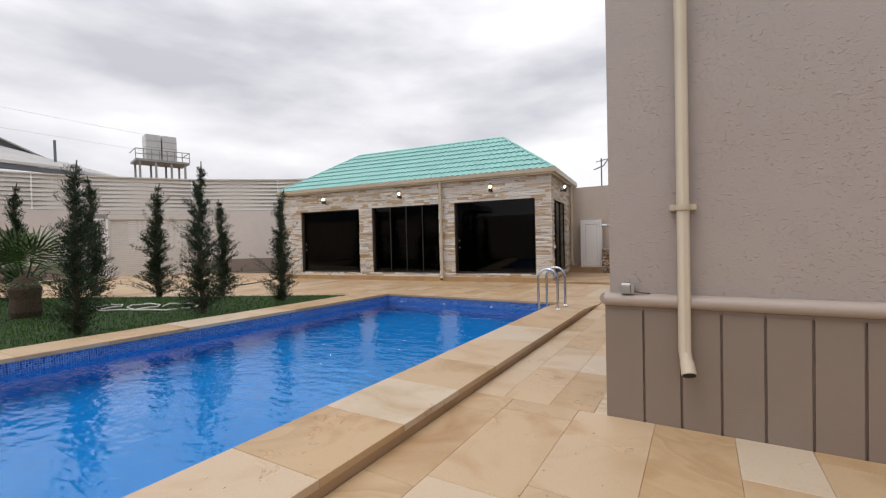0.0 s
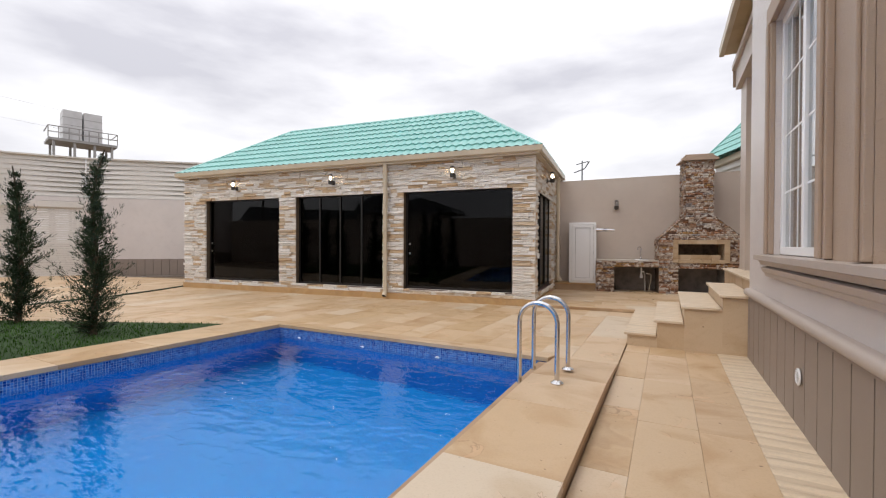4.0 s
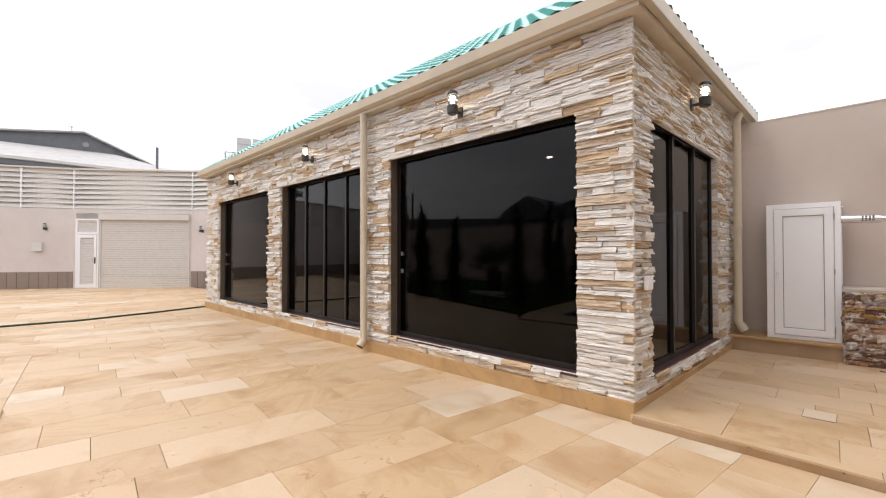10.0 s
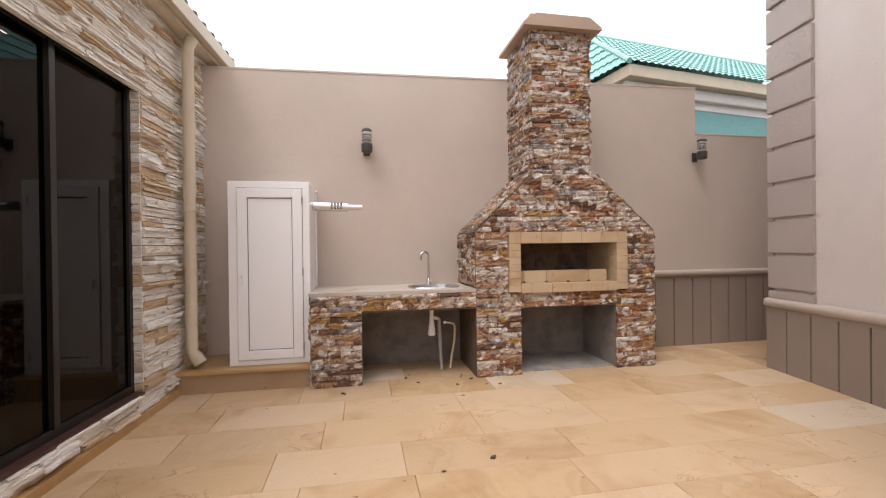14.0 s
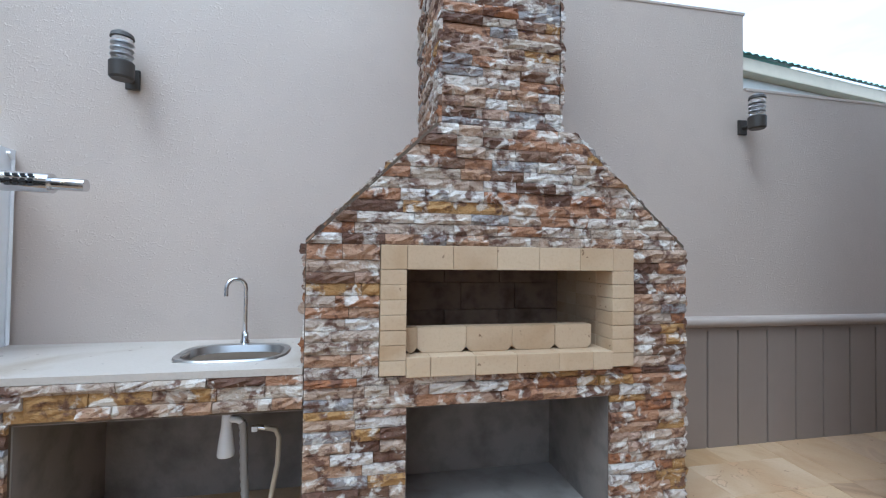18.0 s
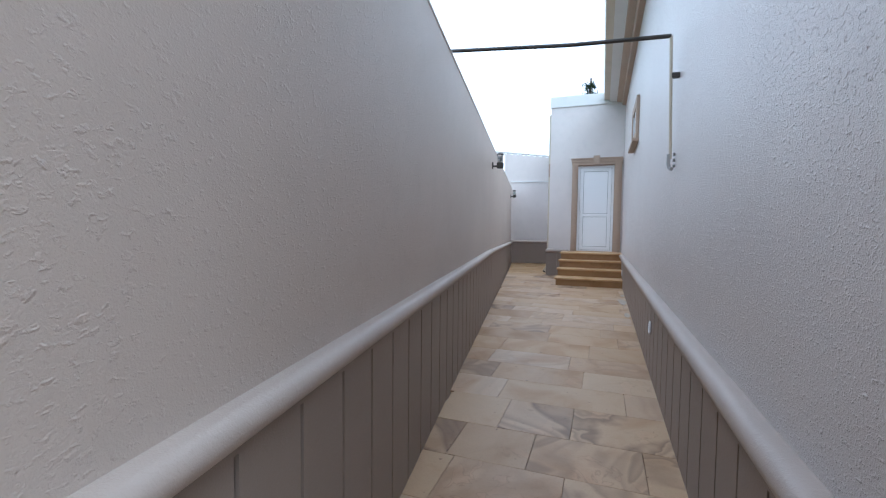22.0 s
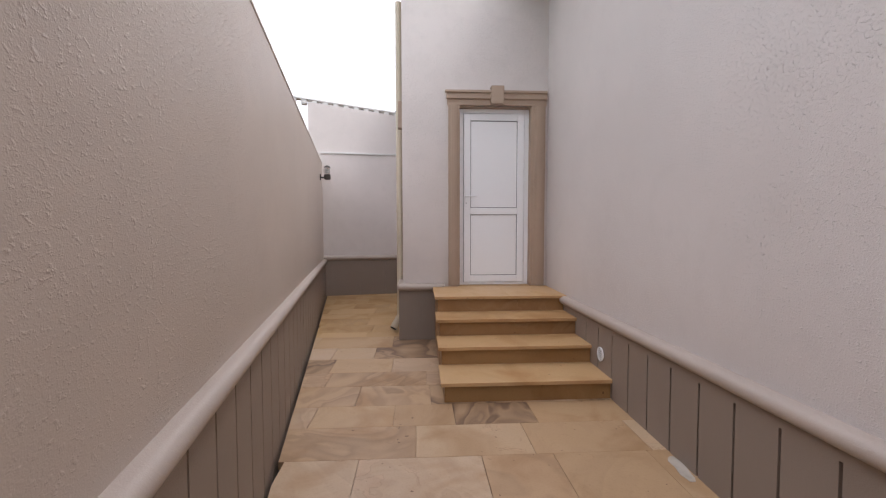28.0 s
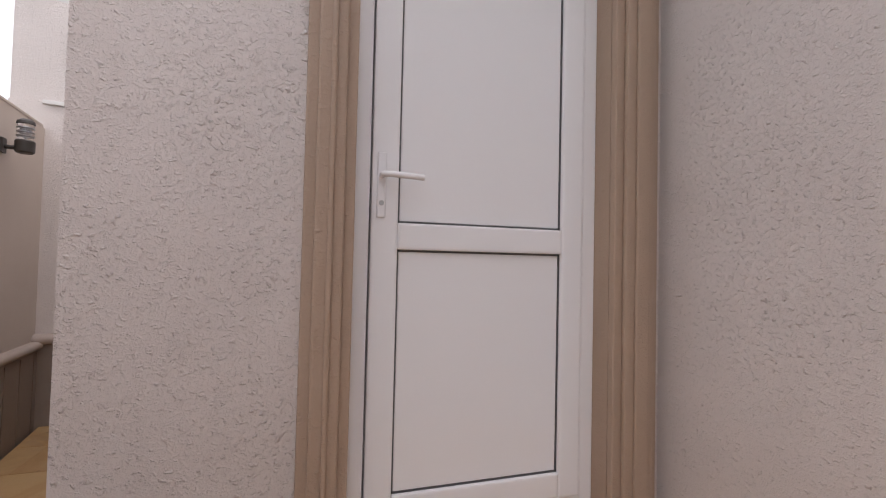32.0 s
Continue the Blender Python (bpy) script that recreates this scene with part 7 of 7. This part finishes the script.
slabs(cp, [(-1.80, -3.6), (-1.03, -3.6), (-1.03, 6.52), (-1.68, 6.52)], coping_top, 0.045, SAND, 31, [0.78], (0.75, 0.9, 1.0), "y", 0)
slabs(cp, [(-6.4, 6.04), (-1.69, 6.04), (-1.69, 6.52), (-6.4, 6.52)], lambda x, y: 0.035 - 0.07 * max(0.0, (y - 6.04) / 0.48), 0.045, SAND, 32, [0.5], (0.75, 0.9, 1.0), "x", 0)
slabs(cp, [(-6.98, -3.6), (-6.30, -3.6), (-5.69, 6.06), (-6.40, 6.06)], flat(0.035), 0.05, SAND, 33, [1.4], (0.75, 0.9, 1.0), "y", 0)
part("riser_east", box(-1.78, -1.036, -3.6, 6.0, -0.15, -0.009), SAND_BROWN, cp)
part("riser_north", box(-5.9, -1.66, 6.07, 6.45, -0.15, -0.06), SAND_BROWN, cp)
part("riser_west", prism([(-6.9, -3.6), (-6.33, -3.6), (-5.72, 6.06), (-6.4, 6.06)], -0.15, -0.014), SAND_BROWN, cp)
dk = thing("paving_deck", "yellow sandstone slab deck round the pool", "paving", kind="structure")
slabs(dk, [(-9.0, 6.5), (-1.04, 6.5), (-1.04, 10.44), (-3.0, 10.3), (-9.0, 9.78)], flat(DECK), 0.05, SAND, 41, 0.44, (0.7, 0.9, 1.1), "y", 0.0)
far_pool = ([], [])
for seed, reg in ((43, [(-27.0, -3.0), (-15.7, 1.9), (-9.0, 4.93), (-9.0, 9.33), (-27.0, 9.33)]), (46, [(-13.4, 9.33), (-9.0, 9.33), (-9.0, 9.78)]), (45, [(-27.0, 9.33), (-13.4, 9.33), (-13.4, 15.6), (-18.2, 12.95), (-21.3, 10.25)])):
    slabs(None, reg, flat(DECK), 0.05, SAND_FAR, seed, 0.46, (0.9, 1.2, 1.5), "y", 0.0, pool=far_pool)
slabs(None, [(-9.0, 4.93), (-6.72, 5.9), (-6.4, 6.5), (-9.0, 6.5)], flat(DECK), 0.05, SAND_FAR, 44, 0.44, (0.7, 0.9), "y", 0.0, pool=far_pool)
me = bpy.data.meshes.new("paving_far")
me.from_pydata(far_pool[0], [], far_pool[1])
me.materials.append(SAND_FAR)
tagged(new("paving_far", me), "yellow sandstone slab yard beyond the lawn", "paving", kind="structure")
